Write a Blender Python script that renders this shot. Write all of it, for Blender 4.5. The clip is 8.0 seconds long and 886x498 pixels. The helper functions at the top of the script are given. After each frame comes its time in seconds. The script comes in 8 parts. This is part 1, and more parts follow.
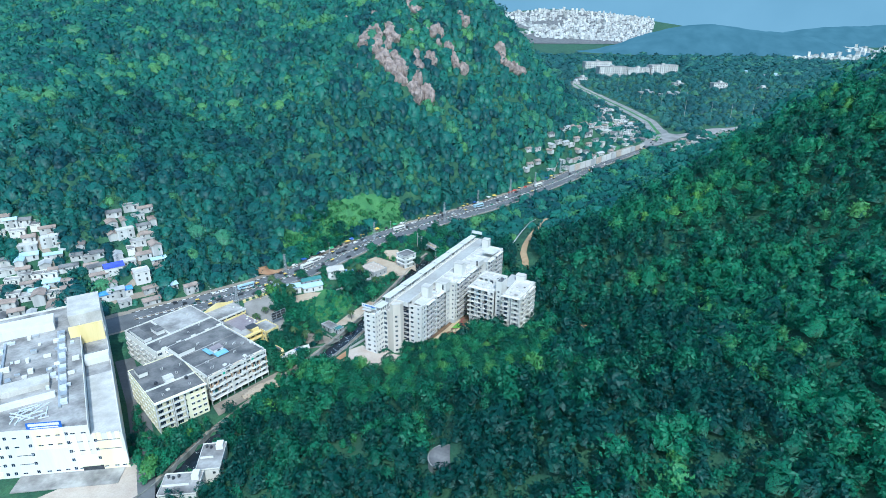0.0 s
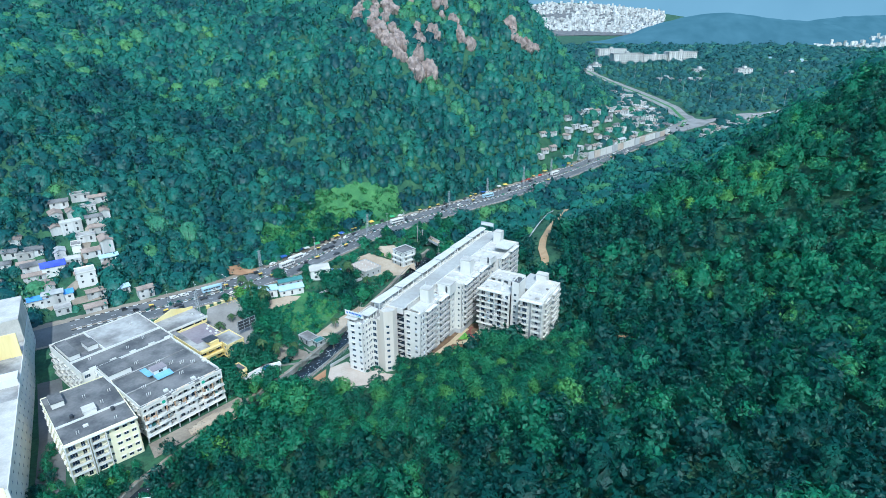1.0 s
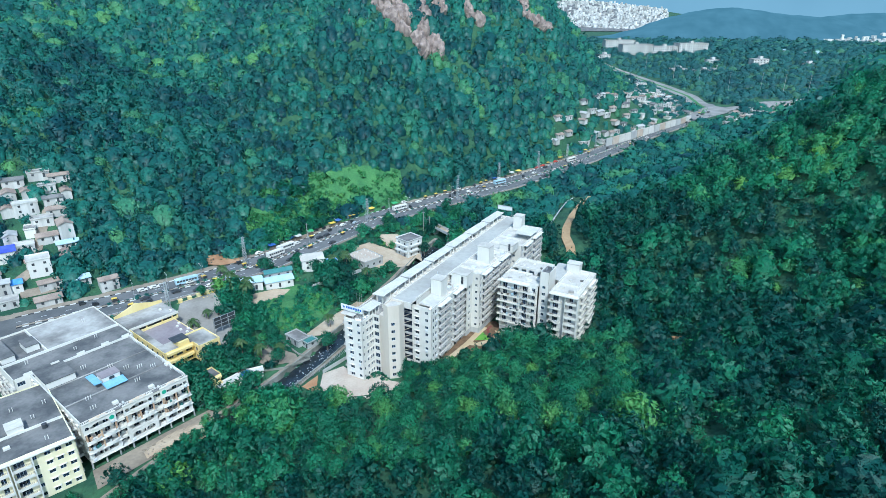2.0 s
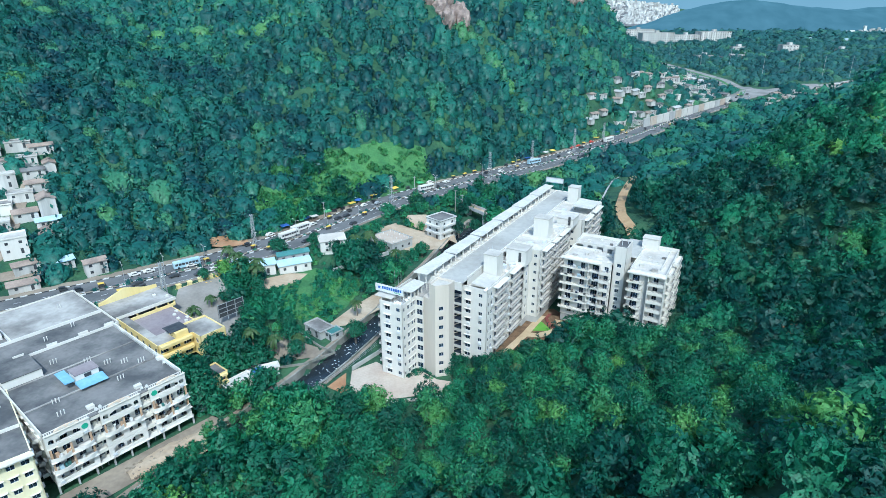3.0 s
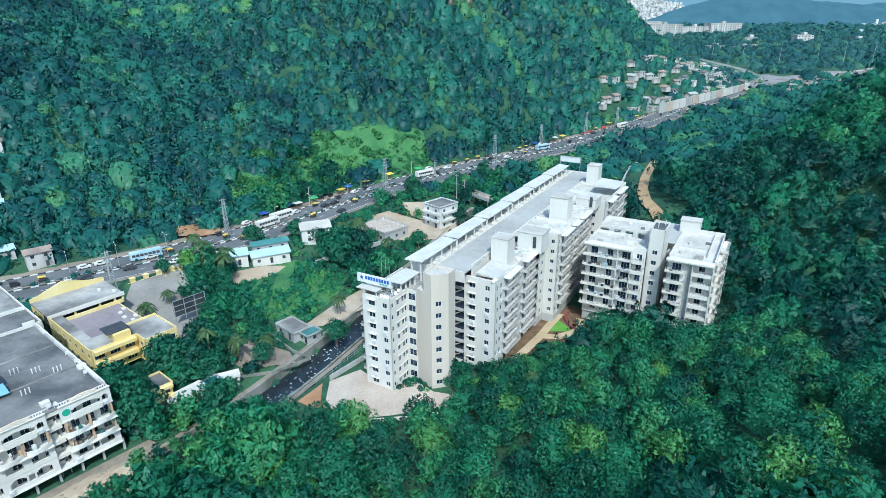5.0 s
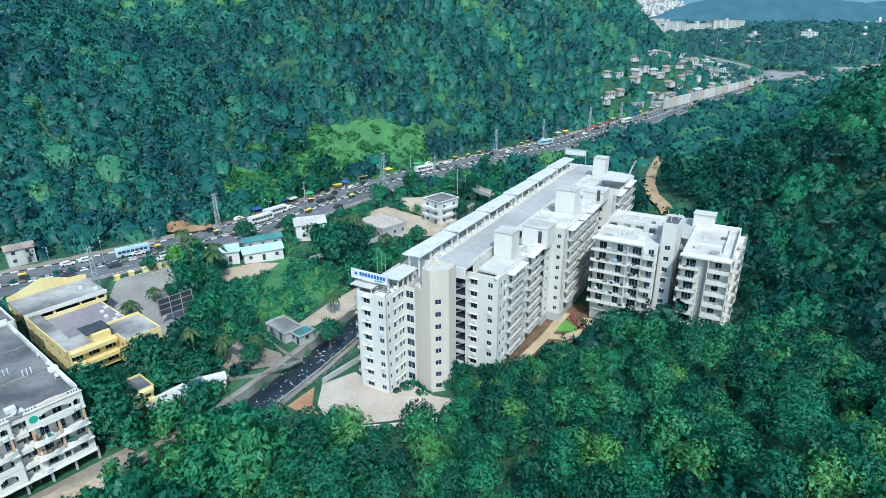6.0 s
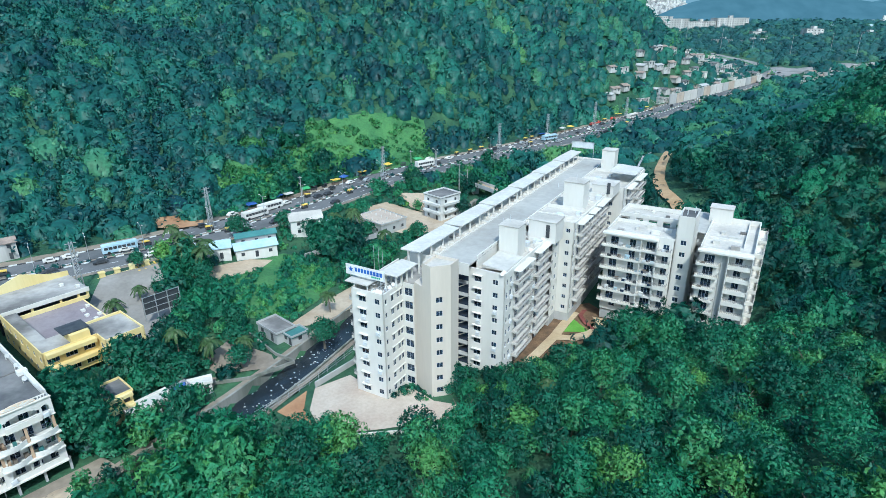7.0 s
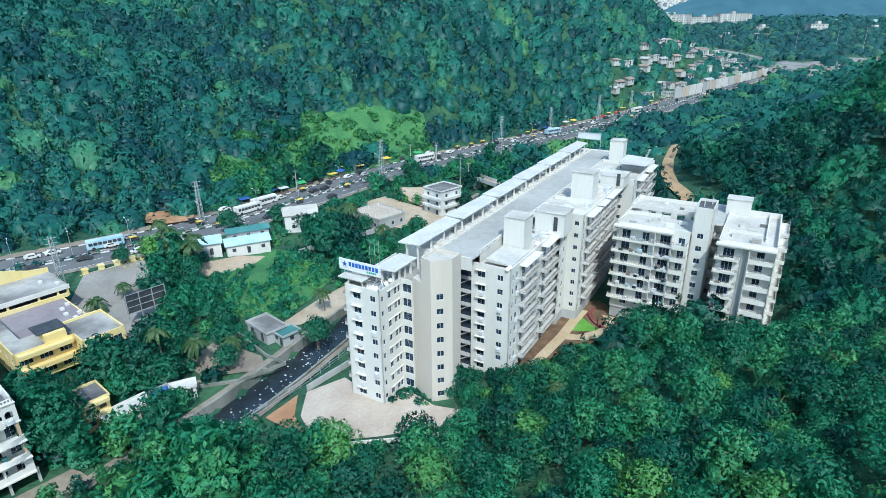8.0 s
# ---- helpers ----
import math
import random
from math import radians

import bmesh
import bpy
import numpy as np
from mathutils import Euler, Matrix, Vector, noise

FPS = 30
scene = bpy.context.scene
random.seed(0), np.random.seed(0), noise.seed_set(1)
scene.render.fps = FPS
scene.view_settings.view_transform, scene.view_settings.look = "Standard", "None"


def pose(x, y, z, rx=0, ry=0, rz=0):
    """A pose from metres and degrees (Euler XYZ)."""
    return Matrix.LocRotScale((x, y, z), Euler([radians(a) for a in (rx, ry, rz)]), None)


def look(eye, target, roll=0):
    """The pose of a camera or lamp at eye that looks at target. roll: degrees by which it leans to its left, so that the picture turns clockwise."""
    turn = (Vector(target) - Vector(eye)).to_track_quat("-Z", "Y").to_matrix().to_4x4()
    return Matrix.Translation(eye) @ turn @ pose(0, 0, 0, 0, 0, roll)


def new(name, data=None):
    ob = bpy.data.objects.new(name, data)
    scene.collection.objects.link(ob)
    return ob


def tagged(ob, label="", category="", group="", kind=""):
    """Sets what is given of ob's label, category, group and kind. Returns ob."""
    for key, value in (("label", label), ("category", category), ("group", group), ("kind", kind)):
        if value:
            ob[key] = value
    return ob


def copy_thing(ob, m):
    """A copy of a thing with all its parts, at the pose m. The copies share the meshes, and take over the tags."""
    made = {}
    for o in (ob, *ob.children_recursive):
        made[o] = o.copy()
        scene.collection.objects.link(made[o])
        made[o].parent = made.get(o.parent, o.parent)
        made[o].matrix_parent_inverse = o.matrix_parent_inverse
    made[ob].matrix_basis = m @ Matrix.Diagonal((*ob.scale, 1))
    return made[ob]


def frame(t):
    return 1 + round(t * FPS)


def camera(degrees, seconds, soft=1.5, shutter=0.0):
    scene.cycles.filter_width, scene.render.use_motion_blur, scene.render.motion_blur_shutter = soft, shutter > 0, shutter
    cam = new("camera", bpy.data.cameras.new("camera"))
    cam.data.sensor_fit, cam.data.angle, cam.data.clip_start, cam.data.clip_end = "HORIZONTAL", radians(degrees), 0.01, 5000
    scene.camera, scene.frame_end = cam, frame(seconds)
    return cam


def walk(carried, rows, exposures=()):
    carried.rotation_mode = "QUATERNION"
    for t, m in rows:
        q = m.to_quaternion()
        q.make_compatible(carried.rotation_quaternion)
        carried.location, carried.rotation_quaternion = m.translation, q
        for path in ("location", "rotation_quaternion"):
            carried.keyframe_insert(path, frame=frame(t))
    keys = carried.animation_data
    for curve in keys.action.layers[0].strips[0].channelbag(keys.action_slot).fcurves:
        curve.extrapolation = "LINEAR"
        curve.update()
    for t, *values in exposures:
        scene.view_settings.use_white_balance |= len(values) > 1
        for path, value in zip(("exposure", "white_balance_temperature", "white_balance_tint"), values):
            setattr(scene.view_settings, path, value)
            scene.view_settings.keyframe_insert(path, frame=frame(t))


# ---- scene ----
cam = camera(74.1, 8.0, 0.6)
K = 0.59         # the whole place is built in metres and then drawn at this scale, which the pace of the flight asks for
PATH = [
    (0, (10.97, -0.685, 177.784), (10.866, 1.16, 177.021), 0.3),
    (0.5, (14.55, 28.673, 164.565), (14.417, 30.519, 163.806), -0.2),
    (1, (9.097, 57.838, 150.112), (8.971, 59.683, 149.349), -0.2),
    (1.5, (4.268, 80.27, 138.195), (4.142, 82.116, 137.435), -0.0),
    (1.7, (3.254, 86.919, 133.985), (3.138, 88.765, 133.224), 0.1),
    (2.8, (-16.391, 120.736, 104.984), (-16.52, 122.588, 104.238), 0.2),
    (3, (-18.555, 128.826, 100.834), (-18.688, 130.676, 100.086), -0.2),
    (3.5, (-19.268, 145.818, 90.48), (-19.404, 147.67, 89.738), -0.2),
    (4, (-18.975, 149.906, 88.165), (-19.115, 151.758, 87.423), -0.3),
    (4.5, (-19.315, 153.502, 86.25), (-19.455, 155.354, 85.508), -0.4),
    (6, (-20.212, 165.461, 79.517), (-20.353, 167.313, 78.774), -0.4),
    (6.5, (-20.567, 169.288, 77.251), (-20.71, 171.139, 76.509), -0.5),
    (7, (-20.902, 173.339, 74.99), (-21.047, 175.191, 74.248), -0.4),
    (7.5, (-21.279, 177.132, 72.743), (-21.424, 178.983, 72.001), -0.5),
    (8, (-21.613, 180.91, 70.748), (-21.759, 182.76, 70.003), -0.5),
]
walk(cam, [(t, look(Vector(eye) * K, Vector(target) * K, roll)) for t, eye, target, roll in PATH], [(0.0, 0.58, 5220, 0), (3.0, 0.56, 5450, 0), (8.0, 0.50, 5560, 0)])

# ---- light ----
world = bpy.data.worlds.new("sky")
scene.world = world
world.use_nodes = True
SUN_EL, SUN_AZ = 51.0, 166.0            # degrees above the horizon, clockwise from +y
sky = world.node_tree.nodes.new("ShaderNodeTexSky")
sky.sky_type, sky.sun_disc = "NISHITA", False
sky.sun_elevation, sky.sun_rotation = radians(SUN_EL), radians(SUN_AZ)
sky.air_density, sky.dust_density, sky.ozone_density = 1.7, 1.2, 3.0
back = world.node_tree.nodes["Background"]
back.inputs["Strength"].default_value = 0.15
world.node_tree.links.new(sky.outputs[0], back.inputs[0])
sun = new("sun", bpy.data.lights.new("sun", "SUN"))
sun.data.energy, sun.data.angle, sun.data.color = 2.8, radians(0.6), (1.0, 0.96, 0.89)
sun_way = Vector((math.sin(radians(SUN_AZ)) * math.cos(radians(SUN_EL)), math.cos(radians(SUN_AZ)) * math.cos(radians(SUN_EL)), math.sin(radians(SUN_EL))))
sun.matrix_world = look(sun_way * 600, (0, 0, 0))

# ---- materials ----
def material(name, a, b, size=1.0, rough=0.8, bump=0.2, fine=8.0, metal=0.0, streak=False, rand=0.0, spread=0.2):
    """Two tones mixed by coarse noise of that size in metres, with a finer grain over it and a bump."""
    m = bpy.data.materials.new(name)
    m.use_nodes = True
    n, l = m.node_tree.nodes, m.node_tree.links
    p = n["Principled BSDF"]
    p.inputs["Roughness"].default_value, p.inputs["Metallic"].default_value = rough, metal
    geo = n.new("ShaderNodeNewGeometry")
    at = geo.outputs["Position"]
    if streak:
        sc = n.new("ShaderNodeVectorMath")
        sc.operation = "MULTIPLY"
        sc.inputs[1].default_value = (1.0, 1.0, 0.12)
        l.new(at, sc.inputs[0])
        at = sc.outputs[0]
    coarse, grain = n.new("ShaderNodeTexNoise"), n.new("ShaderNodeTexNoise")
    coarse.inputs["Scale"].default_value, coarse.inputs["Detail"].default_value = 1.0 / size, 5.0
    grain.inputs["Scale"].default_value, grain.inputs["Detail"].default_value = fine / size, 3.0
    l.new(at, coarse.inputs["Vector"])
    l.new(at, grain.inputs["Vector"])
    ramp = n.new("ShaderNodeMapRange")
    ramp.inputs[1].default_value, ramp.inputs[2].default_value = 0.36, 0.64
    l.new(coarse.outputs[0], ramp.inputs[0])
    mix = n.new("ShaderNodeMix")
    mix.data_type = "RGBA"
    mix.inputs[6].default_value, mix.inputs[7].default_value = (*a, 1), (*b, 1)
    l.new(ramp.outputs[0], mix.inputs[0])
    hsv = n.new("ShaderNodeHueSaturation")
    l.new(mix.outputs[2], hsv.inputs["Color"])
    val = n.new("ShaderNodeMapRange")
    val.inputs[3].default_value, val.inputs[4].default_value = (0.93, 1.06) if streak else (1 - spread, 1 + spread)
    l.new(grain.outputs[0], val.inputs[0])
    out = val.outputs[0]
    if rand:
        info, add = n.new("ShaderNodeObjectInfo"), n.new("ShaderNodeMath")
        ran = n.new("ShaderNodeMapRange")
        ran.inputs[3].default_value, ran.inputs[4].default_value = -rand, rand
        l.new(info.outputs["Random"], ran.inputs[0])
        l.new(out, add.inputs[0])
        l.new(ran.outputs[0], add.inputs[1])
        out = add.outputs[0]
    l.new(out, hsv.inputs["Value"])
    l.new(hsv.outputs[0], p.inputs["Base Color"])
    if bump:
        bp = n.new("ShaderNodeBump")
        bp.inputs["Strength"].default_value, bp.inputs["Distance"].default_value = bump, 0.05 * size
        l.new(grain.outputs[0], bp.inputs["Height"])
        l.new(bp.outputs[0], p.inputs["Normal"])
    return m


def leaf_material(name, dark, light, warm, ragged=0.0):
    """Leaves: a tone for each tree from its own attribute, and a shift for each leaf."""
    m = bpy.data.materials.new(name)
    m.use_nodes = True
    n, l = m.node_tree.nodes, m.node_tree.links
    p = n["Principled BSDF"]
    p.inputs["Roughness"].default_value, p.inputs["Specular IOR Level"].default_value = 0.5, 0.4
    at = n.new("ShaderNodeAttribute")
    at.attribute_name = "tone"
    ramp = n.new("ShaderNodeValToRGB")
    ramp.color_ramp.elements[0].color, ramp.color_ramp.elements[1].color = (*dark, 1), (*warm, 1)
    mid = ramp.color_ramp.elements.new(0.62)
    mid.color = (*light, 1)
    geo, info = n.new("ShaderNodeNewGeometry"), n.new("ShaderNodeObjectInfo")
    add = n.new("ShaderNodeMath")
    add.operation = "MULTIPLY_ADD"
    add.inputs[1].default_value = 0.17
    l.new(geo.outputs["Random Per Island"], add.inputs[0])
    l.new(at.outputs["Fac"], add.inputs[2])
    more = n.new("ShaderNodeMath")
    more.operation = "MULTIPLY_ADD"
    more.inputs[1].default_value = 0.3
    l.new(info.outputs["Random"], more.inputs[0])
    l.new(add.outputs[0], more.inputs[2])
    sub = n.new("ShaderNodeMath")
    sub.operation = "SUBTRACT"
    sub.inputs[1].default_value = 0.19
    l.new(more.outputs[0], sub.inputs[0])
    l.new(sub.outputs[0], ramp.inputs[0])
    # single leaves within each spray: lighter and darker specks, and a relief
    speck = n.new("ShaderNodeTexNoise")
    speck.inputs["Scale"].default_value, speck.inputs["Detail"].default_value = (3.6 if ragged else 1.5), 5.0
    l.new(geo.outputs["Position"], speck.inputs["Vector"])
    val = n.new("ShaderNodeMapRange")
    val.inputs[1].default_value, val.inputs[2].default_value, val.inputs[3].default_value, val.inputs[4].default_value = 0.32, 0.68, 0.68, 1.32
    l.new(speck.outputs[0], val.inputs[0])
    hsv = n.new("ShaderNodeHueSaturation")
    l.new(ramp.outputs[0], hsv.inputs["Color"])
    l.new(val.outputs[0], hsv.inputs["Value"])
    ramp = hsv
    bp = n.new("ShaderNodeBump")
    bp.inputs["Strength"].default_value, bp.inputs["Distance"].default_value = (0.7 if ragged else 0.4), 0.12
    l.new(speck.outputs[0], bp.inputs["Height"])
    l.new(bp.outputs[0], p.inputs["Normal"])
    l.new(ramp.outputs[0], p.inputs["Base Color"])
    glow = n.new("ShaderNodeBsdfTranslucent")
    l.new(ramp.outputs[0], glow.inputs[0])
    mix = n.new("ShaderNodeMixShader")
    mix.inputs[0].default_value = 0.34
    l.new(p.outputs[0], mix.inputs[1])
    l.new(glow.outputs[0], mix.inputs[2])
    if ragged:
        # gaps between the leaves of a spray
        gap, cut, clear, over = n.new("ShaderNodeTexNoise"), n.new("ShaderNodeMath"), n.new("ShaderNodeBsdfTransparent"), n.new("ShaderNodeMixShader")
        gap.inputs["Scale"].default_value, gap.inputs["Detail"].default_value = 5.5, 1.0
        l.new(geo.outputs["Position"], gap.inputs["Vector"])
        cut.operation = "GREATER_THAN"
        cut.inputs[1].default_value = ragged
        l.new(gap.outputs[0], cut.inputs[0])
        l.new(cut.outputs[0], over.inputs[0])
        l.new(clear.outputs[0], over.inputs[1])
        l.new(mix.outputs[0], over.inputs[2])
        mix = over
    l.new(mix.outputs[0], n["Material Output"].inputs[0])
    return m


def glass_material(name, tint):
    m = bpy.data.materials.new(name)
    m.use_nodes = True
    p = m.node_tree.nodes["Principled BSDF"]
    p.inputs["Base Color"].default_value = (*tint, 1)
    p.inputs["Roughness"].default_value, p.inputs["Transmission Weight"].default_value, p.inputs["IOR"].default_value = 0.05, 0.75, 1.45
    return m


M = {
    "ground": material("forest floor", (0.015, 0.062, 0.036), (0.042, 0.110, 0.050), 6, 0.95, 1.0, 7, spread=0.55),
    "grass": material("grass", (0.040, 0.135, 0.045), (0.075, 0.20, 0.06), 5, 0.9, 0.9, 9, spread=0.45),
    "dirt": material("bare earth", (0.36, 0.27, 0.18), (0.46, 0.37, 0.27), 5, 0.95, 0.4, 9),
    "redearth": material("red earth", (0.33, 0.17, 0.085), (0.44, 0.26, 0.14), 4, 0.95, 0.4, 9),
    "asphalt": material("asphalt", (0.095, 0.097, 0.098), (0.15, 0.148, 0.145), 7, 0.85, 0.2, 12),
    "shoulder": material("dusty shoulder", (0.21, 0.17, 0.13), (0.30, 0.25, 0.19), 5, 0.95, 0.3, 8),
    "paving": material("pale paving", (0.42, 0.33, 0.26), (0.50, 0.42, 0.34), 5, 0.8, 0.15, 14),
    "path": material("tan path", (0.42, 0.31, 0.18), (0.50, 0.39, 0.25), 4, 0.85, 0.15, 12),
    "roadfar": material("pale dusty road", (0.19, 0.18, 0.165), (0.28, 0.265, 0.245), 6, 0.9, 0.2, 9),
    "yard": material("worn yard concrete", (0.21, 0.19, 0.165), (0.30, 0.275, 0.245), 6, 0.9, 0.2, 10),
    "sandbank": material("orange earth", (0.46, 0.30, 0.15), (0.58, 0.42, 0.24), 5, 0.95, 0.4, 8),
    "track": material("dirt track", (0.39, 0.245, 0.125), (0.48, 0.335, 0.19), 4, 0.95, 0.4, 8),
    "bed": material("planted earth", (0.10, 0.062, 0.035), (0.19, 0.115, 0.062), 2, 0.95, 0.6, 9, spread=0.4),
    "lawn": material("bright lawn", (0.10, 0.27, 0.03), (0.15, 0.34, 0.05), 2, 0.9, 0.5, 10),
    "concrete": material("concrete", (0.34, 0.34, 0.33), (0.47, 0.46, 0.44), 3, 0.9, 0.3, 10, streak=True),
    "white": material("white render", (0.63, 0.60, 0.545), (0.69, 0.66, 0.61), 4, 0.75, 0.08, 12, streak=True),
    "whitestain": material("stained whitewash", (0.52, 0.51, 0.48), (0.72, 0.71, 0.68), 2.5, 0.85, 0.15, 10, streak=True),
    "limewash": material("dusty limewash", (0.36, 0.345, 0.32), (0.60, 0.58, 0.545), 2.5, 0.9, 0.15, 10, streak=True),
    "greensheet": material("dark green sheet", (0.05, 0.16, 0.15), (0.08, 0.22, 0.20), 3, 0.5, 0.05, 6),
    "greentarp": material("green tarpaulin", (0.06, 0.32, 0.10), (0.10, 0.42, 0.16), 1, 0.6, 0.05, 6),
    "tarpblue": material("blue tarpaulin", (0.03, 0.09, 0.30), (0.06, 0.14, 0.40), 1, 0.6, 0.05, 6),
    "royalblue": material("royal blue sheet", (0.05, 0.07, 0.50), (0.08, 0.11, 0.60), 2, 0.5, 0.05, 6),
    "townwhite": material("town walls", (0.34, 0.33, 0.31), (0.72, 0.70, 0.66), 14, 0.85, 0.0, 6),
    "cream": material("cream render", (0.64, 0.60, 0.525), (0.70, 0.665, 0.595), 4, 0.75, 0.08, 12, streak=True),
    "beige": material("beige render", (0.55, 0.485, 0.41), (0.60, 0.53, 0.45), 4, 0.8, 0.08, 12, streak=True),
    "yellow": material("yellow render", (0.72, 0.55, 0.22), (0.80, 0.66, 0.33), 4, 0.8, 0.1, 12, streak=True),
    "yellowpale": material("pale yellow render", (0.74, 0.66, 0.42), (0.80, 0.73, 0.52), 4, 0.8, 0.1, 12, streak=True),
    "terrace": material("mauve terrace", (0.24, 0.20, 0.21), (0.31, 0.27, 0.27), 6, 0.85, 0.1, 10),
    "roofgrey": material("grey roof screed", (0.34, 0.325, 0.295), (0.42, 0.405, 0.37), 8, 0.85, 0.1, 10),
    "roofwhite": material("white roof coating", (0.43, 0.395, 0.345), (0.585, 0.545, 0.485), 4, 0.7, 0.1, 10),
    "roofdark": material("weathered dark roof", (0.075, 0.076, 0.078), (0.20, 0.19, 0.18), 5, 0.9, 0.2, 8),
    "roofbrown": material("stained roof", (0.15, 0.14, 0.13), (0.42, 0.395, 0.36), 7, 0.9, 0.2, 8),
    "sheet": material("white sheet metal", (0.50, 0.48, 0.435), (0.58, 0.56, 0.515), 3, 0.8, 0.05, 6),
    "peach": material("peach render", (0.66, 0.50, 0.36), (0.72, 0.57, 0.43), 3, 0.8, 0.08, 12, streak=True),
    "peachdark": material("pale brown render", (0.46, 0.30, 0.19), (0.55, 0.38, 0.25), 3, 0.8, 0.08, 12, streak=True),
    "greige": material("greige render", (0.50, 0.47, 0.43), (0.58, 0.55, 0.51), 3, 0.8, 0.08, 12, streak=True),
    "mossy": material("mossy concrete", (0.13, 0.14, 0.11), (0.30, 0.29, 0.26), 2.5, 0.95, 0.3, 8, streak=True),
    "roofpale": material("pale roof sheet", (0.48, 0.455, 0.41), (0.57, 0.545, 0.495), 4, 0.85, 0.05, 6),
    "bluesheet": material("pale blue sheet metal", (0.36, 0.50, 0.57), (0.48, 0.61, 0.67), 3, 0.5, 0.05, 6),
    "blue": material("blue sheet", (0.07, 0.22, 0.55), (0.12, 0.32, 0.66), 2, 0.5, 0.05, 6),
    "skyblue": material("weathered blue sheet", (0.15, 0.33, 0.50), (0.24, 0.44, 0.60), 3, 0.6, 0.05, 6),
    "signblue": material("sign blue", (0.02, 0.10, 0.42), (0.03, 0.13, 0.48), 2, 0.4, 0.0, 6),
    "signgreen": material("sign green", (0.05, 0.35, 0.22), (0.06, 0.38, 0.25), 2, 0.4, 0.0, 6),
    "steel": material("galvanised steel", (0.42, 0.43, 0.44), (0.52, 0.53, 0.53), 1, 0.5, 0.05, 6, 0.5),
    "dark": material("dark metal", (0.03, 0.033, 0.04), (0.06, 0.065, 0.07), 1, 0.6, 0.05, 6),
    "rail": material("brown-grey railing", (0.22, 0.205, 0.19), (0.29, 0.275, 0.26), 1, 0.5, 0.0, 6),
    "frame": material("window frame", (0.55, 0.57, 0.58), (0.62, 0.63, 0.64), 1, 0.5, 0.0, 6),
    "glassdark": material("dark blue glazing", (0.02, 0.035, 0.07), (0.03, 0.05, 0.09), 2, 0.12, 0.0, 6),
    "glass": glass_material("window glass", (0.10, 0.17, 0.28)),
    "water": material("dark canal water", (0.012, 0.018, 0.024), (0.025, 0.034, 0.04), 3, 0.25, 0.05, 5),
    "rock": material("weathered rock", (0.17, 0.13, 0.115), (0.34, 0.265, 0.23), 3, 0.95, 0.8, 6),
    "bark": material("bark", (0.13, 0.10, 0.075), (0.20, 0.165, 0.13), 0.6, 0.95, 0.5, 6),
    "tile": material("mossy roof tile", (0.22, 0.17, 0.14), (0.34, 0.26, 0.21), 3, 0.95, 0.3, 8),
    "orange": material("yellow tarpaulin", (0.75, 0.47, 0.06), (0.82, 0.58, 0.12), 1, 0.6, 0.05, 6),
    "red": material("red paint", (0.55, 0.06, 0.04), (0.62, 0.10, 0.07), 1, 0.4, 0.0, 6),
    "paint": material("road paint", (0.62, 0.62, 0.60), (0.72, 0.72, 0.70), 1, 0.7, 0.05, 6),
    "tyre": material("tyre rubber", (0.02, 0.02, 0.02), (0.035, 0.035, 0.035), 1, 0.9, 0.1, 6),
    "flower": material("red-leaved hedge", (0.16, 0.04, 0.035), (0.24, 0.08, 0.06), 1.5, 0.9, 0.5, 8),
    # blue raised in the base colour in place of haze on the hillsides
    "leaf": leaf_material("leaves", (0.012, 0.070, 0.078), (0.036, 0.184, 0.134), (0.12, 0.30, 0.105)),
    "leafnear": leaf_material("near leaves", (0.008, 0.072, 0.056), (0.042, 0.244, 0.114), (0.165, 0.375, 0.085), 0.42),
    # the blue of distance haze is painted into these leaves
    "leafhaze": leaf_material("haze-tinted far leaves", (0.018, 0.080, 0.085), (0.042, 0.150, 0.140), (0.09, 0.23, 0.13)),
    "leafmeadow": leaf_material("scrub leaves", (0.030, 0.135, 0.05), (0.066, 0.235, 0.075), (0.13, 0.31, 0.085)),
    "palm": leaf_material("palm fronds", (0.04, 0.09, 0.03), (0.10, 0.17, 0.06), (0.20, 0.24, 0.10)),
}


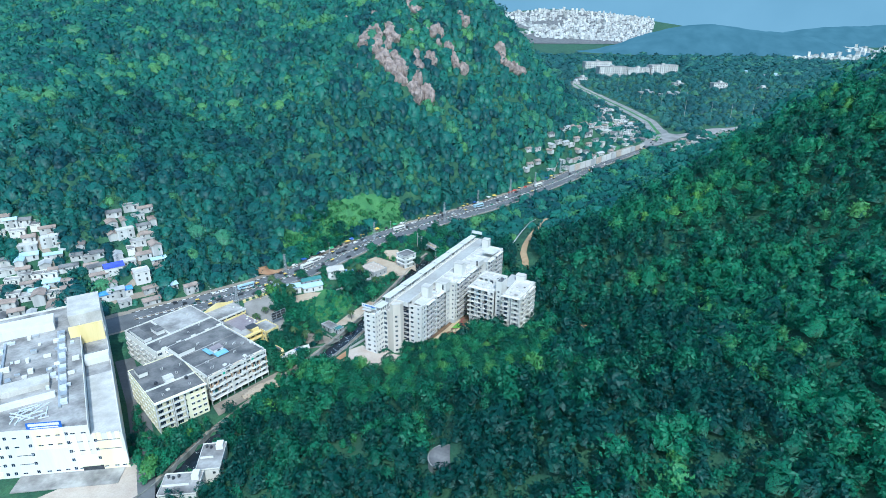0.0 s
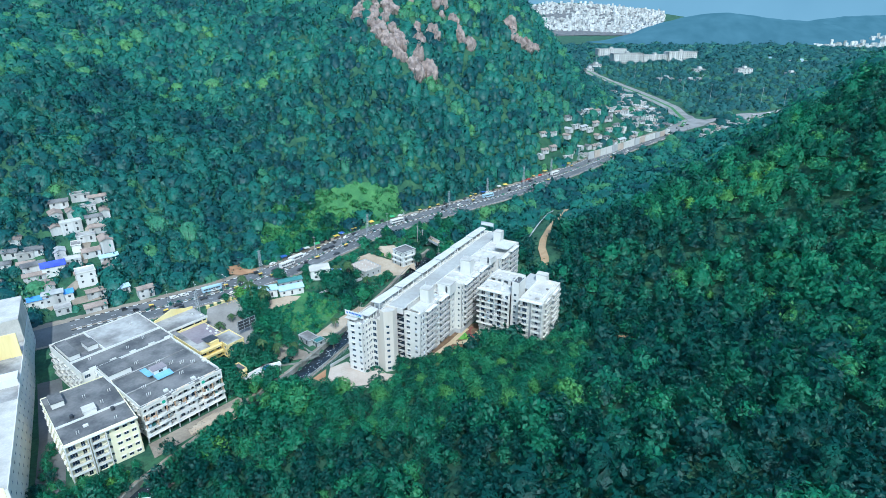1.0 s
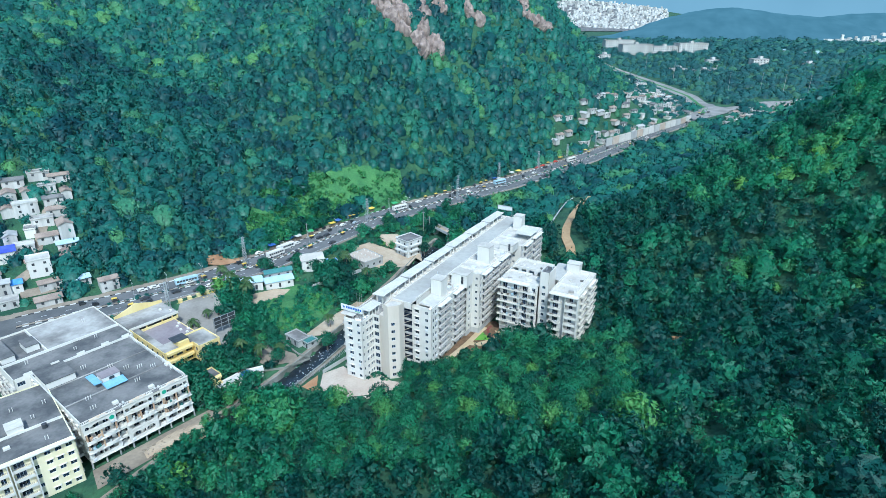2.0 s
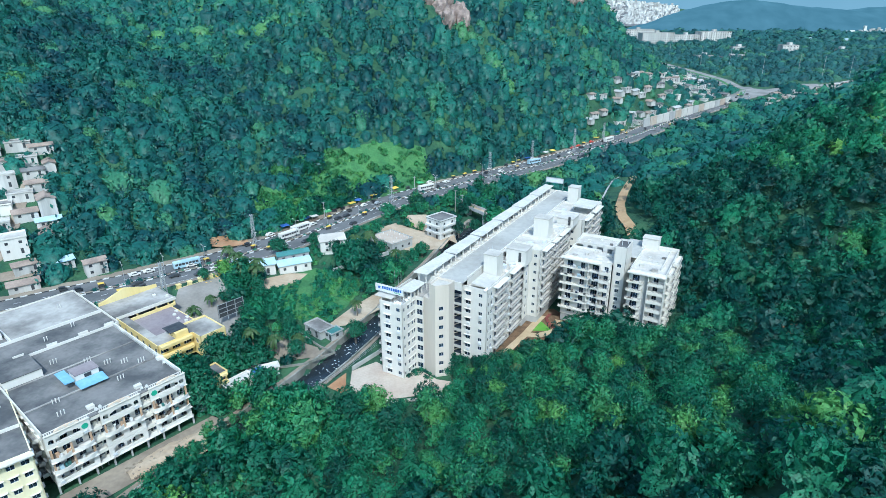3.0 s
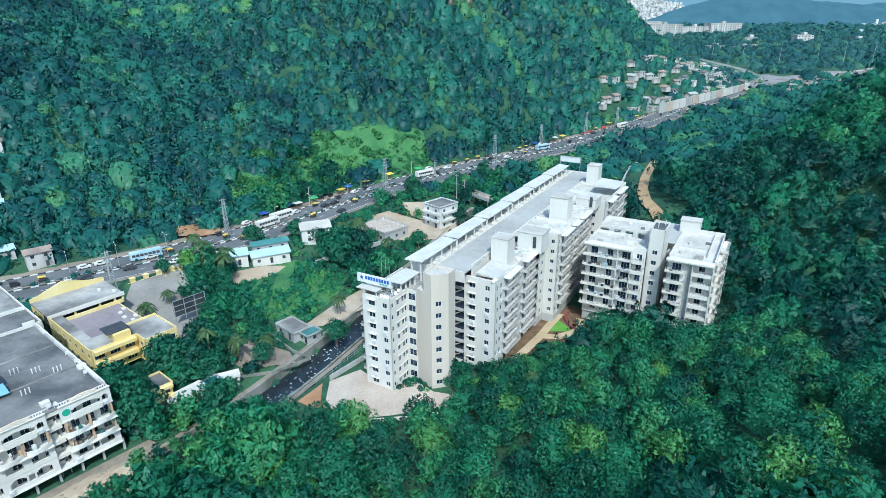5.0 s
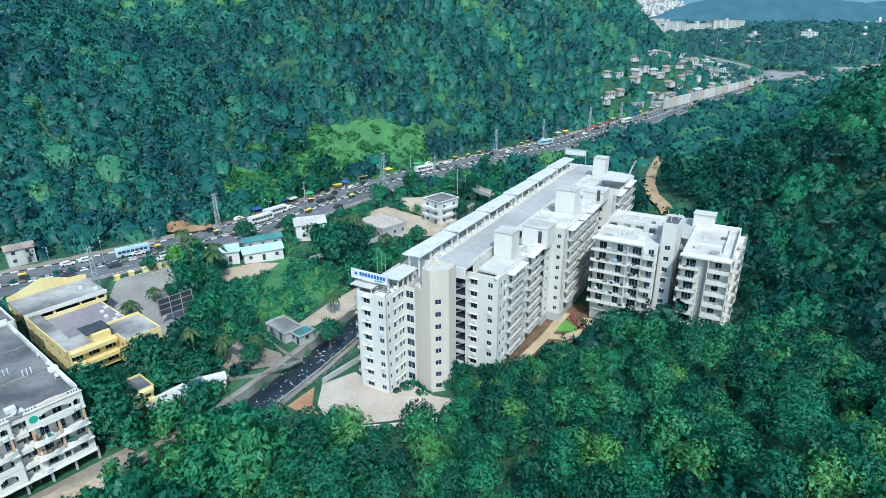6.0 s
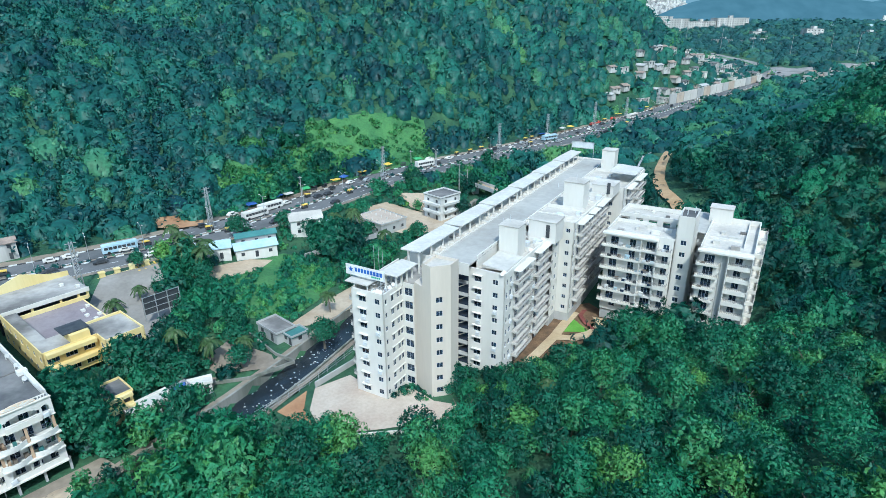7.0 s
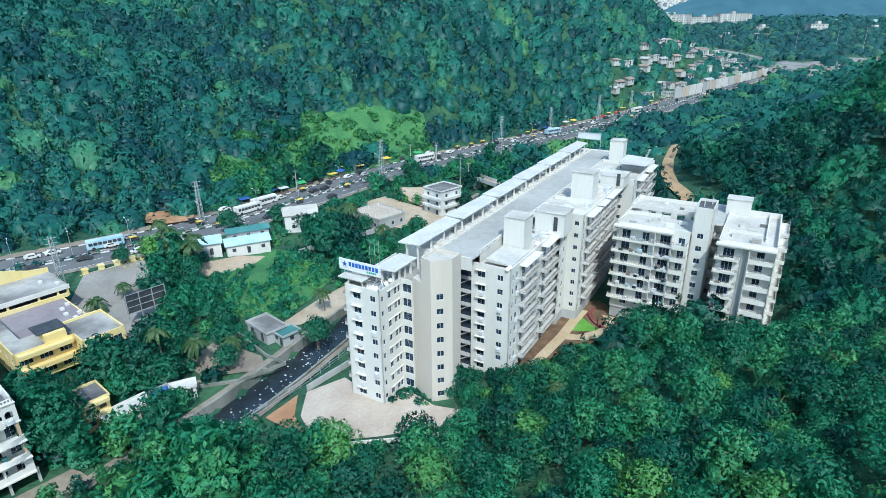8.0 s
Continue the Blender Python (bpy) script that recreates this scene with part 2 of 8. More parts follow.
# ---- mesh tools ----
class Shape:
    """Collects faces for one mesh."""

    def __init__(self):
        self.v, self.f = [], []

    def box(self, x0, x1, y0, y1, z0, z1):
        n = len(self.v)
        self.v += [(x0, y0, z0), (x1, y0, z0), (x1, y1, z0), (x0, y1, z0), (x0, y0, z1), (x1, y0, z1), (x1, y1, z1), (x0, y1, z1)]
        self.f += [(n, n + 3, n + 2, n + 1), (n + 4, n + 5, n + 6, n + 7), (n, n + 1, n + 5, n + 4), (n + 1, n + 2, n + 6, n + 5), (n + 2, n + 3, n + 7, n + 6), (n + 3, n, n + 4, n + 7)]
        return self

    def prism(self, outline, z0, z1):
        """An upright prism over an outline that runs anticlockwise; z1 may be a list of heights."""
        n, k = len(self.v), len(outline)
        tops = z1 if isinstance(z1, (list, tuple)) else [z1] * k
        self.v += [(x, y, z0) for x, y in outline] + [(x, y, z) for (x, y), z in zip(outline, tops)]
        self.f += [tuple(range(n + k - 1, n - 1, -1)), tuple(range(n + k, n + 2 * k))]
        self.f += [(n + i, n + (i + 1) % k, n + k + (i + 1) % k, n + k + i) for i in range(k)]
        return self

    def beam(self, a, b, w, h=None):
        """A square bar from a to b."""
        a, b = Vector(a), Vector(b)
        d = (b - a).normalized()
        side = d.cross(Vector((0, 0, 1)))
        side = Vector((1, 0, 0)) if side.length < 1e-3 else side.normalized()
        up = side.cross(d)
        n = len(self.v)
        for p in (a, b):
            for i, j in ((-1, -1), (1, -1), (1, 1), (-1, 1)):
                self.v.append(tuple(p + side * (i * w / 2) + up * (j * (h or w) / 2)))
        self.f += [(n + 3, n + 2, n + 1, n), (n + 4, n + 5, n + 6, n + 7)]
        self.f += [(n + i, n + (i + 1) % 4, n + 4 + (i + 1) % 4, n + 4 + i) for i in range(4)]
        return self

    def tube(self, a, b, r0, r1, sides=8):
        """A tapered round bar from a to b, closed at both ends."""
        a, b = Vector(a), Vector(b)
        d = (b - a).normalized()
        side = d.cross(Vector((0.3, 0.9, 0.1))).normalized()
        up = side.cross(d)
        n = len(self.v)
        for p, r in ((a, r0), (b, r1)):
            for i in range(sides):
                t = 2 * math.pi * i / sides
                self.v.append(tuple(p + side * (r * math.cos(t)) + up * (r * math.sin(t))))
        self.f += [tuple(range(n + sides - 1, n - 1, -1)), tuple(range(n + sides, n + 2 * sides))]
        self.f += [(n + i, n + (i + 1) % sides, n + sides + (i + 1) % sides, n + sides + i) for i in range(sides)]
        return self

    def mesh(self, name, mat):
        me = bpy.data.meshes.new(name)
        me.from_pydata(self.v, [], self.f)
        me.materials.append(mat)
        bm = bmesh.new()
        bm.from_mesh(me)
        bmesh.ops.recalc_face_normals(bm, faces=bm.faces)
        bm.to_mesh(me)
        bm.free()
        me.update()
        return me


def part(name, shape, mat, parent, label="", at=None):
    """One mesh object under a thing or a part. shape: a Shape, or a mesh that alike parts share."""
    ob = new(name, shape if isinstance(shape, bpy.types.Mesh) else shape.mesh(name, M[mat]))
    ob.parent = parent
    if at is not None:
        ob.matrix_basis = at
    return tagged(ob, label)


def thing(name, m, label, category, group="", kind=""):
    """An Empty at a thing's base, under which its parts stand."""
    ob = new(name)
    ob.empty_display_size = 0.2
    ob.matrix_basis = m
    return tagged(ob, label, category, group, kind)


def solid(name, shape, mat, m, label, category="", group="", kind=""):
    ob = new(name, shape if isinstance(shape, bpy.types.Mesh) else shape.mesh(name, M[mat]))
    ob.matrix_basis = m
    return tagged(ob, label, category, group, kind)


HERE = Matrix.Identity(4)
ROOMS = []          # outlines kept clear of trees

# ---- the lie of the land ----
ROAD = [(-420, 150, 4), (-260, 240, 4), (-190, 296, 4), (-155, 324, 4), (-135, 341, 4), (-108, 372, 4), (-89, 400, 4.5), (-66, 437, 5), (-17, 483, 6), (21, 515, 7.5), (60, 556, 9), (105, 606, 11), (152, 665, 14), (215, 727, 19), (273, 780, 25), (330, 850, 30)]
CANAL = [(-120, 150), (-110, 172), (-101, 204), (-83, 245), (-70, 271), (-63.5, 286), (-57.5, 302), (-49, 326), (-38, 360), (-29, 395), (-20, 418)]
HILL_EAST = [-21, 11, -6, 14, 31, 7, 24, -10, 23, -23, 26, 38, 50, 16, 27, 18, 27, 0, 8, 13, 20, 48, 30, 30, 41, -11, 0, 3, 23, 55, 45, 46, 16, 29, 0, 0, 5, 12, 6, 36, 55, 41]
HILL_WEST = [0, 0, 0, 0, 4, 30, 43, 13, 0, 0, 3, 7, 10, 42, 54, 15, -3, 1, 20, 33, 26, 51, 58, 14, 8, 35, 48, 38, 29, 44, 47, 11, -8, 51, -5, 29, 36, 59, 58, 15, 25, -18, 43, 28, 59, 61, 23, -28, 62, 46, 24, 63, 78, 37, -32, 50, 75, 57, 44, 18, -33, 34, 0, 13, 3, -13, 3, -3, -6]
EAST_AT = [(x, y) for x in range(-20, 401, 70) for y in range(90, 631, 70) if not (x < 60 and y > 230) and not (y > 330 and x < (y - 330) * 0.75 + 50)]
WEST_AT = [(x, y) for x in range(-700, 201, 100) for y in range(340, 1041, 100) if y > x + 500 and (x < -200 or y > 420)]
FAR_HILLS = [(-1000, 1400, 230, 380), (-260, 1250, 200, 190), (-900, 700, 110, 250), (500, 330, 90, 80), (470, 470, 60, 70), (150, 2650, 45, 70), (420, 3500, 125, 480)]


def along(line, x, y):
    """Distance from points to a line of knees, and the line's third value there."""
    best, value = np.full(np.shape(x), 1e9), np.zeros(np.shape(x))
    for a, b in zip(line, line[1:]):
        ax, ay, bx, by = a[0], a[1], b[0], b[1]
        t = np.clip(((x - ax) * (bx - ax) + (y - ay) * (by - ay)) / ((bx - ax) ** 2 + (by - ay) ** 2), 0, 1)
        d = np.hypot(x - ax - t * (bx - ax), y - ay - t * (by - ay))
        near = d < best
        best = np.where(near, d, best)
        if len(a) > 2:
            value = np.where(near, a[2] + t * (b[2] - a[2]), value)
    return best, value


def smooth(t):
    t = np.clip(t, 0, 1)
    return t * t * (3 - 2 * t)


def land(x, y, cut=True):
    """The ground's height."""
    x, y = np.asarray(x, float), np.asarray(y, float)
    s = 0.6 * x + 0.8 * y
    z = np.minimum(60 * np.clip((s - 330) / 1100, 0, 1.35) ** 1.3, 48)
    east, west = np.zeros(x.shape), np.zeros(x.shape)
    for (cx, cy), h in zip(EAST_AT, HILL_EAST):
        east += h * np.exp(-((x - cx) ** 2 + (y - cy) ** 2) / (2 * 56**2))
    for (cx, cy), h in zip(WEST_AT, HILL_WEST):
        west += h * np.exp(-((x - cx) ** 2 + (y - cy) ** 2) / (2 * 80**2))
    for cx, cy, h, r in FAR_HILLS:
        west += h * np.exp(-((x - cx) ** 2 + (y - cy) ** 2) / (2 * r**2))
    hill = np.maximum(east, 0) + np.maximum(west, 0)
    z = z + hill * smooth(hill / 6.0)
    d, level = along(ROAD, x, y)
    z = level + (z - level) * smooth((d - 13) / 26)
    if cut:
        d, _ = along(CANAL, x, y)
        z = z - 5.0 * (1 - smooth((d - 3.6) / 1.6))
    return z


def land_at(x, y, cut=False):
    return float(land(np.array([x]), np.array([y]), cut)[0])


def ribbon(name, line, width, mat, lift, label, z=None, kind="structure", category="", step=4.0, offset=0.0):
    """A strip along a line of knees, laid on the ground."""
    pts = []
    for a, b in zip(line, line[1:]):
        k = max(1, int(math.hypot(b[0] - a[0], b[1] - a[1]) / step))
        pts += [tuple(a[i] + (b[i] - a[i]) * j / k for i in range(len(a))) for j in range(k)]
    pts.append(tuple(line[-1]))
    sh = Shape()
    for i, p in enumerate(pts):
        q0, q1 = pts[max(i - 2, 0)], pts[min(i + 2, len(pts) - 1)]
        d = Vector((q1[0] - q0[0], q1[1] - q0[1])).normalized()
        for side in (offset - width / 2, offset + width / 2):
            x, y = p[0] - d.y * side, p[1] + d.x * side
            zz = p[2] if len(p) > 2 else (land_at(x, y) if z is None else z)
            sh.v.append((x, y, zz + lift))
        if i:
            n = 2 * i
            sh.f.append((n - 2, n - 1, n + 1, n))
    return solid(name, sh, mat, HERE, label, category, "", kind)


def patch(name, outline, mat, lift, label, z=None, kind="structure", category=""):
    """A level patch of ground of that outline, kept clear of trees."""
    ROOMS.append(list(outline))
    bm = bmesh.new()
    bm.faces.new([bm.verts.new((x, y, 0.0)) for x, y in outline])
    bmesh.ops.triangulate(bm, faces=bm.faces[:])
    for _ in range(5):
        long = [e for e in bm.edges if e.calc_length() > 3.5]
        if not long:
            break
        bmesh.ops.subdivide_edges(bm, edges=long, cuts=1)
        bmesh.ops.triangulate(bm, faces=bm.faces[:])
    co = np.array([v.co[:] for v in bm.verts])
    for v, h in zip(bm.verts, land(co[:, 0], co[:, 1], False)):
        v.co.z = h + lift + 0.12
    bmesh.ops.recalc_face_normals(bm, faces=bm.faces[:])
    if sum(f.normal.z for f in bm.faces) < 0:
        bmesh.ops.reverse_faces(bm, faces=bm.faces[:])
    me = bpy.data.meshes.new(name)
    bm.to_mesh(me)
    bm.free()
    me.materials.append(M[mat])
    return solid(name, me, mat, HERE, label, category, "", kind)


def clear_line(line, width):
    """Keeps a strip along a line of knees clear of trees."""
    for a, b in zip(line, line[1:]):
        d = Vector((b[0] - a[0], b[1] - a[1])).normalized() * (width / 2)
        ROOMS.append([(a[0] - d.y - d.x, a[1] + d.x - d.y), (a[0] + d.y - d.x, a[1] - d.x - d.y), (b[0] + d.y + d.x, b[1] - d.x + d.y), (b[0] - d.y + d.x, b[1] + d.x + d.y)])


def build_ground():
    def lines(marks):
        out = []
        for (a, step), (b, _) in zip(marks, marks[1:]):
            out += list(np.arange(a, b, step))
        return np.array(out + [marks[-1][0]])

    xs = lines([(-4900, 300), (-1000, 50), (-500, 8), (-150, 3), (70, 6), (420, 25), (1000, 90), (2600, 300), (4900, 1)])
    ys = lines([(-900, 60), (60, 8), (150, 3), (430, 6), (900, 20), (1400, 50), (2600, 150), (4900, 1)])
    gx, gy = np.meshgrid(xs, ys)
    z = land(gx, gy)
    nx, ny = len(xs), len(ys)
    i = (np.arange(ny - 1)[:, None] * nx + np.arange(nx - 1)[None]).ravel()
    me = bpy.data.meshes.new("ground")
    me.from_pydata(np.stack([gx.ravel(), gy.ravel(), z.ravel()], 1).tolist(), [], np.stack([i, i + 1, i + nx + 1, i + nx], 1).tolist())
    me.materials.append(M["ground"])
    me.polygons.foreach_set("use_smooth", np.ones(len(me.polygons), bool))
    solid("ground", me, "ground", HERE, "hilly green ground with a valley between wooded slopes", "ground", "", "structure")


build_ground()


# ---- building tools ----
FRAMES = {}


def wall_frame(p0, p1):
    """The frame of a wall from p0 to p1, with the outside on the right: x along it, y into it, z up. Returns it and the length."""
    d = Vector((p1[0] - p0[0], p1[1] - p0[1]))
    n = d.normalized()
    return Matrix(((n.x, -n.y, 0, p0[0]), (n.y, n.x, 0, p0[1]), (0, 0, 1, 0), (0, 0, 0, 1))), d.length


def window_meshes(w, h, bars):
    key = (round(w, 2), round(h, 2), bars)
    if key not in FRAMES:
        fr, e = Shape(), 0.05
        fr.box(0, w, 0.10, 0.17, 0, e).box(0, w, 0.10, 0.17, h - e, h).box(0, e, 0.10, 0.17, e, h - e).box(w - e, w, 0.10, 0.17, e, h - e)
        for i in range(1, bars):
            fr.box(w * i / bars - 0.025, w * i / bars + 0.025, 0.10, 0.17, e, h - e)
        gl = Shape().box(e, w - e, 0.13, 0.145, e, h - e)
        FRAMES[key] = fr.mesh("window", M["frame"]), gl.mesh("pane", M["glass"])
    return FRAMES[key]


def window(parent, wm, s, z, w, h, bars=2, shade=0.0, shade_mat="white", name="window"):
    """A framed window in an opening of a wall, with a sunshade slab over it where it has one."""
    fr, gl = window_meshes(w, h, bars)
    ob = part(name, fr, None, parent, at=wm @ pose(s, 0, z))
    part("pane", gl, None, ob)
    if shade:
        key = ("shade", round(w, 2), shade, shade_mat)
        if key not in FRAMES:
            FRAMES[key] = Shape().box(-0.25, w + 0.25, -shade, -0.004, h + 0.12, h + 0.22).mesh("sunshade", M[shade_mat])
        part("sunshade", FRAMES[key], None, ob)
    return ob


def wall(parent, p0, p1, z0, z1, holes, mat, thick=0.25, name="wall"):
    """A wall with openings (s0, s1, z0, z1) that go through it. Returns its frame."""
    wm, length = wall_frame(p0, p1)
    sh = Shape()
    cuts = sorted({0.0, length, *(round(min(max(h[i], 0), length), 3) for h in holes for i in (0, 1))})
    for a, b in zip(cuts, cuts[1:]):
        if b - a < 1e-3:
            continue
        mid, z = (a + b) / 2, z0
        for _, _, lo, hi in sorted((h for h in holes if h[0] < mid < h[1]), key=lambda h: h[2]):
            if lo > z + 1e-3:
                sh.box(a, b, 0, thick, z, lo)
            z = max(z, hi)
        if z < z1 - 1e-3:
            sh.box(a, b, 0, thick, z, z1)
    ob = part(name, sh, mat, parent, at=wm)
    bm = bmesh.new()
    bm.from_mesh(ob.data)
    bmesh.ops.remove_doubles(bm, verts=bm.verts, dist=0.002)
    bm.to_mesh(ob.data)
    bm.free()
    return wm


def facade(parent, p0, p1, z0, floors, storey, cols, mat, top=0.5, base=0.0, bars=2):
    """A wall with columns of windows: (middle along the wall, width, height, sill, sunshade, kind of skip)."""
    holes, wins = [], []
    for k in range(floors):
        for s, w, h, sill, shade, *rest in cols:
            if rest and k in rest[0]:
                continue
            z = z0 + base + k * storey + sill
            holes.append((s - w / 2, s + w / 2, z, z + h))
            wins.append((s - w / 2, z, w, h, shade))
    wm = wall(parent, p0, p1, z0, z0 + base + floors * storey + top, holes, mat)
    for s, z, w, h, shade in wins:
        window(parent, wm, s, z, w, h, 3 if w > 1.9 else (2 if w > 0.8 else 1), shade)
    return wm


def balcony(parent, wm, s, z, w, deep, mat="greige", solid_h=0.42, rail_mat="rail"):
    """A balcony slab with a low solid front and a railing of bars on it."""
    key = ("balcony", round(w, 2), deep, mat, solid_h)
    if key not in FRAMES:
        sh = Shape().box(0, w, -deep, -0.004, -0.12, 0.06)
        sh.box(0, w, -deep, -deep + 0.12, 0.06, solid_h).box(0, 0.12, -deep + 0.12, -0.004, 0.06, solid_h).box(w - 0.12, w, -deep + 0.12, -0.004, 0.06, solid_h)
        rl = Shape()
        for zz in (0.3, 0.6):
            rl.beam((0.06, -deep + 0.06, solid_h + zz), (w - 0.06, -deep + 0.06, solid_h + zz), 0.05)
            rl.beam((0.06, -deep + 0.06, solid_h + zz), (0.06, -0.02, solid_h + zz), 0.05).beam((w - 0.06, -deep + 0.06, solid_h + zz), (w - 0.06, -0.02, solid_h + zz), 0.05)
        for i in range(int(w / 0.4) + 2):
            x = 0.06 + (w - 0.12) * i / (int(w / 0.4) + 1)
            rl.beam((x, -deep + 0.06, solid_h), (x, -deep + 0.06, solid_h + 0.6), 0.05)
        FRAMES[key] = sh.mesh("balcony", M[mat]), rl.mesh("railing", M[rail_mat])
    ob = part("balcony", FRAMES[key][0], None, parent, at=wm @ pose(s, 0, z))
    part("railing", FRAMES[key][1], None, ob)
    return ob


def parapet(parent, outline, z0, z1, mat, thick=0.2, name="parapet"):
    """A low wall along a closed outline that runs anticlockwise, just inside it."""
    sh = Shape()
    k = len(outline)
    for i in range(k):
        wm, length = wall_frame(outline[i], outline[(i + 1) % k])
        b = Shape().box(0, length - thick, 0, thick, z0, z1)
        n = len(sh.v)
        sh.v += [tuple(wm @ Vector(v)) for v in b.v]
        sh.f += [tuple(n + j for j in f) for f in b.f]
    part(name, sh, mat, parent)


def rect(x0, x1, y0, y1):
    return [(x0, y0), (x1, y0), (x1, y1), (x0, y1)]


def slabs(parent, x0, x1, y0, y1, z0, floors, storey):
    """Floor slabs and a cross wall inside a block, so that no one sees through it."""
    for k in range(floors):
        part("floor_slab", Shape().box(x0 + 0.3, x1 - 0.3, y0 + 0.3, y1 - 0.3, z0 + k * storey - 0.1, z0 + k * storey + 0.1), "concrete", parent)


def roof_box(parent, x0, x1, y0, y1, z0, z1, mat, roof="roofwhite", name="stair_head", eave=0.15):
    """A stair or lift head on a roof, with its slab over it."""
    ob = part(name, Shape().box(x0, x1, y0, y1, z0, z1 - 0.2), mat, parent)
    part("cap", Shape().box(x0 - eave, x1 + eave, y0 - eave, y1 + eave, z1 - 0.2, z1), roof, ob)
    return ob


# ---- the long apartment building ----
ST = 3.0
BX0, BX1, BY1, BODY = 2.5, 17.8, 124.0, 26.4     # the long rear part: its two sides, its far end and its roof
RISE = 2.6                                           # the far garden blocks stand that much higher up the slope
main = thing("apartment_building", pose(-47.7, 278.0, 0, 0, 0, -25.5), "long white eight-storey apartment building with beige tower and canopied roof", "apartment building")


def north_wing():
    n, top = 8, 24.0
    # front wing and its side, then the recess beside the tower
    wm = facade(main, (0, 0), (7.8, 0), 0, n, ST, [(2.7, 1.75, 1.5, 0.85, 0.6), (6.3, 1.2, 1.15, 1.0, 0.0)], "white", 0.45)
    wm = facade(main, (7.8, 0), (7.8, 6.8), 0, n, ST, [(1.0, 0.7, 1.1, 1.0, 0), (3.2, 1.0, 1.4, 0.8, 0), (5.2, 0.9, 1.5, 0.8, 0), (6.35, 0.8, 1.6, 0.8, 0)], "white", 0.45)
    for k in range(n):
        part("ledge", Shape().box(2.3, 6.78, -0.28, -0.004, k * ST + 2.42, k * ST + 2.5), "white", main, at=wm)
    facade(main, (7.8, 6.8), (10.5, 6.8), 0, n, ST, [(1.5, 1.9, 1.7, 0.75, 0)], "white", 0.45)
    # back side with small balconies
    wm = wall(main, (0, 17), (0, 0), 0, top + 0.45, [], "white")
    for k in range(1, n):
        balcony(main, wm, 12.6, k * ST, 3.4, 1.5)
    wm = wall(main, (BX0, BY1), (BX0, 17), 0, BODY + 0.4, [], "white", name="back_wall")
    for k in range(1, n):
        for s in (92.0, 48.0):
            balcony(main, wm, s, k * ST, 3.4, 1.5)
    # tower with a prow
    low = [(10.5, 7.1), (13.0, 6.2), (13.0, 9.8), (10.5, 9.8)]
    part("tower_flank", Shape().prism(low, 0, 25.0), "beige", main)
    a, b = (13.0, 6.2), (15.4, 5.4)
    c = (18.4, 8.2)
    wall(main, a, b, 0, 30.0, [], "beige", name="tower_wall")
    wl = math.dist(b, c)
    facade(main, b, c, 0, 8, ST, [(wl / 2 - 0.3, 1.35, 1.2, 1.05, 0)], "beige", 6.0)
    wall(main, c, (18.4, 11.4), 0, 30.0, [], "beige", name="tower_wall")
    wall(main, (18.4, 11.4), (13.0, 11.4), 0, 30.0, [], "beige", name="tower_wall")
    wall(main, (13.0, 11.4), (13.0, 6.2), 25.0, 30.0, [], "beige", name="tower_wall")
    part("tower_roof", Shape().prism([(13.2, 6.4), (15.3, 5.7), (18.1, 8.4), (18.1, 11.2), (13.2, 11.2)], 29.2, 29.4), "roofwhite", main)
    # open stair beside the tower
    for k in range(n + 1):
        part("landing", Shape().box(10.75, 16.45, 19.0, 20.4, k * ST - 0.12, k * ST + 0.05), "concrete", main)
        if k < n:
            part("stair_flight", Shape().beam((11.4, 19.6, k * ST + 0.1), (16.0, 19.6, k * ST + ST - 0.3), 0.5, 0.14), "roofwhite", main)
            part("stair_pane", Shape().box(10.75, 16.45, 20.5, 20.56, k * ST + 0.1, k * ST + 2.6), "glassdark", main)
    part("stair_back_wall", Shape().box(10.75, 16.45, 20.7, 20.9, 0, 24), "glassdark", main)
    wall(main, (10.5, 6.8), (10.5, 21), 0, top + 0.45, [], "white")
    for k in range(n):
        slabs(main, 0, 7.8, 0.3, 7.0, k * ST, 1, ST) if k else None
        slabs(main, 0, 10.5, 7.0, 20, k * ST, 1, ST) if k else None
        slabs(main, BX0, BX1, 21, BY1, k * ST, 1, ST) if k else None


def side_block(x, y0, y1, stacks, cols, front_cols, z0=0.0):
    """One of the blocks along the garden side: its front, its side with stacks of balconies, and its return."""
    n, top = 8, z0 + 24.0
    if front_cols is not None:
        facade(main, (16.5 if y0 < 20 else BX1, y0), (x, y0), z0, n, ST, front_cols, "white", 0.9)
    allc = [(s, w, 1.35, 0.9, 0.0) for s, w in cols]
    for s0, s1 in stacks:
        allc += [((s0 * 3 + s1) / 4, 1.7, 2.1, 0.1, 0.0), ((s0 + 3 * s1) / 4, 1.5, 2.1, 0.1, 0.0)]
    wm = facade(main, (x, y0), (x, y1), z0, n, ST, allc, "white", 0.9)
    for s0, s1 in stacks:
        for k in range(1, n):
            balcony(main, wm, s0, z0 + k * ST, s1 - s0, 1.5)
        part("balcony_roof", Shape().box(s0 - 0.2, s1 + 0.2, -1.7, -0.004, top, top + 0.15), "white", main, at=wm)
    wall(main, (x, y1), (BX1, y1), z0, top + 0.9, [], "white")
    slabs(main, BX1, x, y0, y1, z0 + ST, n - 1, ST)
    if z0:
        part("plinth", Shape().box(BX1, x - 0.05, y0 + 0.05, y1 - 0.05, 0, z0), "concrete", main)
    part("block_roof", Shape().box(16.8 if y0 < 20 else BX1, x - 0.25, y0 + 0.25, y1 - 0.25, top - 0.2, top), "roofwhite", main)


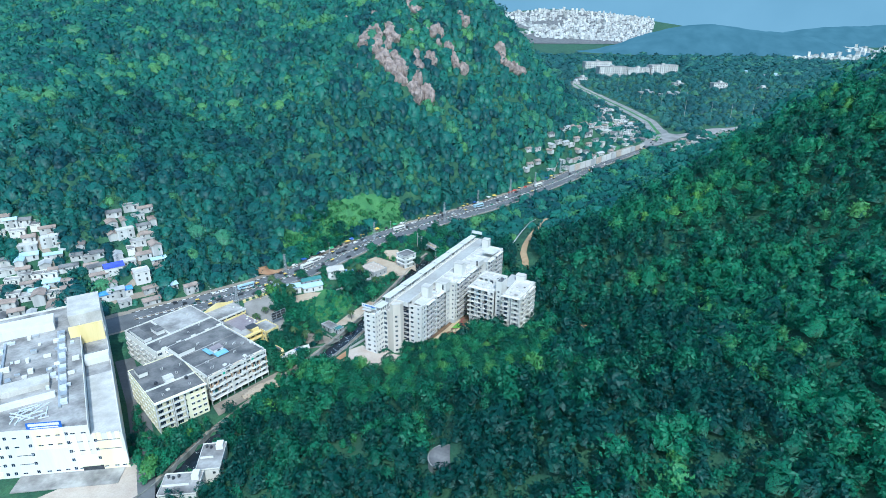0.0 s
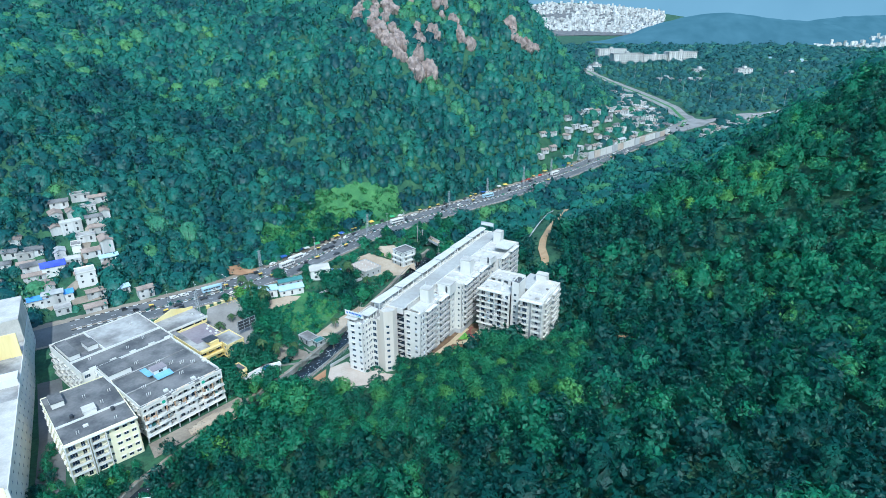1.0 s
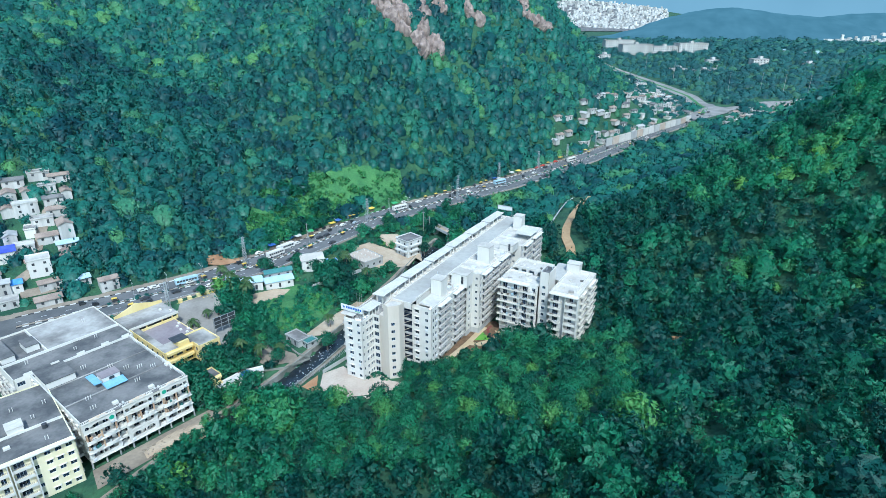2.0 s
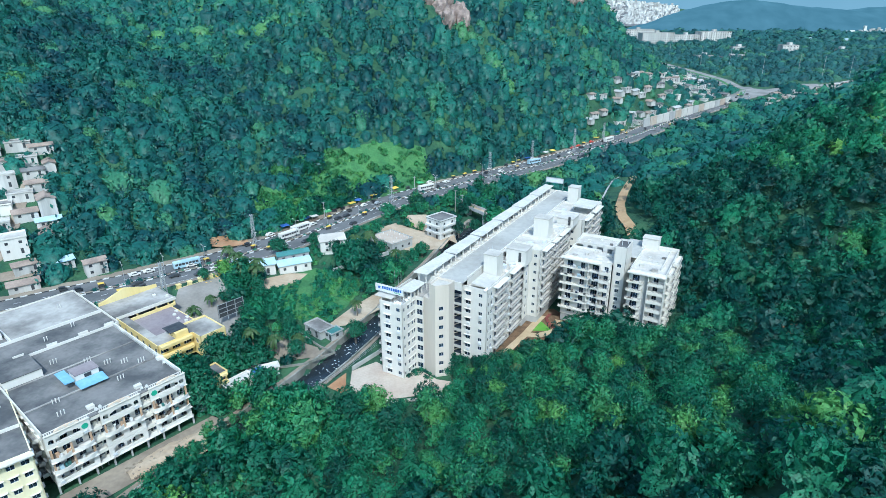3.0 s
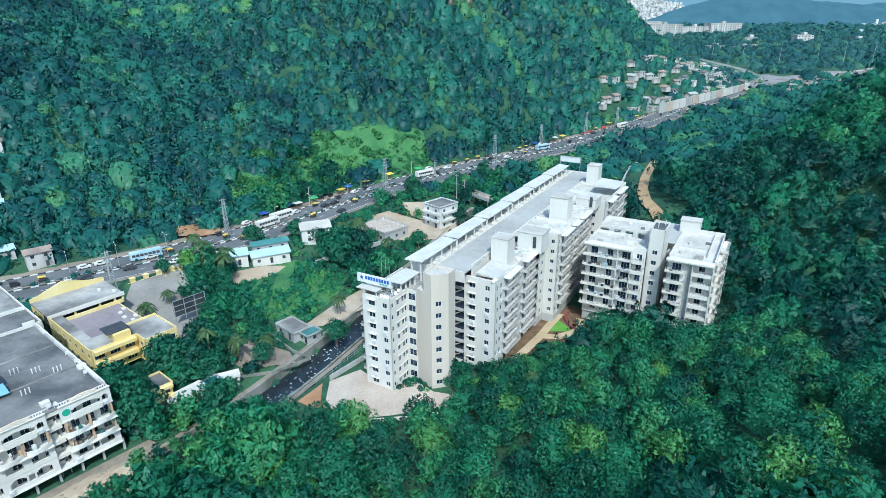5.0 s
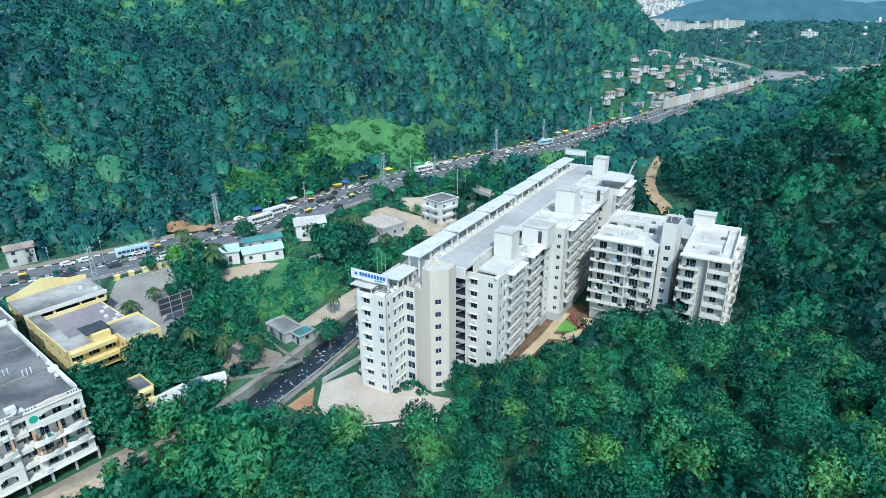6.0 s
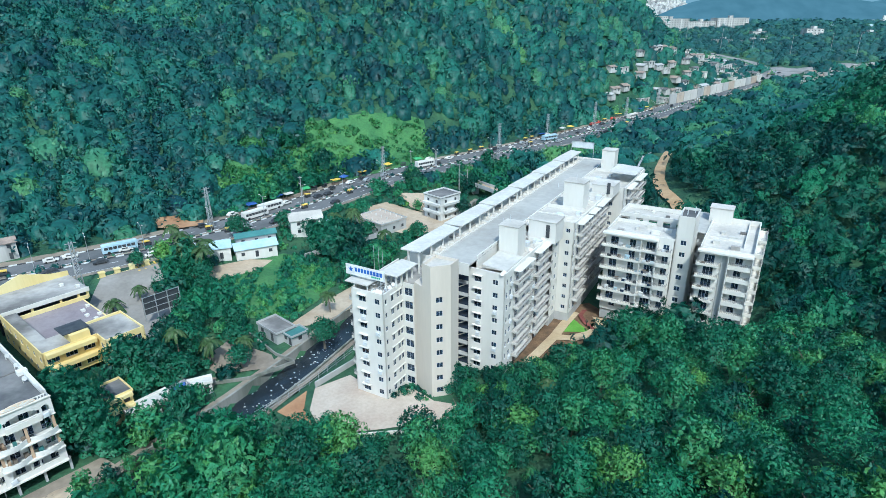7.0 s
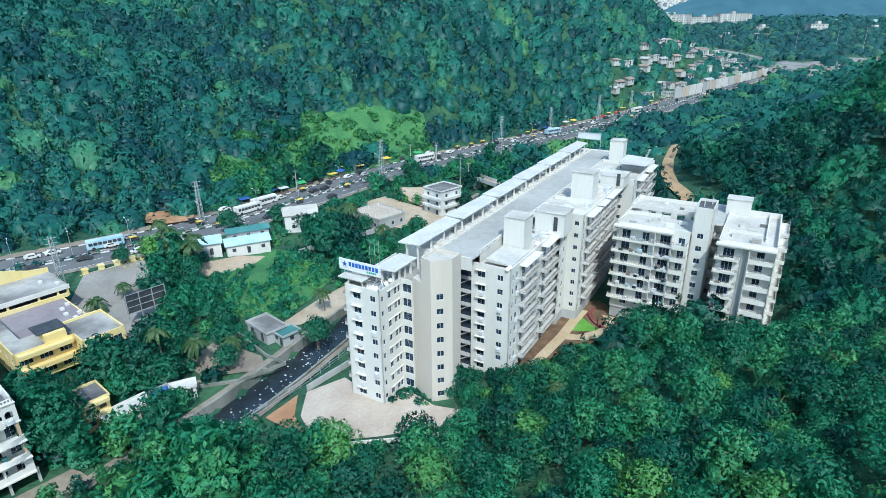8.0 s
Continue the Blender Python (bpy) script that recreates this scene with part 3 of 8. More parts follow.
def main_roof():
    part("grey_roof", Shape().box(9.5, BX1, 17.2, BY1 - 0.3, BODY - 0.26, BODY), "roofgrey", main)
    part("front_roof", Shape().prism([(0.25, 0.25), (7.55, 0.25), (7.55, 7.05), (10.5, 7.05), (10.5, 17.2), (0.25, 17.2)], 23.7, 23.95), "roofbrown", main)
    part("side_roof", Shape().box(BX0 + 0.25, 9.5, 17.2, BY1 - 0.3, BODY - 0.26, BODY - 0.06), "roofwhite", main)
    wall(main, (BX0, 17.0), (BX1, 17.0), 23.95, BODY + 0.3, [], "white", name="step_wall")
    part("kerb", Shape().box(9.3, 9.5, 17.4, BY1 - 0.3, BODY - 0.06, BODY + 0.3), "white", main)
    wall(main, (BX1, 21), (BX1, BY1 - 0.1), 0, BODY + 0.75, [(s, s + 1.2, BODY + 0.15, BODY + 0.5) for s in range(2, 98, 4)], "white", name="roof_wall")
    wall(main, (BX1, BY1), (BX0, BY1), 0, BODY + 0.4, [], "white")
    # canopies of pale sheet on posts: each leans a little to the garden and starts behind the one before
    for i in range(7):
        y, ln = (3.4, 8.2) if i == 0 else (12.0 + 18.4 * (i - 1), 17.7)
        z = 26.9 if i == 0 else BODY + 2.7
        cn = part("canopy", Shape().prism([(4.2, y), (8.5, y + 0.5), (8.5, y + ln), (4.7, y + ln)], z, [z + 0.35, z + 0.12, z + 0.12, z + 0.35]), "sheet", main)
        part("canopy_edge", Shape().box(8.5, 8.62, y + 0.5, y + ln, z - 0.12, z + 0.14), "white", cn)
        for j in range(4):
            yy = y + 1.2 + (ln - 2.4) * j / 3
            base = 23.95 if yy < 17.2 else BODY - 0.06
            for xx in (5.4, 7.9):
                part("post", Shape().box(xx - 0.17, xx + 0.17, yy - 0.17, yy + 0.17, base, z), "white", cn)
    for i in range(30):
        part("roof_beam", Shape().box(8.0, 9.25, 19 + 3.4 * i, 19.35 + 3.4 * i, BODY - 0.06, BODY + 0.5), "white", main)
    for i in range(12):
        part("roof_duct", Shape().box(6.2, 7.6, 21 + 8.4 * i, 23.4 + 8.4 * i, BODY - 0.06, BODY + 0.55), "roofbrown" if i % 3 else "white", main)
    roof_box(main, 18.6, 23.2, 30.0, 34.6, 24.0, 31.6, "white")
    roof_box(main, 20.5, 27.4, 43.0, 48.6, 24.0, 29.4, "white")
    roof_box(main, 22.0, 27.4, 63.4, 68.4, BODY, 34.0, "white")
    roof_box(main, 25.0, 31.2, 79.5, 86.5, BODY, 29.8, "white")
    roof_box(main, 19.6, 23.8, 108.0, 112.5, BODY, 33.6, "white")
    part("roof_sheet", Shape().prism(rect(19.0, 24.7, 20.8, 29.8), 24.85, [25.5, 25.1, 25.1, 25.5]), "roofpale", main)
    part("roof_sheet", Shape().prism(rect(25.5, 33.4, 96.0, 107.0), 29.4, [29.9, 29.5, 29.5, 29.9]), "sheet", main)


def garden_side():
    side_block(25.0, 19.5, 46.0, [(4.6, 13.0), (16.5, 25.5)], [(1.4, 0.8), (3.2, 1.2), (14.4, 1.0), (15.8, 0.8)], [(2.2, 1.7, 1.45, 0.9, 0.6), (6.3, 1.2, 1.15, 1.0, 0.0)])
    side_block(26.0, 46.0, 50.5, [], [(2.5, 1.2)], None, RISE)
    side_block(29.6, 50.5, 79.0, [(2.0, 10.0), (11.6, 17.2), (18.8, 27.6)], [(1.0, 0.8), (10.8, 0.8), (18.0, 0.8)], [(6.0, 1.2, 1.3, 0.95, 0.0), (10.2, 1.0, 1.05, 1.1, 0.0)], RISE)
    side_block(28.4, 79.0, 87.0, [], [(2.5, 1.2), (5.8, 1.2)], None, RISE)
    side_block(32.6, 87.0, 114.0, [(3.0, 11.0), (14.0, 24.0)], [(1.4, 0.8), (12.5, 1.0)], [(6.0, 1.2, 1.3, 0.95, 0.0), (11.2, 1.0, 1.05, 1.1, 0.0)], RISE)


north_wing()
garden_side()
main_roof()


def roof_clutter():
    """The name board, its frame, and the odds and ends on the roofs."""
    sg = part("sign_board", Shape().box(-2.5, 7.0, 1.9, 2.1, 26.2, 28.4), "paint", main, "white roof sign with blue and green lettering bars")
    star = []
    for i in range(10):
        a, r = math.pi / 2 + math.pi * i / 5, 0.62 if i % 2 == 0 else 0.27
        star.append((-1.2 + r * math.cos(a), 27.4 + r * math.sin(a)))
    sh = Shape()
    sh.v = [(x, y, z) for y in (1.86, 1.896) for x, z in star]
    sh.f = [tuple(range(10)), tuple(range(19, 9, -1))] + [(i, i + 10, (i + 1) % 10 + 10, (i + 1) % 10) for i in range(10)]
    part("star", sh, "signblue", sg)
    for i in range(9):
        part("letter_bar", Shape().box(-0.2 + 0.76 * i, 0.36 + 0.76 * i, 1.86, 1.897, 27.1, 27.95), "signblue", sg)
    for i in range(5):
        part("letter_bar", Shape().box(3.9 + 0.44 * i, 4.22 + 0.44 * i, 1.86, 1.897, 26.55, 26.9), "signgreen", sg)
    for x in (-1.6, 1.0, 3.6, 5.8):
        part("sign_post", Shape().box(x, x + 0.12, 2.12, 2.24, 24.0, 28.0), "steel", main)
    part("cabin", Shape().box(-0.2, 3.2, 2.6, 5.2, 24.0, 26.2), "white", main)
    part("cabin_roof", Shape().box(-1.6, 4.0, 0.2, 6.4, 25.3, 25.5), "roofpale", main)
    for x, y in ((0.4, 0.5), (3.6, 0.5), (0.4, 6.0), (3.6, 6.0)):
        part("post", Shape().box(x, x + 0.2, y, y + 0.2, 24.0, 25.3), "white", main)
    for x in (5.0, 6.2, 7.2):
        part("mast", Shape().tube((x - 4.5, 7.5, 24), (x - 4.5, 7.5, 31.0), 0.06, 0.03, 6), "steel", main)
    for i, (x, y) in enumerate(((5.2, 0.7), (6.0, 0.8), (6.8, 0.8), (7.2, 3.4), (7.0, 5.0))):
        sh = Shape().tube((x, y, 24.0), (x, y, 24.5), 0.05, 0.05, 6).tube((x, y, 24.5), (x + 0.1, y - 0.3, 24.7), 0.1, 0.42, 14)
        part("satellite_dish", sh, "paint", main)
    r = random.Random(2)
    for _ in range(40):
        x, y = r.uniform(3.0, 7.2), r.uniform(1.2, 9.0)
        a = r.uniform(0, 6.28)
        part("scrap", Shape().beam((x, y, 24.1 + r.uniform(0, 0.9)), (min(7.3, x + 1.3 * math.cos(a)), y + 1.3 * math.sin(a), 24.1 + r.uniform(0, 1.1)), r.uniform(0.05, 0.22)), r.choice(["frame", "steel", "roofbrown", "paint"]), main)
    for x, y in ((19.2, 36.5), (21.0, 38.0), (22.5, 41.0), (19.5, 42.0), (23.6, 39.2), (24.0, 53.5), (22.5, 56.0), (27.0, 59.0), (25.0, 72.0), (27.5, 75.0), (22.0, 77.0), (27.0, 89.5), (23.0, 92.0), (21.0, 97.0), (24.0, 101.0)):
        low = 24.0 if y < 46 else BODY + 0.2
        part("roof_unit", Shape().box(x, x + r.uniform(0.8, 2.2), y, y + r.uniform(0.8, 2.0), low, low + r.uniform(0.5, 1.2)), r.choice(["roofbrown", "white", "frame"]), main)
    for y in (30.2, 36.0, 42.4, 55.0, 62.6, 70.0, 78.4, 87.6, 95.0, 107.4):
        low = 24.0 if y < 46 else BODY + 0.2
        part("roof_wall", Shape().box(BX1 + 0.3, 24.5 if y < 46 else 28.8, y, y + 0.2, low, low + 0.9), "white", main)
    for x, y, h in ((8.9, 24, 1.6), (8.9, 47, 1.6), (9.0, 71, 1.6), (8.9, 98, 1.6), (13.5, 44, 1.6), (14.2, 82, 1.6), (20, 33, 7.0), (24.5, 66, 9.0)):
        part("pipe", Shape().tube((x, y, BODY - 0.06), (x, y, BODY + h), 0.07, 0.05, 6), "frame", main)
    for y in (19.6, 20.6, 35.2, 43.0):
        dish(main, 24.2, y, 24.0)
    fs = BY1 - 0.8
    part("far_sign_frame", Shape().beam((4.5, fs, 32.4), (12.5, fs, 32.4), 0.15).beam((4.5, fs, 30.2), (12.5, fs, 30.2), 0.15).beam((4.5, fs, BODY), (4.5, fs, 32.4), 0.15).beam((12.5, fs, BODY), (12.5, fs, 32.4), 0.15), "steel", main)
    part("far_sign_panel", Shape().box(4.6, 12.4, fs + 0.1, fs + 0.2, 30.3, 32.3), "frame", main)
    for x0, y, z in ((25.0, 42.9, 25.4), (29.4, 79.4, 27.4)):
        part("slot_window", Shape().box(x0, x0 + 0.9, y - 0.12, y - 0.02, z, z + 3.2), "dark", main)
    wm = wall_frame((0, 0), (7.8, 0))[0]
    cm = wall_frame((16.5, 19.5), (25.0, 19.5))[0]
    for k in (1, 3, 4, 6):
        air_conditioner(main, wm, 2.5, k * ST + 0.1)
        air_conditioner(main, cm, 2.0, k * ST + 0.1)
    for k in (2, 5):
        air_conditioner(main, wm, 5.9, k * ST + 0.2)
        air_conditioner(main, cm, 6.0, k * ST + 0.2)
    gm = wall_frame((25.0, 19.5), (25.0, 53.0))[0]
    for k in range(1, 8):
        for s in (2.8, 16.0, 19.4):
            if r.random() < 0.6:
                air_conditioner(main, gm, s, k * ST + 0.2)


def annex_clutter():
    r = random.Random(6)
    top = AZ + 7 * ST
    wm = wall_frame((36.0, 56.5), (52.0, 56.5))[0]
    wr = wall_frame((57.9, 55.0), (69.2, 55.0))[0]
    for k in range(1, 7):
        z = AZ + k * ST
        for s in (1.0, 3.4, 5.2, 8.0, 9.6, 11.4, 13.4, 14.6):
            if r.random() < 0.6:
                w, h = r.uniform(0.4, 1.3), r.uniform(0.5, 1.2)
                part("balcony_clutter", Shape().box(s, s + w, -1.1, -0.6, z + 0.07, z + 0.07 + h), r.choice(["dark", "frame", "bluesheet", "bark", "paint"]), annex, at=wm)
            if r.random() < 0.35:
                part("washing", Shape().box(s, s + r.uniform(0.4, 1.1), -1.66, -1.61, z + 0.45, z + 1.05), r.choice(["paint", "frame", "glassdark", "dark", "greige"]), annex, "washing hung over the railing", at=wm)
        for s in (0.6, 2.8, 7.0, 8.8):
            if r.random() < 0.4:
                part("balcony_clutter", Shape().box(s, s + r.uniform(0.4, 1.2), -1.0, -0.6, z + 0.07, z + r.uniform(0.5, 1.2)), r.choice(["dark", "frame", "bark", "paint"]), annex, at=wr)
        if r.random() < 0.6:
            air_conditioner(annex, wm, 7.6, z + 1.6)
    for x, y in ((38, 59), (42, 61), (46, 60), (44, 64), (48.5, 63), (60, 60), (63, 65), (65, 70), (61, 68), (64, 58)):
        part("roof_unit", Shape().box(x, x + r.uniform(0.7, 2.0), y, y + r.uniform(0.6, 1.6), top + 0.1, top + r.uniform(0.5, 1.1)), r.choice(["roofbrown", "white", "roofpale"]), annex)
    for x, y in ((39, 73), (43, 75), (47, 72.5)):
        part("roof_unit", Shape().box(x, x + r.uniform(0.7, 2.0), y, y + r.uniform(0.6, 1.6), top + 0.6, top + r.uniform(1.0, 1.5)), r.choice(["roofbrown", "white"]), annex)
    part("roof_ridge", Shape().box(59.0, 66.0, 64.0, 64.25, top + 0.1, top + 0.6), "white", annex)
    for x, y in ((52.4, 60), (53.4, 62), (54.8, 64.5)):
        part("mast", Shape().tube((x, y, AZ + 26.6), (x, y, AZ + 28.2), 0.12, 0.1, 6), "frame", annex)


# ---- the second apartment block ----
annex = thing("apartment_building", pose(-47.7, 278.0, 0, 0, 0, -25.5), "white seven-storey apartment block with stacked balconies and a plain stair tower", "apartment building")
AZ = 3.4


def annex_block():
    n = 7
    top = AZ + n * ST
    cols = [(2.2, 1.9, 2.1, 0.1, 0, (0,)), (6.6, 1.5, 2.1, 0.1, 0, (0,)), (10.9, 2.2, 2.1, 0.1, 0, (0,)), (14.4, 1.4, 1.9, 0.3, 0, (0,)), (3.0, 1.5, 1.0, 1.2, 0, range(1, 9)), (9.0, 1.5, 1.0, 1.2, 0, range(1, 9))]
    wm = facade(annex, (36.0, 56.5), (52.0, 56.5), AZ, n, ST, cols, "white", 0.9)
    for k in range(1, n):
        z = AZ + k * ST
        balcony(annex, wm, -0.6, z, 9.4, 1.6, "cream")
        balcony(annex, wm, 8.9, z, 3.6, 1.3, "white")
        balcony(annex, wm, 12.6, z, 3.2, 1.8, "cream", 0.9)
    for s in (8.75, 12.45):
        part("fin", Shape().box(s, s + 0.18, -1.6, -0.01, AZ + ST, top + 0.4), "white", annex, at=wm)
    part("eave", Shape().box(-0.6, 12.6, -1.7, -0.006, top + 0.1, top + 0.5), "white", annex, at=wm)
    wall(annex, (36.0, 78), (36.0, 56.5), AZ, top + 0.9, [], "white")
    part("plinth", Shape().box(36.1, 51.4, 56.9, 77.9, 0.4, AZ), "concrete", annex)
    part("roof", Shape().box(36.25, 51.9, 56.75, 66.4, top - 0.2, top + 0.1), "roofwhite", annex)
    part("light_well", Shape().box(36.25, 51.9, 66.4, 69.6, top - 3.0, top - 2.8), "concrete", annex)
    part("rear_roof", Shape().box(36.25, 51.3, 69.6, 77.7, top + 0.2, top + 0.6), "roofwhite", annex)
    parapet(annex, rect(36.0, 51.4, 69.4, 78.0), top + 0.6, top + 1.7, "white")
    for x in (38.6, 42.0, 45.6, 48.8):
        part("parapet_post", Shape().box(x, x + 1.5, 69.25, 69.4, top - 2.8, top + 1.7), "white", annex)
    part("roof_wall", Shape().box(36.25, 46.0, 66.2, 66.4, top + 0.1, top + 0.9), "white", annex)
    # tower
    facade(annex, (51.9, 58.6), (55.8, 58.6), AZ, n, ST, [(1.9, 1.3, 1.2, 2.0, 0)], "white", 6.2)
    for a, b in (((55.8, 58.6), (55.8, 66.6)), ((55.8, 66.6), (51.9, 66.6)), ((51.9, 66.6), (51.9, 58.6))):
        wall(annex, a, b, AZ, AZ + 27.2, [], "white", name="tower_wall")
    part("tower_roof", Shape().box(52.1, 55.6, 58.8, 66.4, AZ + 26.4, AZ + 26.6), "roofdark", annex)
    # link and right block
    part("link", Shape().box(51.6, 57.85, 68.6, 84.0, 1.0, top), "white", annex)
    part("link_roof", Shape().box(51.45, 57.88, 66.7, 84.2, top, top + 0.2), "roofgrey", annex)
    for k in range(n):
        part("gallery", Shape().box(55.9, 57.9, 66.0, 68.6, AZ + k * ST + 0.0, AZ + k * ST + 0.9), "concrete", annex)
    cols = [(2.3, 2.2, 2.1, 0.1, 0, (0,)), (8.4, 1.5, 1.5, 0.9, 0, (0,))]
    wm = facade(annex, (57.9, 55.0), (69.2, 55.0), AZ, n, ST, cols, "white", 0.9)
    for k in range(1, n):
        z = AZ + k * ST
        balcony(annex, wm, -0.3, z, 4.9, 1.6, "cream")
        balcony(annex, wm, 6.4, z, 4.6, 1.3, "cream", 0.95)
    for s in (6.2, 11.1):
        part("fin", Shape().box(s, s + 0.18, -1.5, -0.01, AZ, top + 0.4), "white", annex, at=wm)
    part("pipe_duct", Shape().box(4.9, 5.9, -0.25, -0.006, AZ, top + 0.3), "concrete", annex, at=wm)
    part("eave", Shape().box(-0.3, 11.3, -1.6, -0.006, top + 0.1, top + 0.5), "white", annex, at=wm)
    wm = facade(annex, (69.2, 55.0), (69.2, 78.5), AZ, n, ST, [(4.5, 1.6, 2.1, 0.1, 0), (11.0, 1.6, 2.1, 0.1, 0), (17.0, 1.6, 2.1, 0.1, 0)], "cream", 1.4)
    for k in range(1, n + 1):
        balcony(annex, wm, 1.6, AZ + k * ST - (0.2 if k == n else 0), 6.4, 1.6, "cream", 0.7)
        balcony(annex, wm, 11.6, AZ + k * ST - (0.2 if k == n else 0), 8.0, 1.8, "cream", 0.7)
    wall(annex, (57.9, 78.5), (57.9, 55), AZ, top + 0.9, [], "white")
    wall(annex, (69.2, 78.5), (57.9, 78.5), AZ, top + 1.4, [], "white")
    part("roof", Shape().box(58.15, 68.95, 55.25, 78.25, top - 0.2, top + 0.1), "roofwhite", annex)
    part("roof_wall", Shape().box(66.6, 66.8, 60.0, 78.2, top + 0.1, top + 1.0), "white", annex)
    part("plinth", Shape().box(58.0, 69.1, 55.3, 78.4, 0.4, AZ), "concrete", annex)
    roof_box(annex, 57.0, 62.4, 77.0, 81.0, top - 6, top + 4.0, "white")
    slabs(annex, 36.0, 51.4, 56.5, 78, AZ + ST, n - 1, ST)
    slabs(annex, 57.9, 69.2, 55, 78.5, AZ + ST, n - 1, ST)


annex_block()


# ---- the older buildings by the road ----
def plain_block(name, m, wx, wy, floors, label, mat, roof, cols_front, cols_right, storey=3.1, top=0.7, z0=0.0):
    """A rectangular block in its own frame: front along x at y = 0, right side at x = wx."""
    ob = thing(name, m, label, "building")
    h = z0 + floors * storey
    facade(ob, (0, 0), (wx, 0), z0, floors, storey, cols_front, mat, top)
    facade(ob, (wx, 0), (wx, wy), z0, floors, storey, cols_right, mat, top)
    wall(ob, (wx, wy), (0, wy), z0, h + top, [], mat)
    wall(ob, (0, wy), (0, 0), z0, h + top, [], mat)
    part("roof", Shape().box(0.25, wx - 0.25, 0.25, wy - 0.25, h - 0.2, h + 0.05), roof, ob)
    for k in range(1, floors):
        part("floor_slab", Shape().box(0.3, wx - 0.3, 0.3, wy - 0.3, z0 + k * storey - 0.1, z0 + k * storey + 0.1), "concrete", ob)
    return ob


def spread(length, n, w, h, sill, shade=0.0):
    return [(length * (i + 0.5) / n, w, h, sill, shade) for i in range(n)]


def frame_at(x, y, degrees, z=0.0):
    """A frame whose x axis runs at that angle."""
    return pose(x, y, z, 0, 0, degrees)


def arch_holes(mid, half, sill, spring, rise, n=8):
    """An arched opening as narrow upright slices."""
    out = []
    for i in range(n):
        a, b = -half + 2 * half * i / n, -half + 2 * half * (i + 1) / n
        q = (a + b) / 2 / half
        out.append((mid + a, mid + b, sill, spring + rise * math.sqrt(max(0.0, 1 - q * q))))
    return out


def roof_pipes(parent, x, y, z, n=3):
    """A few short white vent pipes in a row."""
    for i in range(n):
        part("vent_pipe", Shape().tube((x + 0.7 * i, y, z), (x + 0.7 * i, y, z + 1.1), 0.1, 0.1, 8).tube((x + 0.7 * i, y, z + 1.1), (x + 0.7 * i, y, z + 1.25), 0.16, 0.12, 8), "white", parent)


def water_tank(parent, x, y, z, r=0.7, h=1.3, mat="dark"):
    part("water_tank", Shape().tube((x, y, z), (x, y, z + h), r, r, 14).tube((x, y, z + h), (x, y, z + h + 0.25), r, r * 0.35, 14), mat, parent)


def dish(parent, x, y, z):
    sh = Shape().tube((x, y, z), (x, y, z + 0.7), 0.05, 0.05, 6).tube((x, y, z + 0.7), (x + 0.25, y - 0.35, z + 1.0), 0.1, 0.45, 12)
    part("satellite_dish", sh, "white", parent)


def air_conditioner(parent, wm, s, z):
    key = ("cooler",)
    if key not in FRAMES:
        FRAMES[key] = Shape().box(0, 0.85, -0.42, -0.05, 0, 0.6).box(-0.05, 0.9, -0.45, -0.006, -0.06, 0).box(0.1, 0.75, -0.44, -0.42, 0.06, 0.54).mesh("air_conditioner", M["frame"])
    part("air_conditioner", FRAMES[key], None, parent, at=wm @ pose(s, 0, z))


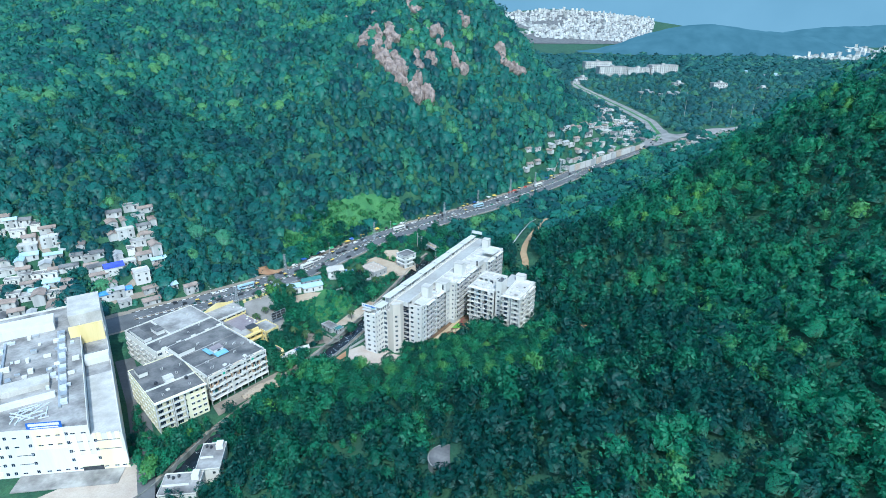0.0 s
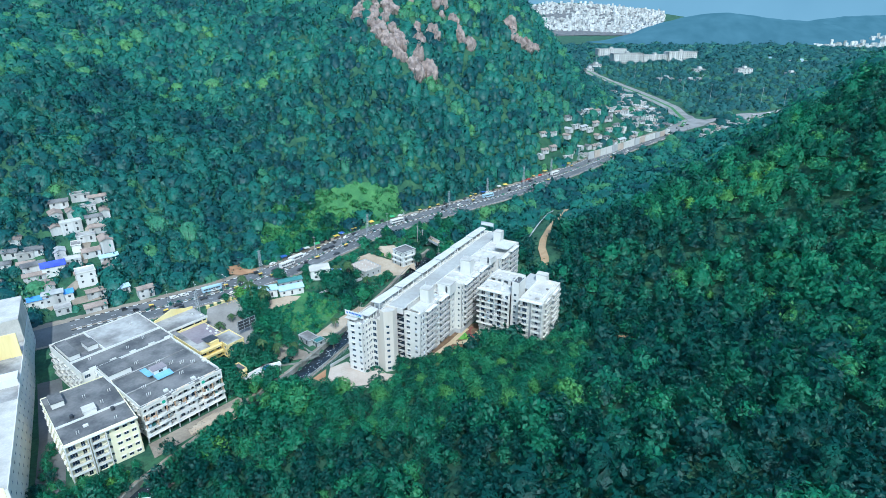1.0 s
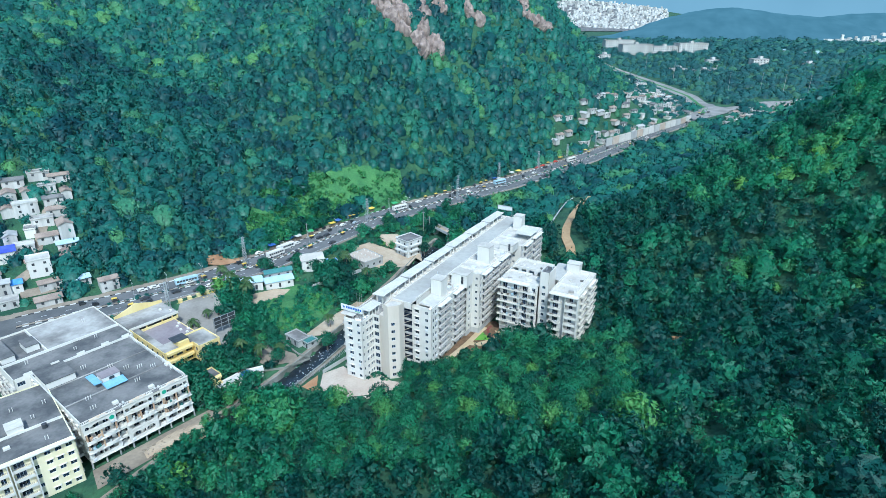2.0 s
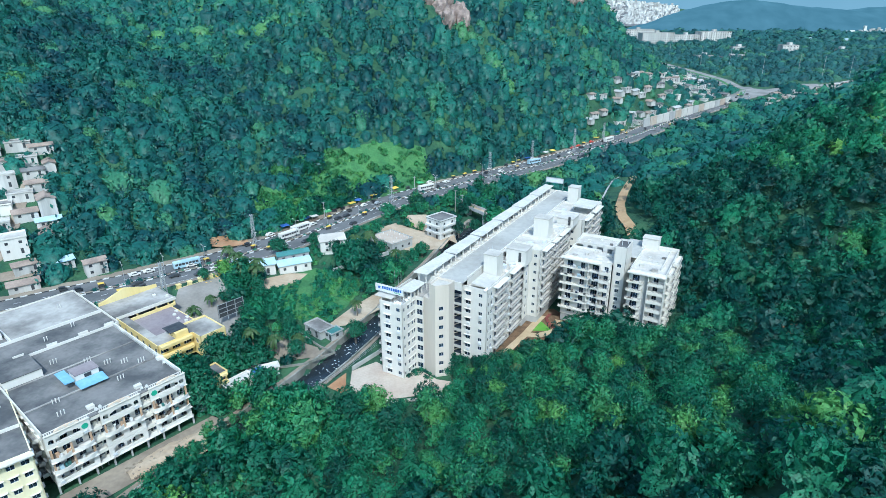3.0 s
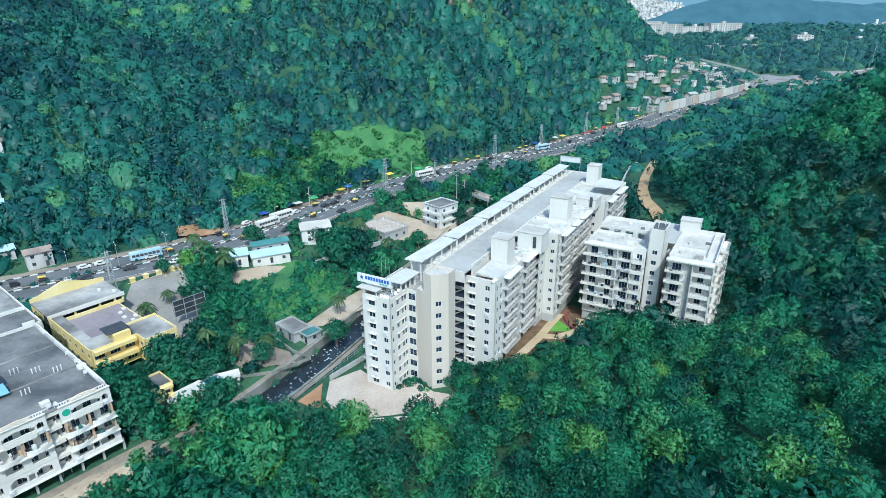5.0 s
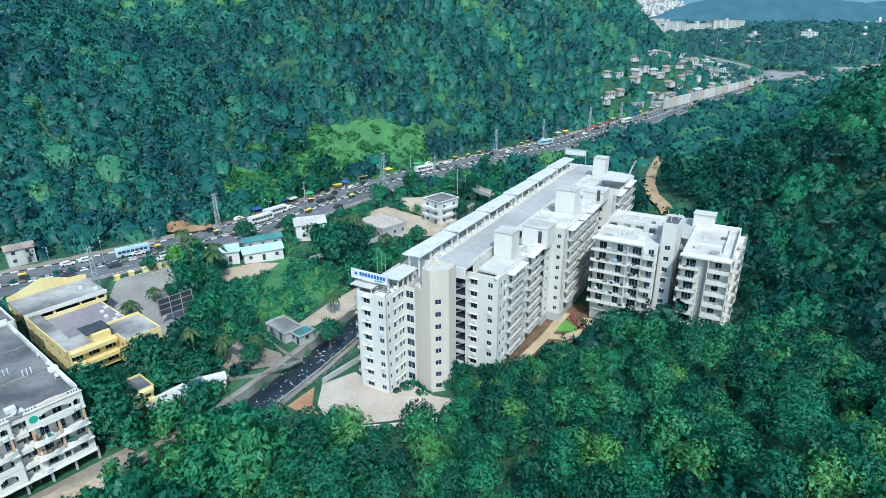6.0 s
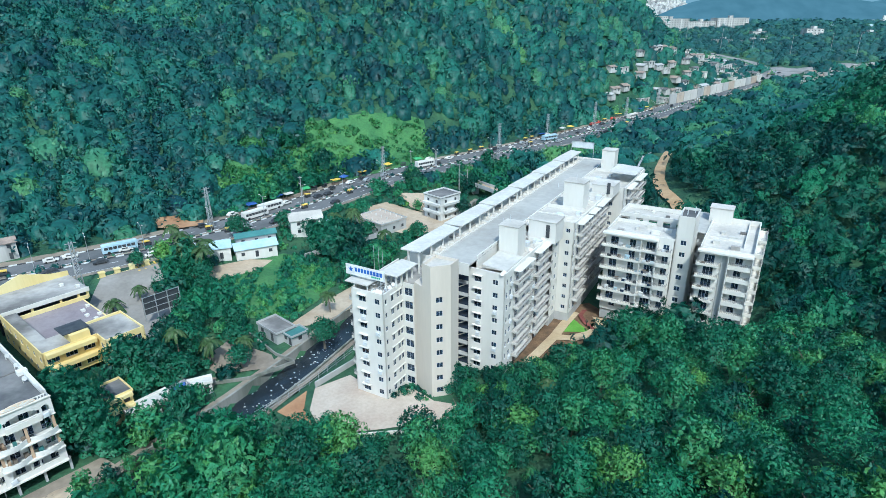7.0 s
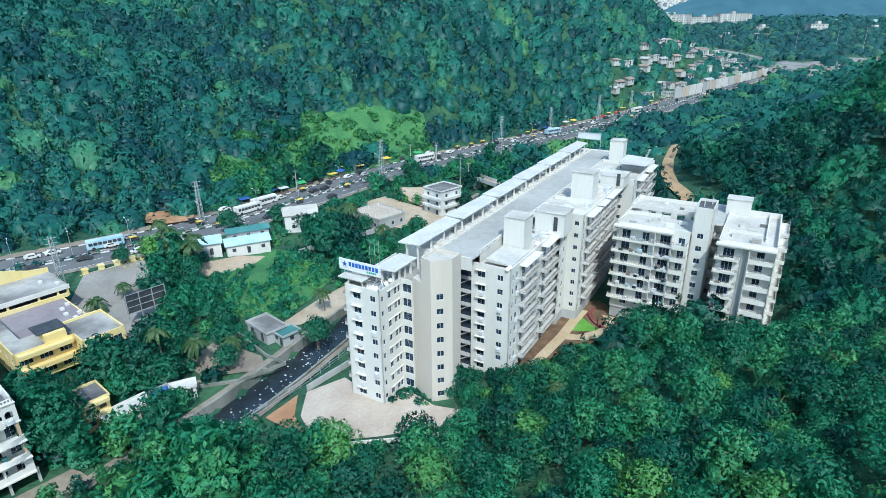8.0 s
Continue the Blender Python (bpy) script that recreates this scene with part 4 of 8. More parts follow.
def arched_block():
    """The old block with arched bays over an open ground floor."""
    st, z0 = 3.2, 2.8
    ob = thing("apartment_block", frame_at(-112, 224.5, 54.6), "old white apartment block with arched bays and dark stained roof", "building")
    top = z0 + 4 * st
    for x in range(0, 33, 4):
        part("column", Shape().box(x + 0.0, x + 0.4, 0.3, 0.7, 0, z0), "concrete", ob)
    # near-black wall put in for the shade of the open ground floor
    part("ground_shade_wall", Shape().box(0.3, 31.7, 6.0, 6.25, 0, z0), "dark", ob)
    part("floor_slab", Shape().box(0, 32, -0.4, 39.9, z0 - 0.25, z0), "white", ob)
    facade(ob, (0, 1.6), (32, 1.6), z0, 4, st, spread(32, 12, 1.5, 2.0, 0.2), "cream", 0.2)
    facade(ob, (32, 1.6), (32, 40), z0, 4, st, spread(38.4, 11, 1.2, 1.3, 0.9, 0.4), "white", 0.8)
    wm = facade(ob, (0, 40), (0, 1.6), z0, 4, st, spread(38.4, 11, 1.2, 1.3, 0.9, 0.4), "white", 0.8)
    wall(ob, (32, 40), (0, 40), z0, top + 0.8, [], "white")
    for k in range(4):
        part("floor_slab", Shape().box(0.3, 31.7, 1.9, 39.7, z0 + k * st - 0.12, z0 + k * st + 0.1), "concrete", ob)
        for s in (3, 10, 17, 24, 31):
            balcony(ob, wm, s, z0 + k * st, 4.0, 1.2, "white", 0.8)
    rb = random.Random(14)
    for b, (x0, x1) in enumerate(((0, 9.2), (11.4, 20.6), (22.8, 32.0))):
        w = x1 - x0
        mid = w / 2
        bay = wall(ob, (x0, 0), (x1, 0), z0, z0 + st - 0.1, arch_holes(w * 0.27, 1.3, z0 + 0.9, z0 + 1.7, 0.9) + arch_holes(w * 0.73, 1.3, z0 + 0.9, z0 + 1.7, 0.9) + [(mid - 0.5, mid + 0.5, z0 + 0.9, z0 + 2.3)], "white", name="arched_front")
        low = 1 if b != 1 else 2
        if b == 1:
            wall(ob, (x0, 0), (x1, 0), z0 + st, z0 + 2 * st - 0.1, arch_holes(w * 0.27, 1.4, z0 + st + 0.9, z0 + st + 1.7, 0.9) + arch_holes(w * 0.73, 1.4, z0 + st + 0.9, z0 + st + 1.7, 0.9), "white", name="arched_front")
        wall(ob, (x0, 0), (x1, 0), z0 + 3 * st, top + 0.5, arch_holes(mid, 2.6, z0 + 3 * st + 1.1, z0 + 3 * st + 1.5, 0.9, 10) + ([] if b == 2 else arch_holes(1.1, 0.55, z0 + 3 * st + 1.0, z0 + 3 * st + 1.8, 0.5, 6)) + ([] if b == 0 else arch_holes(w - 1.1, 0.55, z0 + 3 * st + 1.0, z0 + 3 * st + 1.8, 0.5, 6)), "white", name="arched_front")
        hump = [(mid + 2.6 * math.cos(a), top + 0.5 + 0.8 * math.sin(a)) for a in [math.pi * i / 10 for i in range(11)]]
        sh = Shape()
        sh.v = [(x, y, z) for y in (0.0, 0.25) for x, z in hump]
        sh.f = [tuple(range(11)), tuple(range(21, 10, -1))] + [(i, i + 11, i + 12, i + 1) for i in range(10)]
        fan = part("gable_arch", sh, "peach", ob, "peach fan-shaped gable ornament", at=bay)
        for i in range(1, 8):
            a = math.pi * i / 8
            part("rib", Shape().beam((mid + 0.5 * math.cos(a), -0.04, top + 0.56 + 0.14 * math.sin(a)), (mid + 2.45 * math.cos(a), -0.04, top + 0.5 + 0.74 * math.sin(a)), 0.12), "white", fan)
        if b != 1:
            e = 1.15 if b == 2 else w - 1.15
            part("emblem", Shape().tube((e, -0.06, z0 + 3 * st + 1.9), (e, -0.004, z0 + 3 * st + 1.9), 0.72, 0.72, 18), "signgreen", ob, "round green emblem", at=bay)
        part("cornice", Shape().box(-0.1, w + 0.1, -0.22, -0.004, top + 0.28, top + 0.46), "cream", ob, at=bay)
        part("cornice", Shape().box(-0.1, w + 0.1, -0.2, -0.004, z0 + 3 * st - 0.02, z0 + 3 * st + 0.16), "cream", ob, at=bay)
        part("arch_balcony", Shape().box(mid - 2.6, mid + 2.6, -0.55, -0.42, z0 + 3 * st + 0.1, z0 + 3 * st + 1.05).box(mid - 2.6, mid + 2.6, -0.55, -0.006, z0 + 3 * st - 0.02, z0 + 3 * st + 0.1), "cream", ob, at=bay)
        for k in range(low, 3):
            z = z0 + k * st
            part("bay_slab", Shape().box(0, w, -0.9, 1.6, z - 0.2, z), "white", ob, at=bay)
            for a, c in ((0.1, w * 0.47), (w * 0.53, w - 0.1)):
                bow = [(a + (c - a) * i / 8, -0.35 - 0.75 * math.sin(math.pi * i / 8)) for i in range(9)]
                sh = Shape().prism(bow + [(x, y + 0.15) for x, y in reversed(bow)], z, z + 0.95)
                part("bay_balcony", sh, "white", ob, at=bay)
            for s in (0.3, mid - 0.2, w - 0.7):
                part("pilaster", Shape().box(s, s + 0.4, -0.25, 0.15, z, z + st - 0.2), "peachdark", ob, "pale brown pilaster", at=bay)
            for i in range(5):
                s = rb.uniform(0.6, w - 1.4)
                part("balcony_clutter", Shape().box(s, s + rb.uniform(0.3, 1.1), 0.2, 0.7, z + 0.05, z + rb.uniform(0.7, 1.6)), rb.choice(["dark", "bluesheet", "paint", "bark", "peachdark", "greensheet"]), ob, at=bay)
        for i in range(int(w / 0.45)):
            part("baluster", Shape().box(0.2 + 0.45 * i, 0.38 + 0.45 * i, 0.02, 0.2, top + 0.5, top + 0.95), "white", ob, at=bay) if abs(0.3 + 0.45 * i - mid) > 2.7 else None
        for k in range(4):
            air_conditioner(ob, bay, 0.6 + 2.3 * k, z0 + k * st + 0.25) if k in (0, 3) else None
    for k in range(4):
        for x in (9.2, 20.6):
            part("recess_slab", Shape().box(x, x + 2.2, 0.3, 1.6, z0 + k * st + 2.2, z0 + k * st + 3.0), "cream", ob)
            part("recess_window", Shape().box(x + 0.4, x + 1.8, 1.5, 1.58, z0 + k * st + 0.9, z0 + k * st + 2.1), "dark", ob)
    for x in (9.5, 11.0, 20.9, 22.4):
        part("drain_pipe", Shape().tube((x, 1.4, 0.2), (x, 1.4, top + 0.3), 0.09, 0.09, 6), "concrete", ob)
    # roof with its heads and clutter
    part("roof", Shape().box(0.25, 31.75, 0.25, 39.75, top - 0.15, top + 0.1), "roofdark", ob)
    part("roof_joint", Shape().box(0.3, 31.7, 13.0, 13.5, top + 0.1, top + 0.28), "roofbrown", ob)
    part("roof_joint", Shape().box(0.3, 31.7, 26.0, 26.4, top + 0.1, top + 0.28), "roofbrown", ob)
    roof_box(ob, 12.6, 18.0, 15.5, 19.6, top, top + 3.0, "white", "terrace")
    part("blue_awning", Shape().prism(rect(12.2, 18.6, 11.7, 15.3), top + 0.85, [top + 0.95, top + 0.95, top + 1.5, top + 1.5]), "skyblue", ob, "blue sheet awning")
    part("blue_awning", Shape().prism(rect(10.0, 12.3, 15.0, 22.0), top + 1.9, [top + 2.1] * 4), "skyblue", ob, "blue sheet awning")
    roof_box(ob, 0.5, 9.0, 27.0, 37.0, top, top + 2.4, "white", "roofdark", "stair_head")
    part("door", Shape().box(14.6, 16.2, 15.42, 15.5, top + 1.55, top + 2.5), "dark", ob)
    part("parapet_line", Shape().box(31.35, 31.75, 2.0, 39.6, top + 0.1, top + 0.7), "limewash", ob)
    for x, y in ((5, 6), (6, 12), (20, 10), (21, 20), (24, 17), (27, 14), (18, 25), (12, 31)):
        roof_pipes(ob, x, y, top + 0.1, 3)
    for x, y in ((11, 1.0), (12, 1.4), (21.5, 1.2), (22.6, 0.9), (30.5, 8), (31, 14), (31, 19)):
        dish(ob, x, y, top + 0.1)
    for x, y in ((10.2, 3.0), (21.0, 2.6), (30.6, 11.0)):
        part("lift_head", Shape().box(x, x + 1.6, y, y + 1.2, top + 0.1, top + 0.9), "white", ob)
    return ob


def rear_block():
    ob = plain_block("apartment_block", frame_at(-147.5, 244, 54.6), 38, 34, 5, "old white apartment block with a weathered two-level roof", "cream", "roofdark", spread(38, 10, 2.2, 1.4, 0.9), spread(34, 10, 1.2, 1.3, 0.9))
    t = 15.5
    part("upper_roof", Shape().box(14, 37.4, 12, 33.6, t, t + 0.35), "roofbrown", ob)
    part("roof_wall", Shape().box(13.6, 14.0, 12, 33.6, t, t + 1.1), "white", ob)
    part("roof_wall", Shape().box(0.3, 37.7, 11.5, 11.9, t, t + 0.9), "white", ob)
    roof_box(ob, 9, 13.0, 16, 23, t, t + 2.4, "white", "roofdark")
    roof_box(ob, 1.0, 5.0, 14.0, 30.0, t, t + 2.2, "white", "roofdark")
    for x, y in ((20, 5), (28, 8), (6, 8), (30, 24)):
        roof_pipes(ob, x, y, t + 0.35, 2)
    wm = wall_frame((0, 0), (38, 0))[0]
    for x in (3, 11, 19, 27, 34):
        part("roof_arch", Shape().box(x, x + 2.6, 0.02, 0.25, t + 0.7, t + 1.5), "white", ob, at=wm)
    wm = wall_frame((0, 34), (0, 0))[0]
    for k in range(1, 5):
        for s in (2, 9, 16, 23, 29):
            balcony(ob, wm, s, 3.1 * k, 4.0, 1.2, "white", 0.8)


def yellow_block():
    """The pale yellow block with deep balconies, by the canal."""
    st = 3.1
    ob = thing("apartment_block", frame_at(-126.5, 203, 47), "pale yellow apartment block with white banded balconies and dark flat roof", "building")
    wx, wy, n = 23.0, 36.0, 5
    t = n * st
    facade(ob, (0, 1.2), (wx, 1.2), 0, n, st, [(2.2, 2.2, 1.9, 0.3, 0), (5.6, 1.2, 1.9, 0.3, 0), (9.6, 2.4, 1.9, 0.3, 0), (13.2, 1.0, 1.2, 0.9, 0), (16.2, 1.5, 1.3, 0.9, 0.45), (18.8, 1.5, 1.3, 0.9, 0.45), (21.4, 1.5, 1.3, 0.9, 0.45)], "yellowpale", 0.5)
    facade(ob, (wx, 1.2), (wx, wy), 0, n, st, spread(34.8, 9, 1.2, 1.3, 0.9, 0.4), "yellowpale", 0.5)
    wm = facade(ob, (0, wy), (0, 1.2), 0, n, st, spread(34.8, 9, 1.3, 1.3, 0.9, 0.4), "yellowpale", 0.5)
    wall(ob, (wx, wy), (0, wy), 0, t + 0.5, [], "yellowpale")
    fm = wall_frame((0, 1.2), (wx, 1.2))[0]
    for k in range(n):
        part("floor_slab", Shape().box(0.3, wx - 0.3, 1.5, wy - 0.3, k * st - 0.1, k * st + 0.1), "concrete", ob) if k else None
        for s, w in ((0.1, 6.8), (7.9, 4.4)):
            balcony(ob, fm, s, k * st, w, 1.2, "white", 0.85) if k else None
    for s in (0.0, 6.9, 7.6, 12.4):
        part("band", Shape().box(s, s + 0.3, -1.25, -0.006, 0, t + 0.3), "white", ob, at=fm)
    part("eave", Shape().box(-0.2, wx + 0.2, -1.3, -0.006, t, t + 0.25), "white", ob, at=fm)
    part("roof", Shape().box(0.25, wx - 0.25, 1.45, wy - 0.25, t - 0.1, t + 0.15), "roofdark", ob)
    part("roof_wall", Shape().box(0.3, wx - 0.3, 12.6, 12.9, t + 0.15, t + 0.9), "white", ob)
    roof_box(ob, 9.5, 13.5, 13.0, 17.0, t, t + 2.4, "white", "roofwhite")
    roof_box(ob, 2.0, 6.0, 26.0, 33.0, t, t + 2.4, "cream", "roofdark")
    part("roof_bench", Shape().box(7.6, 9.2, 7.2, 8.3, t + 0.15, t + 0.8), "white", ob)
    for x, y in ((17, 5), (5, 5), (16, 18), (20, 24), (12, 26)):
        roof_pipes(ob, x, y, t + 0.15, 2)
    for x, y in ((6, 16), (18, 11)):
        water_tank(ob, x, y, t + 0.15)


def hospital_block():
    st, n = 4.4, 5
    ob = thing("hospital", frame_at(-129 - 0.82 * 62, 182.5 - 0.57 * 62, 34.8), "large white and yellow hospital with plant on its roof", "hospital")
    wx, wy, t, wing = 62.0, 126.0, st * n, st * 4
    front = lambda s, o=0.0: (5.1 + 0.918 * s - 0.395 * o, 24.5 - 0.395 * s - 0.918 * o)     # the front stands askew to the sides
    slits = [(45.5, 7.0, 0.5, 1.6, 0, (0, 1, 4)), (56, 9.0, 0.5, 1.6, 0, (0, 1, 4)), (24, 6.0, 0.5, 1.6, 0, (0, 3, 4)), (8, 12.0, 0.5, 1.6, 0, (0, 3, 4))]
    small = [(x, 1.8, 0.8, 1.4, 0, (1, 2, 3) if x > 42 else (1, 2)) for x in (3, 8, 22, 31, 34.5, 38, 43.5, 47.5, 53, 57, 60)]
    square = [(x, 1.3, 1.6, 1.2, 0) for x in (15.5, 18.5, 27, 41.2, 51.3)]
    wm = facade(ob, front(0), front(50), 0, n, st, [o for o in slits + small + square if o[0] < 50], "white", 1.0)
    facade(ob, front(50), front(62), 0, 4, st, [(o[0] - 50, *o[1:]) for o in slits + small + square if o[0] > 50], "white", 0.6)
    for x0, x1, z0, z1 in ((42.5, 61.8, 0.4, 8.4), (28.5, 40.4, 12.9, 22.6), (0.5, 14.0, 0.4, 3.6)):
        holes = [(s - w / 2 - x0, s + w / 2 - x0, k * st + sill, k * st + sill + h) for s, w, h, sill, _, *r in small + square + slits for k in range(n) if not (r and k in r[0]) and x0 < s - w / 2 and s + w / 2 < x1]
        wall(ob, front(x0, 0.12), front(x1, 0.12), z0, z1, holes, "yellowpale", 0.11, "yellow_panel")
    part("entrance_slot", Shape().box(44, 52, -0.16, -0.13, 0.4, 2.6), "dark", ob, at=wm)
    part("porch", Shape().box(20, 60, -9, -0.02, 0.2, 0.6), "roofbrown", ob, at=wm)
    facade(ob, (wx, 0), (wx, wy), 0, 4, st, spread(wy, 26, 1.6, 1.4, 1.2), "white", 0.8)
    wall(ob, (wx, wy), (5.1, wy), 0, t + 1.0, [], "white")
    wall(ob, (5.1, wy), (5.1, 24.5), 0, t + 1.0, [], "white")
    wall(ob, (51.0, 5.2), (51.0, wy - 0.4), wing + 0.1, t + 0.8, [], "white")
    for k in range(1, n):
        part("floor_slab", Shape().prism([(5.5, 25), (50.5, 5.5), (50.5, wy - 0.4), (5.5, wy - 0.4)], k * st - 0.1, k * st + 0.1), "concrete", ob)
    part("roof", Shape().prism([(5.4, 24.8), (50.8, 5.3), (50.8, wy - 0.3), (5.4, wy - 0.3)], t - 0.2, t + 0.1), "roofbrown", ob)
    part("wing_roof", Shape().prism([(51.2, 5.1), (61.7, 0.6), (61.7, 52), (51.2, 52)], wing - 0.2, wing + 0.12), "roofwhite", ob)
    part("wing_roof", Shape().box(51.2, 61.7, 52, wy - 0.3, wing - 0.2, wing + 0.1), "roofbrown", ob)
    # sign board
    sg = part("sign_board", Shape().box(27.5, 40.5, 0.05, 0.25, t + 1.0, t + 4.0), "signblue", ob, "blue sign board with white lettering bars", at=wm)
    part("letter_bar", Shape().box(28.3, 39.7, 0.01, 0.048, t + 2.4, t + 3.6), "paint", sg)
    part("letter_bar", Shape().box(28.8, 39.2, 0.01, 0.048, t + 1.35, t + 1.9), "paint", sg)
    # raised wings, plant rooms and ducts
    part("wing_wall", Shape().box(51.3, 61.7, 62.0, 68.0, wing + 0.1, wing + 3.2), "white", ob)
    part("yellow_wall", Shape().box(46.5, 61.5, 86.0, 87.0, wing + 0.1, t + 6.0), "yellow", ob)
    part("tower", Shape().box(46.5, 61.7, 100.0, 125.7, wing + 0.1, t + 6.0), "roofwhite", ob)
    part("plant_room", Shape().box(16.0, 40.0, 100.0, 112.0, t + 0.1, t + 4.5), "white", ob)
    part("plant_room", Shape().box(20.0, 38.0, 44.0, 52.0, t + 0.1, t + 2.6), "roofwhite", ob)
    part("roof_wall", Shape().box(19.0, 40.0, 34.0, 36.5, t + 0.1, t + 2.0), "white", ob)
    for x in (18.6, 41.0):
        part("duct", Shape().box(x, x + 1.0, 24, 96, t + 0.3, t + 1.1), "steel", ob)
    for i in range(14):
        part("chiller", Shape().box(41.8, 44.4, 26 + 5 * i, 29.2 + 5 * i, t + 0.2, t + 1.5 + 0.4 * (i % 3)), "steel" if i % 2 else "frame", ob)
        part("chiller", Shape().box(7 + 4.6 * (i % 3), 9.6 + 4.6 * (i % 3), 30 + 5 * i, 33 + 5 * i, t + 0.2, t + 1.6 + 0.3 * (i % 2)), "frame" if i % 3 else "steel", ob)
    for i in range(16):
        part("rubble", Shape().beam((24 + rng2.uniform(0, 14), 20 + rng2.uniform(0, 12), t + 0.3), (24 + rng2.uniform(0, 14), 20 + rng2.uniform(0, 12), t + 0.4), 0.4), "frame", ob)
    for i in range(44):
        x, y = rng2.uniform(7, 48), rng2.uniform(40, 98)
        part("roof_unit", Shape().box(x, x + rng2.uniform(1, 3), y, y + rng2.uniform(1, 3), t + 0.15, t + rng2.uniform(0.8, 1.8)), rng2.choice(["frame", "white", "steel"]), ob)


def school_block():
    ob = thing("school", frame_at(-114.5, 274.0, 54.8, 1.5), "yellow two-storey school with flat roofs round a sunken terrace", "school")
    # front wings
    facade(ob, (0, 0), (11, 0), 0, 2, 3.3, spread(11, 3, 2.4, 1.6, 0.8), "yellow", 0.5)
    facade(ob, (11, 0), (11, -4.7), 0, 2, 3.3, [(2.3, 1.4, 1.4, 0.9, 0)], "yellow", 0.5)
    facade(ob, (11, -4.7), (19.5, -4.7), 0, 2, 3.3, spread(8.5, 2, 2.6, 1.5, 0.8), "yellow", 0.5)
    facade(ob, (19.5, -4.7), (19.5, 7.3), 0, 2, 3.3, spread(12, 3, 1.6, 1.4, 0.9), "yellow", 0.5)
    facade(ob, (0, 27.8), (0, 0), 0, 2, 3.3, spread(27.8, 7, 1.6, 1.4, 0.9), "yellow", 0.5)
    part("front_roof", Shape().prism([(0.25, 0.25), (11.25, 0.25), (11.25, -4.45), (19.25, -4.45), (19.25, 7.3), (0.25, 7.3)], 6.4, 6.65), "roofbrown", ob)
    part("roof_edge", Shape().box(11.0, 19.5, 7.0, 7.4, 4.2, 7.2), "yellow", ob)
    part("roof_edge", Shape().box(0.0, 19.5, 27.4, 27.8, 4.2, 5.2), "yellow", ob)
    part("canopy", Shape().box(5.0, 10.5, 1.5, 6.5, 8.6, 8.85), "dark", ob, "dark sheet canopy")
    part("stair_head", Shape().box(6.0, 10.0, 0.3, 5.0, 6.65, 8.6), "yellow", ob)
    for k in range(2):
        part("balcony", Shape().box(0.5, 10.5, -1.4, -0.006, 3.3 * k + 2.6, 3.3 * k + 3.5), "yellow", ob)
    # sunken terrace and its side
    part("terrace", Shape().box(3.2, 18.2, 7.4, 27.4, 3.8, 4.2), "terrace", ob)
    part("side_roof", Shape().box(0.25, 3.2, 7.3, 27.4, 6.0, 6.5), "roofbrown", ob)
    facade(ob, (18.2, 7.3), (18.2, 27.8), 0, 1, 3.8, spread(20.5, 5, 1.6, 1.4, 0.9), "yellow", 0.6)
    for i, (x, y) in enumerate(((15, 10), (15.4, 13), (14.6, 16.5), (15.0, 20), (16.8, 22), (17, 15))):
        part("skylight", Shape().box(x, x + 0.9, y, y + 0.9, 4.2, 4.75), "white", ob)
    # hall with its gabled front to the road
    part("hall_slab", Shape().box(0.0, 20.0, 27.8, 41.0, 6.6, 7.0), "roofbrown", ob)
    part("hall_fascia", Shape().box(-0.1, 20.1, 27.5, 27.8, 6.2, 7.3), "cream", ob)
    part("hall_back_wall", Shape().box(0.0, 20.0, 40.6, 40.9, 0, 6.6), "yellow", ob)
    part("hall_back_wall", Shape().box(0.0, 20.0, 31.0, 31.2, 0, 6.6), "dark", ob)
    for x in (0.3, 6.5, 13.0, 17.2, 19.4):
        part("pillar", Shape().box(x, x + 0.5, 27.85, 28.4, 4.2, 6.6), "yellow", ob)
    sh = Shape()
    out = [(0, 7.0), (20, 7.0), (20, 8.2), (16, 8.6), (9, 10.8), (2, 8.4), (0, 8.0)]
    sh.v = [(x, y, z) for y in (40.8, 41.2) for x, z in out]
    sh.f = [tuple(range(7)), tuple(range(13, 6, -1))] + [(i, i + 7, (i + 1) % 7 + 7, (i + 1) % 7) for i in range(7)]
    part("gable", sh, "yellow", ob)
    part("skylight", Shape().box(15.5, 16.4, 34, 34.9, 7.0, 7.6), "white", ob)
    part("skylight", Shape().box(18.0, 18.9, 30, 30.9, 7.0, 7.6), "white", ob)


rng2 = random.Random(5)
arched_block()
rear_block()
yellow_block()
hospital_block()
school_block()
roof_clutter()
annex_clutter()


# ---- roads, yards and the canal ----
FAR_ROAD = [(236, 750), (250, 780), (258, 820), (262, 880), (252, 946), (239, 1011), (223, 1082), (200, 1120), (192, 1150)]
EAST_ROAD = [(258, 764), (278, 775), (300, 786), (329, 807), (360, 826), (400, 850)]
ribbon("road", ROAD[:-1], 20.0, "asphalt", 0.06, "dual carriageway of worn grey asphalt through the valley", category="road")
ribbon("road", FAR_ROAD, 9.0, "roadfar", 0.4, "pale road climbing out of the valley", category="road", offset=-6.5)
ribbon("road", FAR_ROAD, 9.0, "roadfar", 0.4, "pale road climbing out of the valley", category="road", offset=6.5)
ribbon("median", FAR_ROAD, 4.2, "grass", 0.45, "grassy median between the two far carriageways", category="median")
ribbon("road", EAST_ROAD, 13.0, "roadfar", 0.45, "pale side road past the foot of the hill", category="road")
patch("junction", [(212, 738), (226, 728), (262, 752), (276, 770), (262, 790), (246, 792), (234, 766)], "roadfar", 0.3, "wide dusty junction of pale asphalt", category="road")
ribbon("pavement", ROAD[:-2], 5.5, "shoulder", 0.10, "dusty roadside strip", category="pavement", offset=12.6)
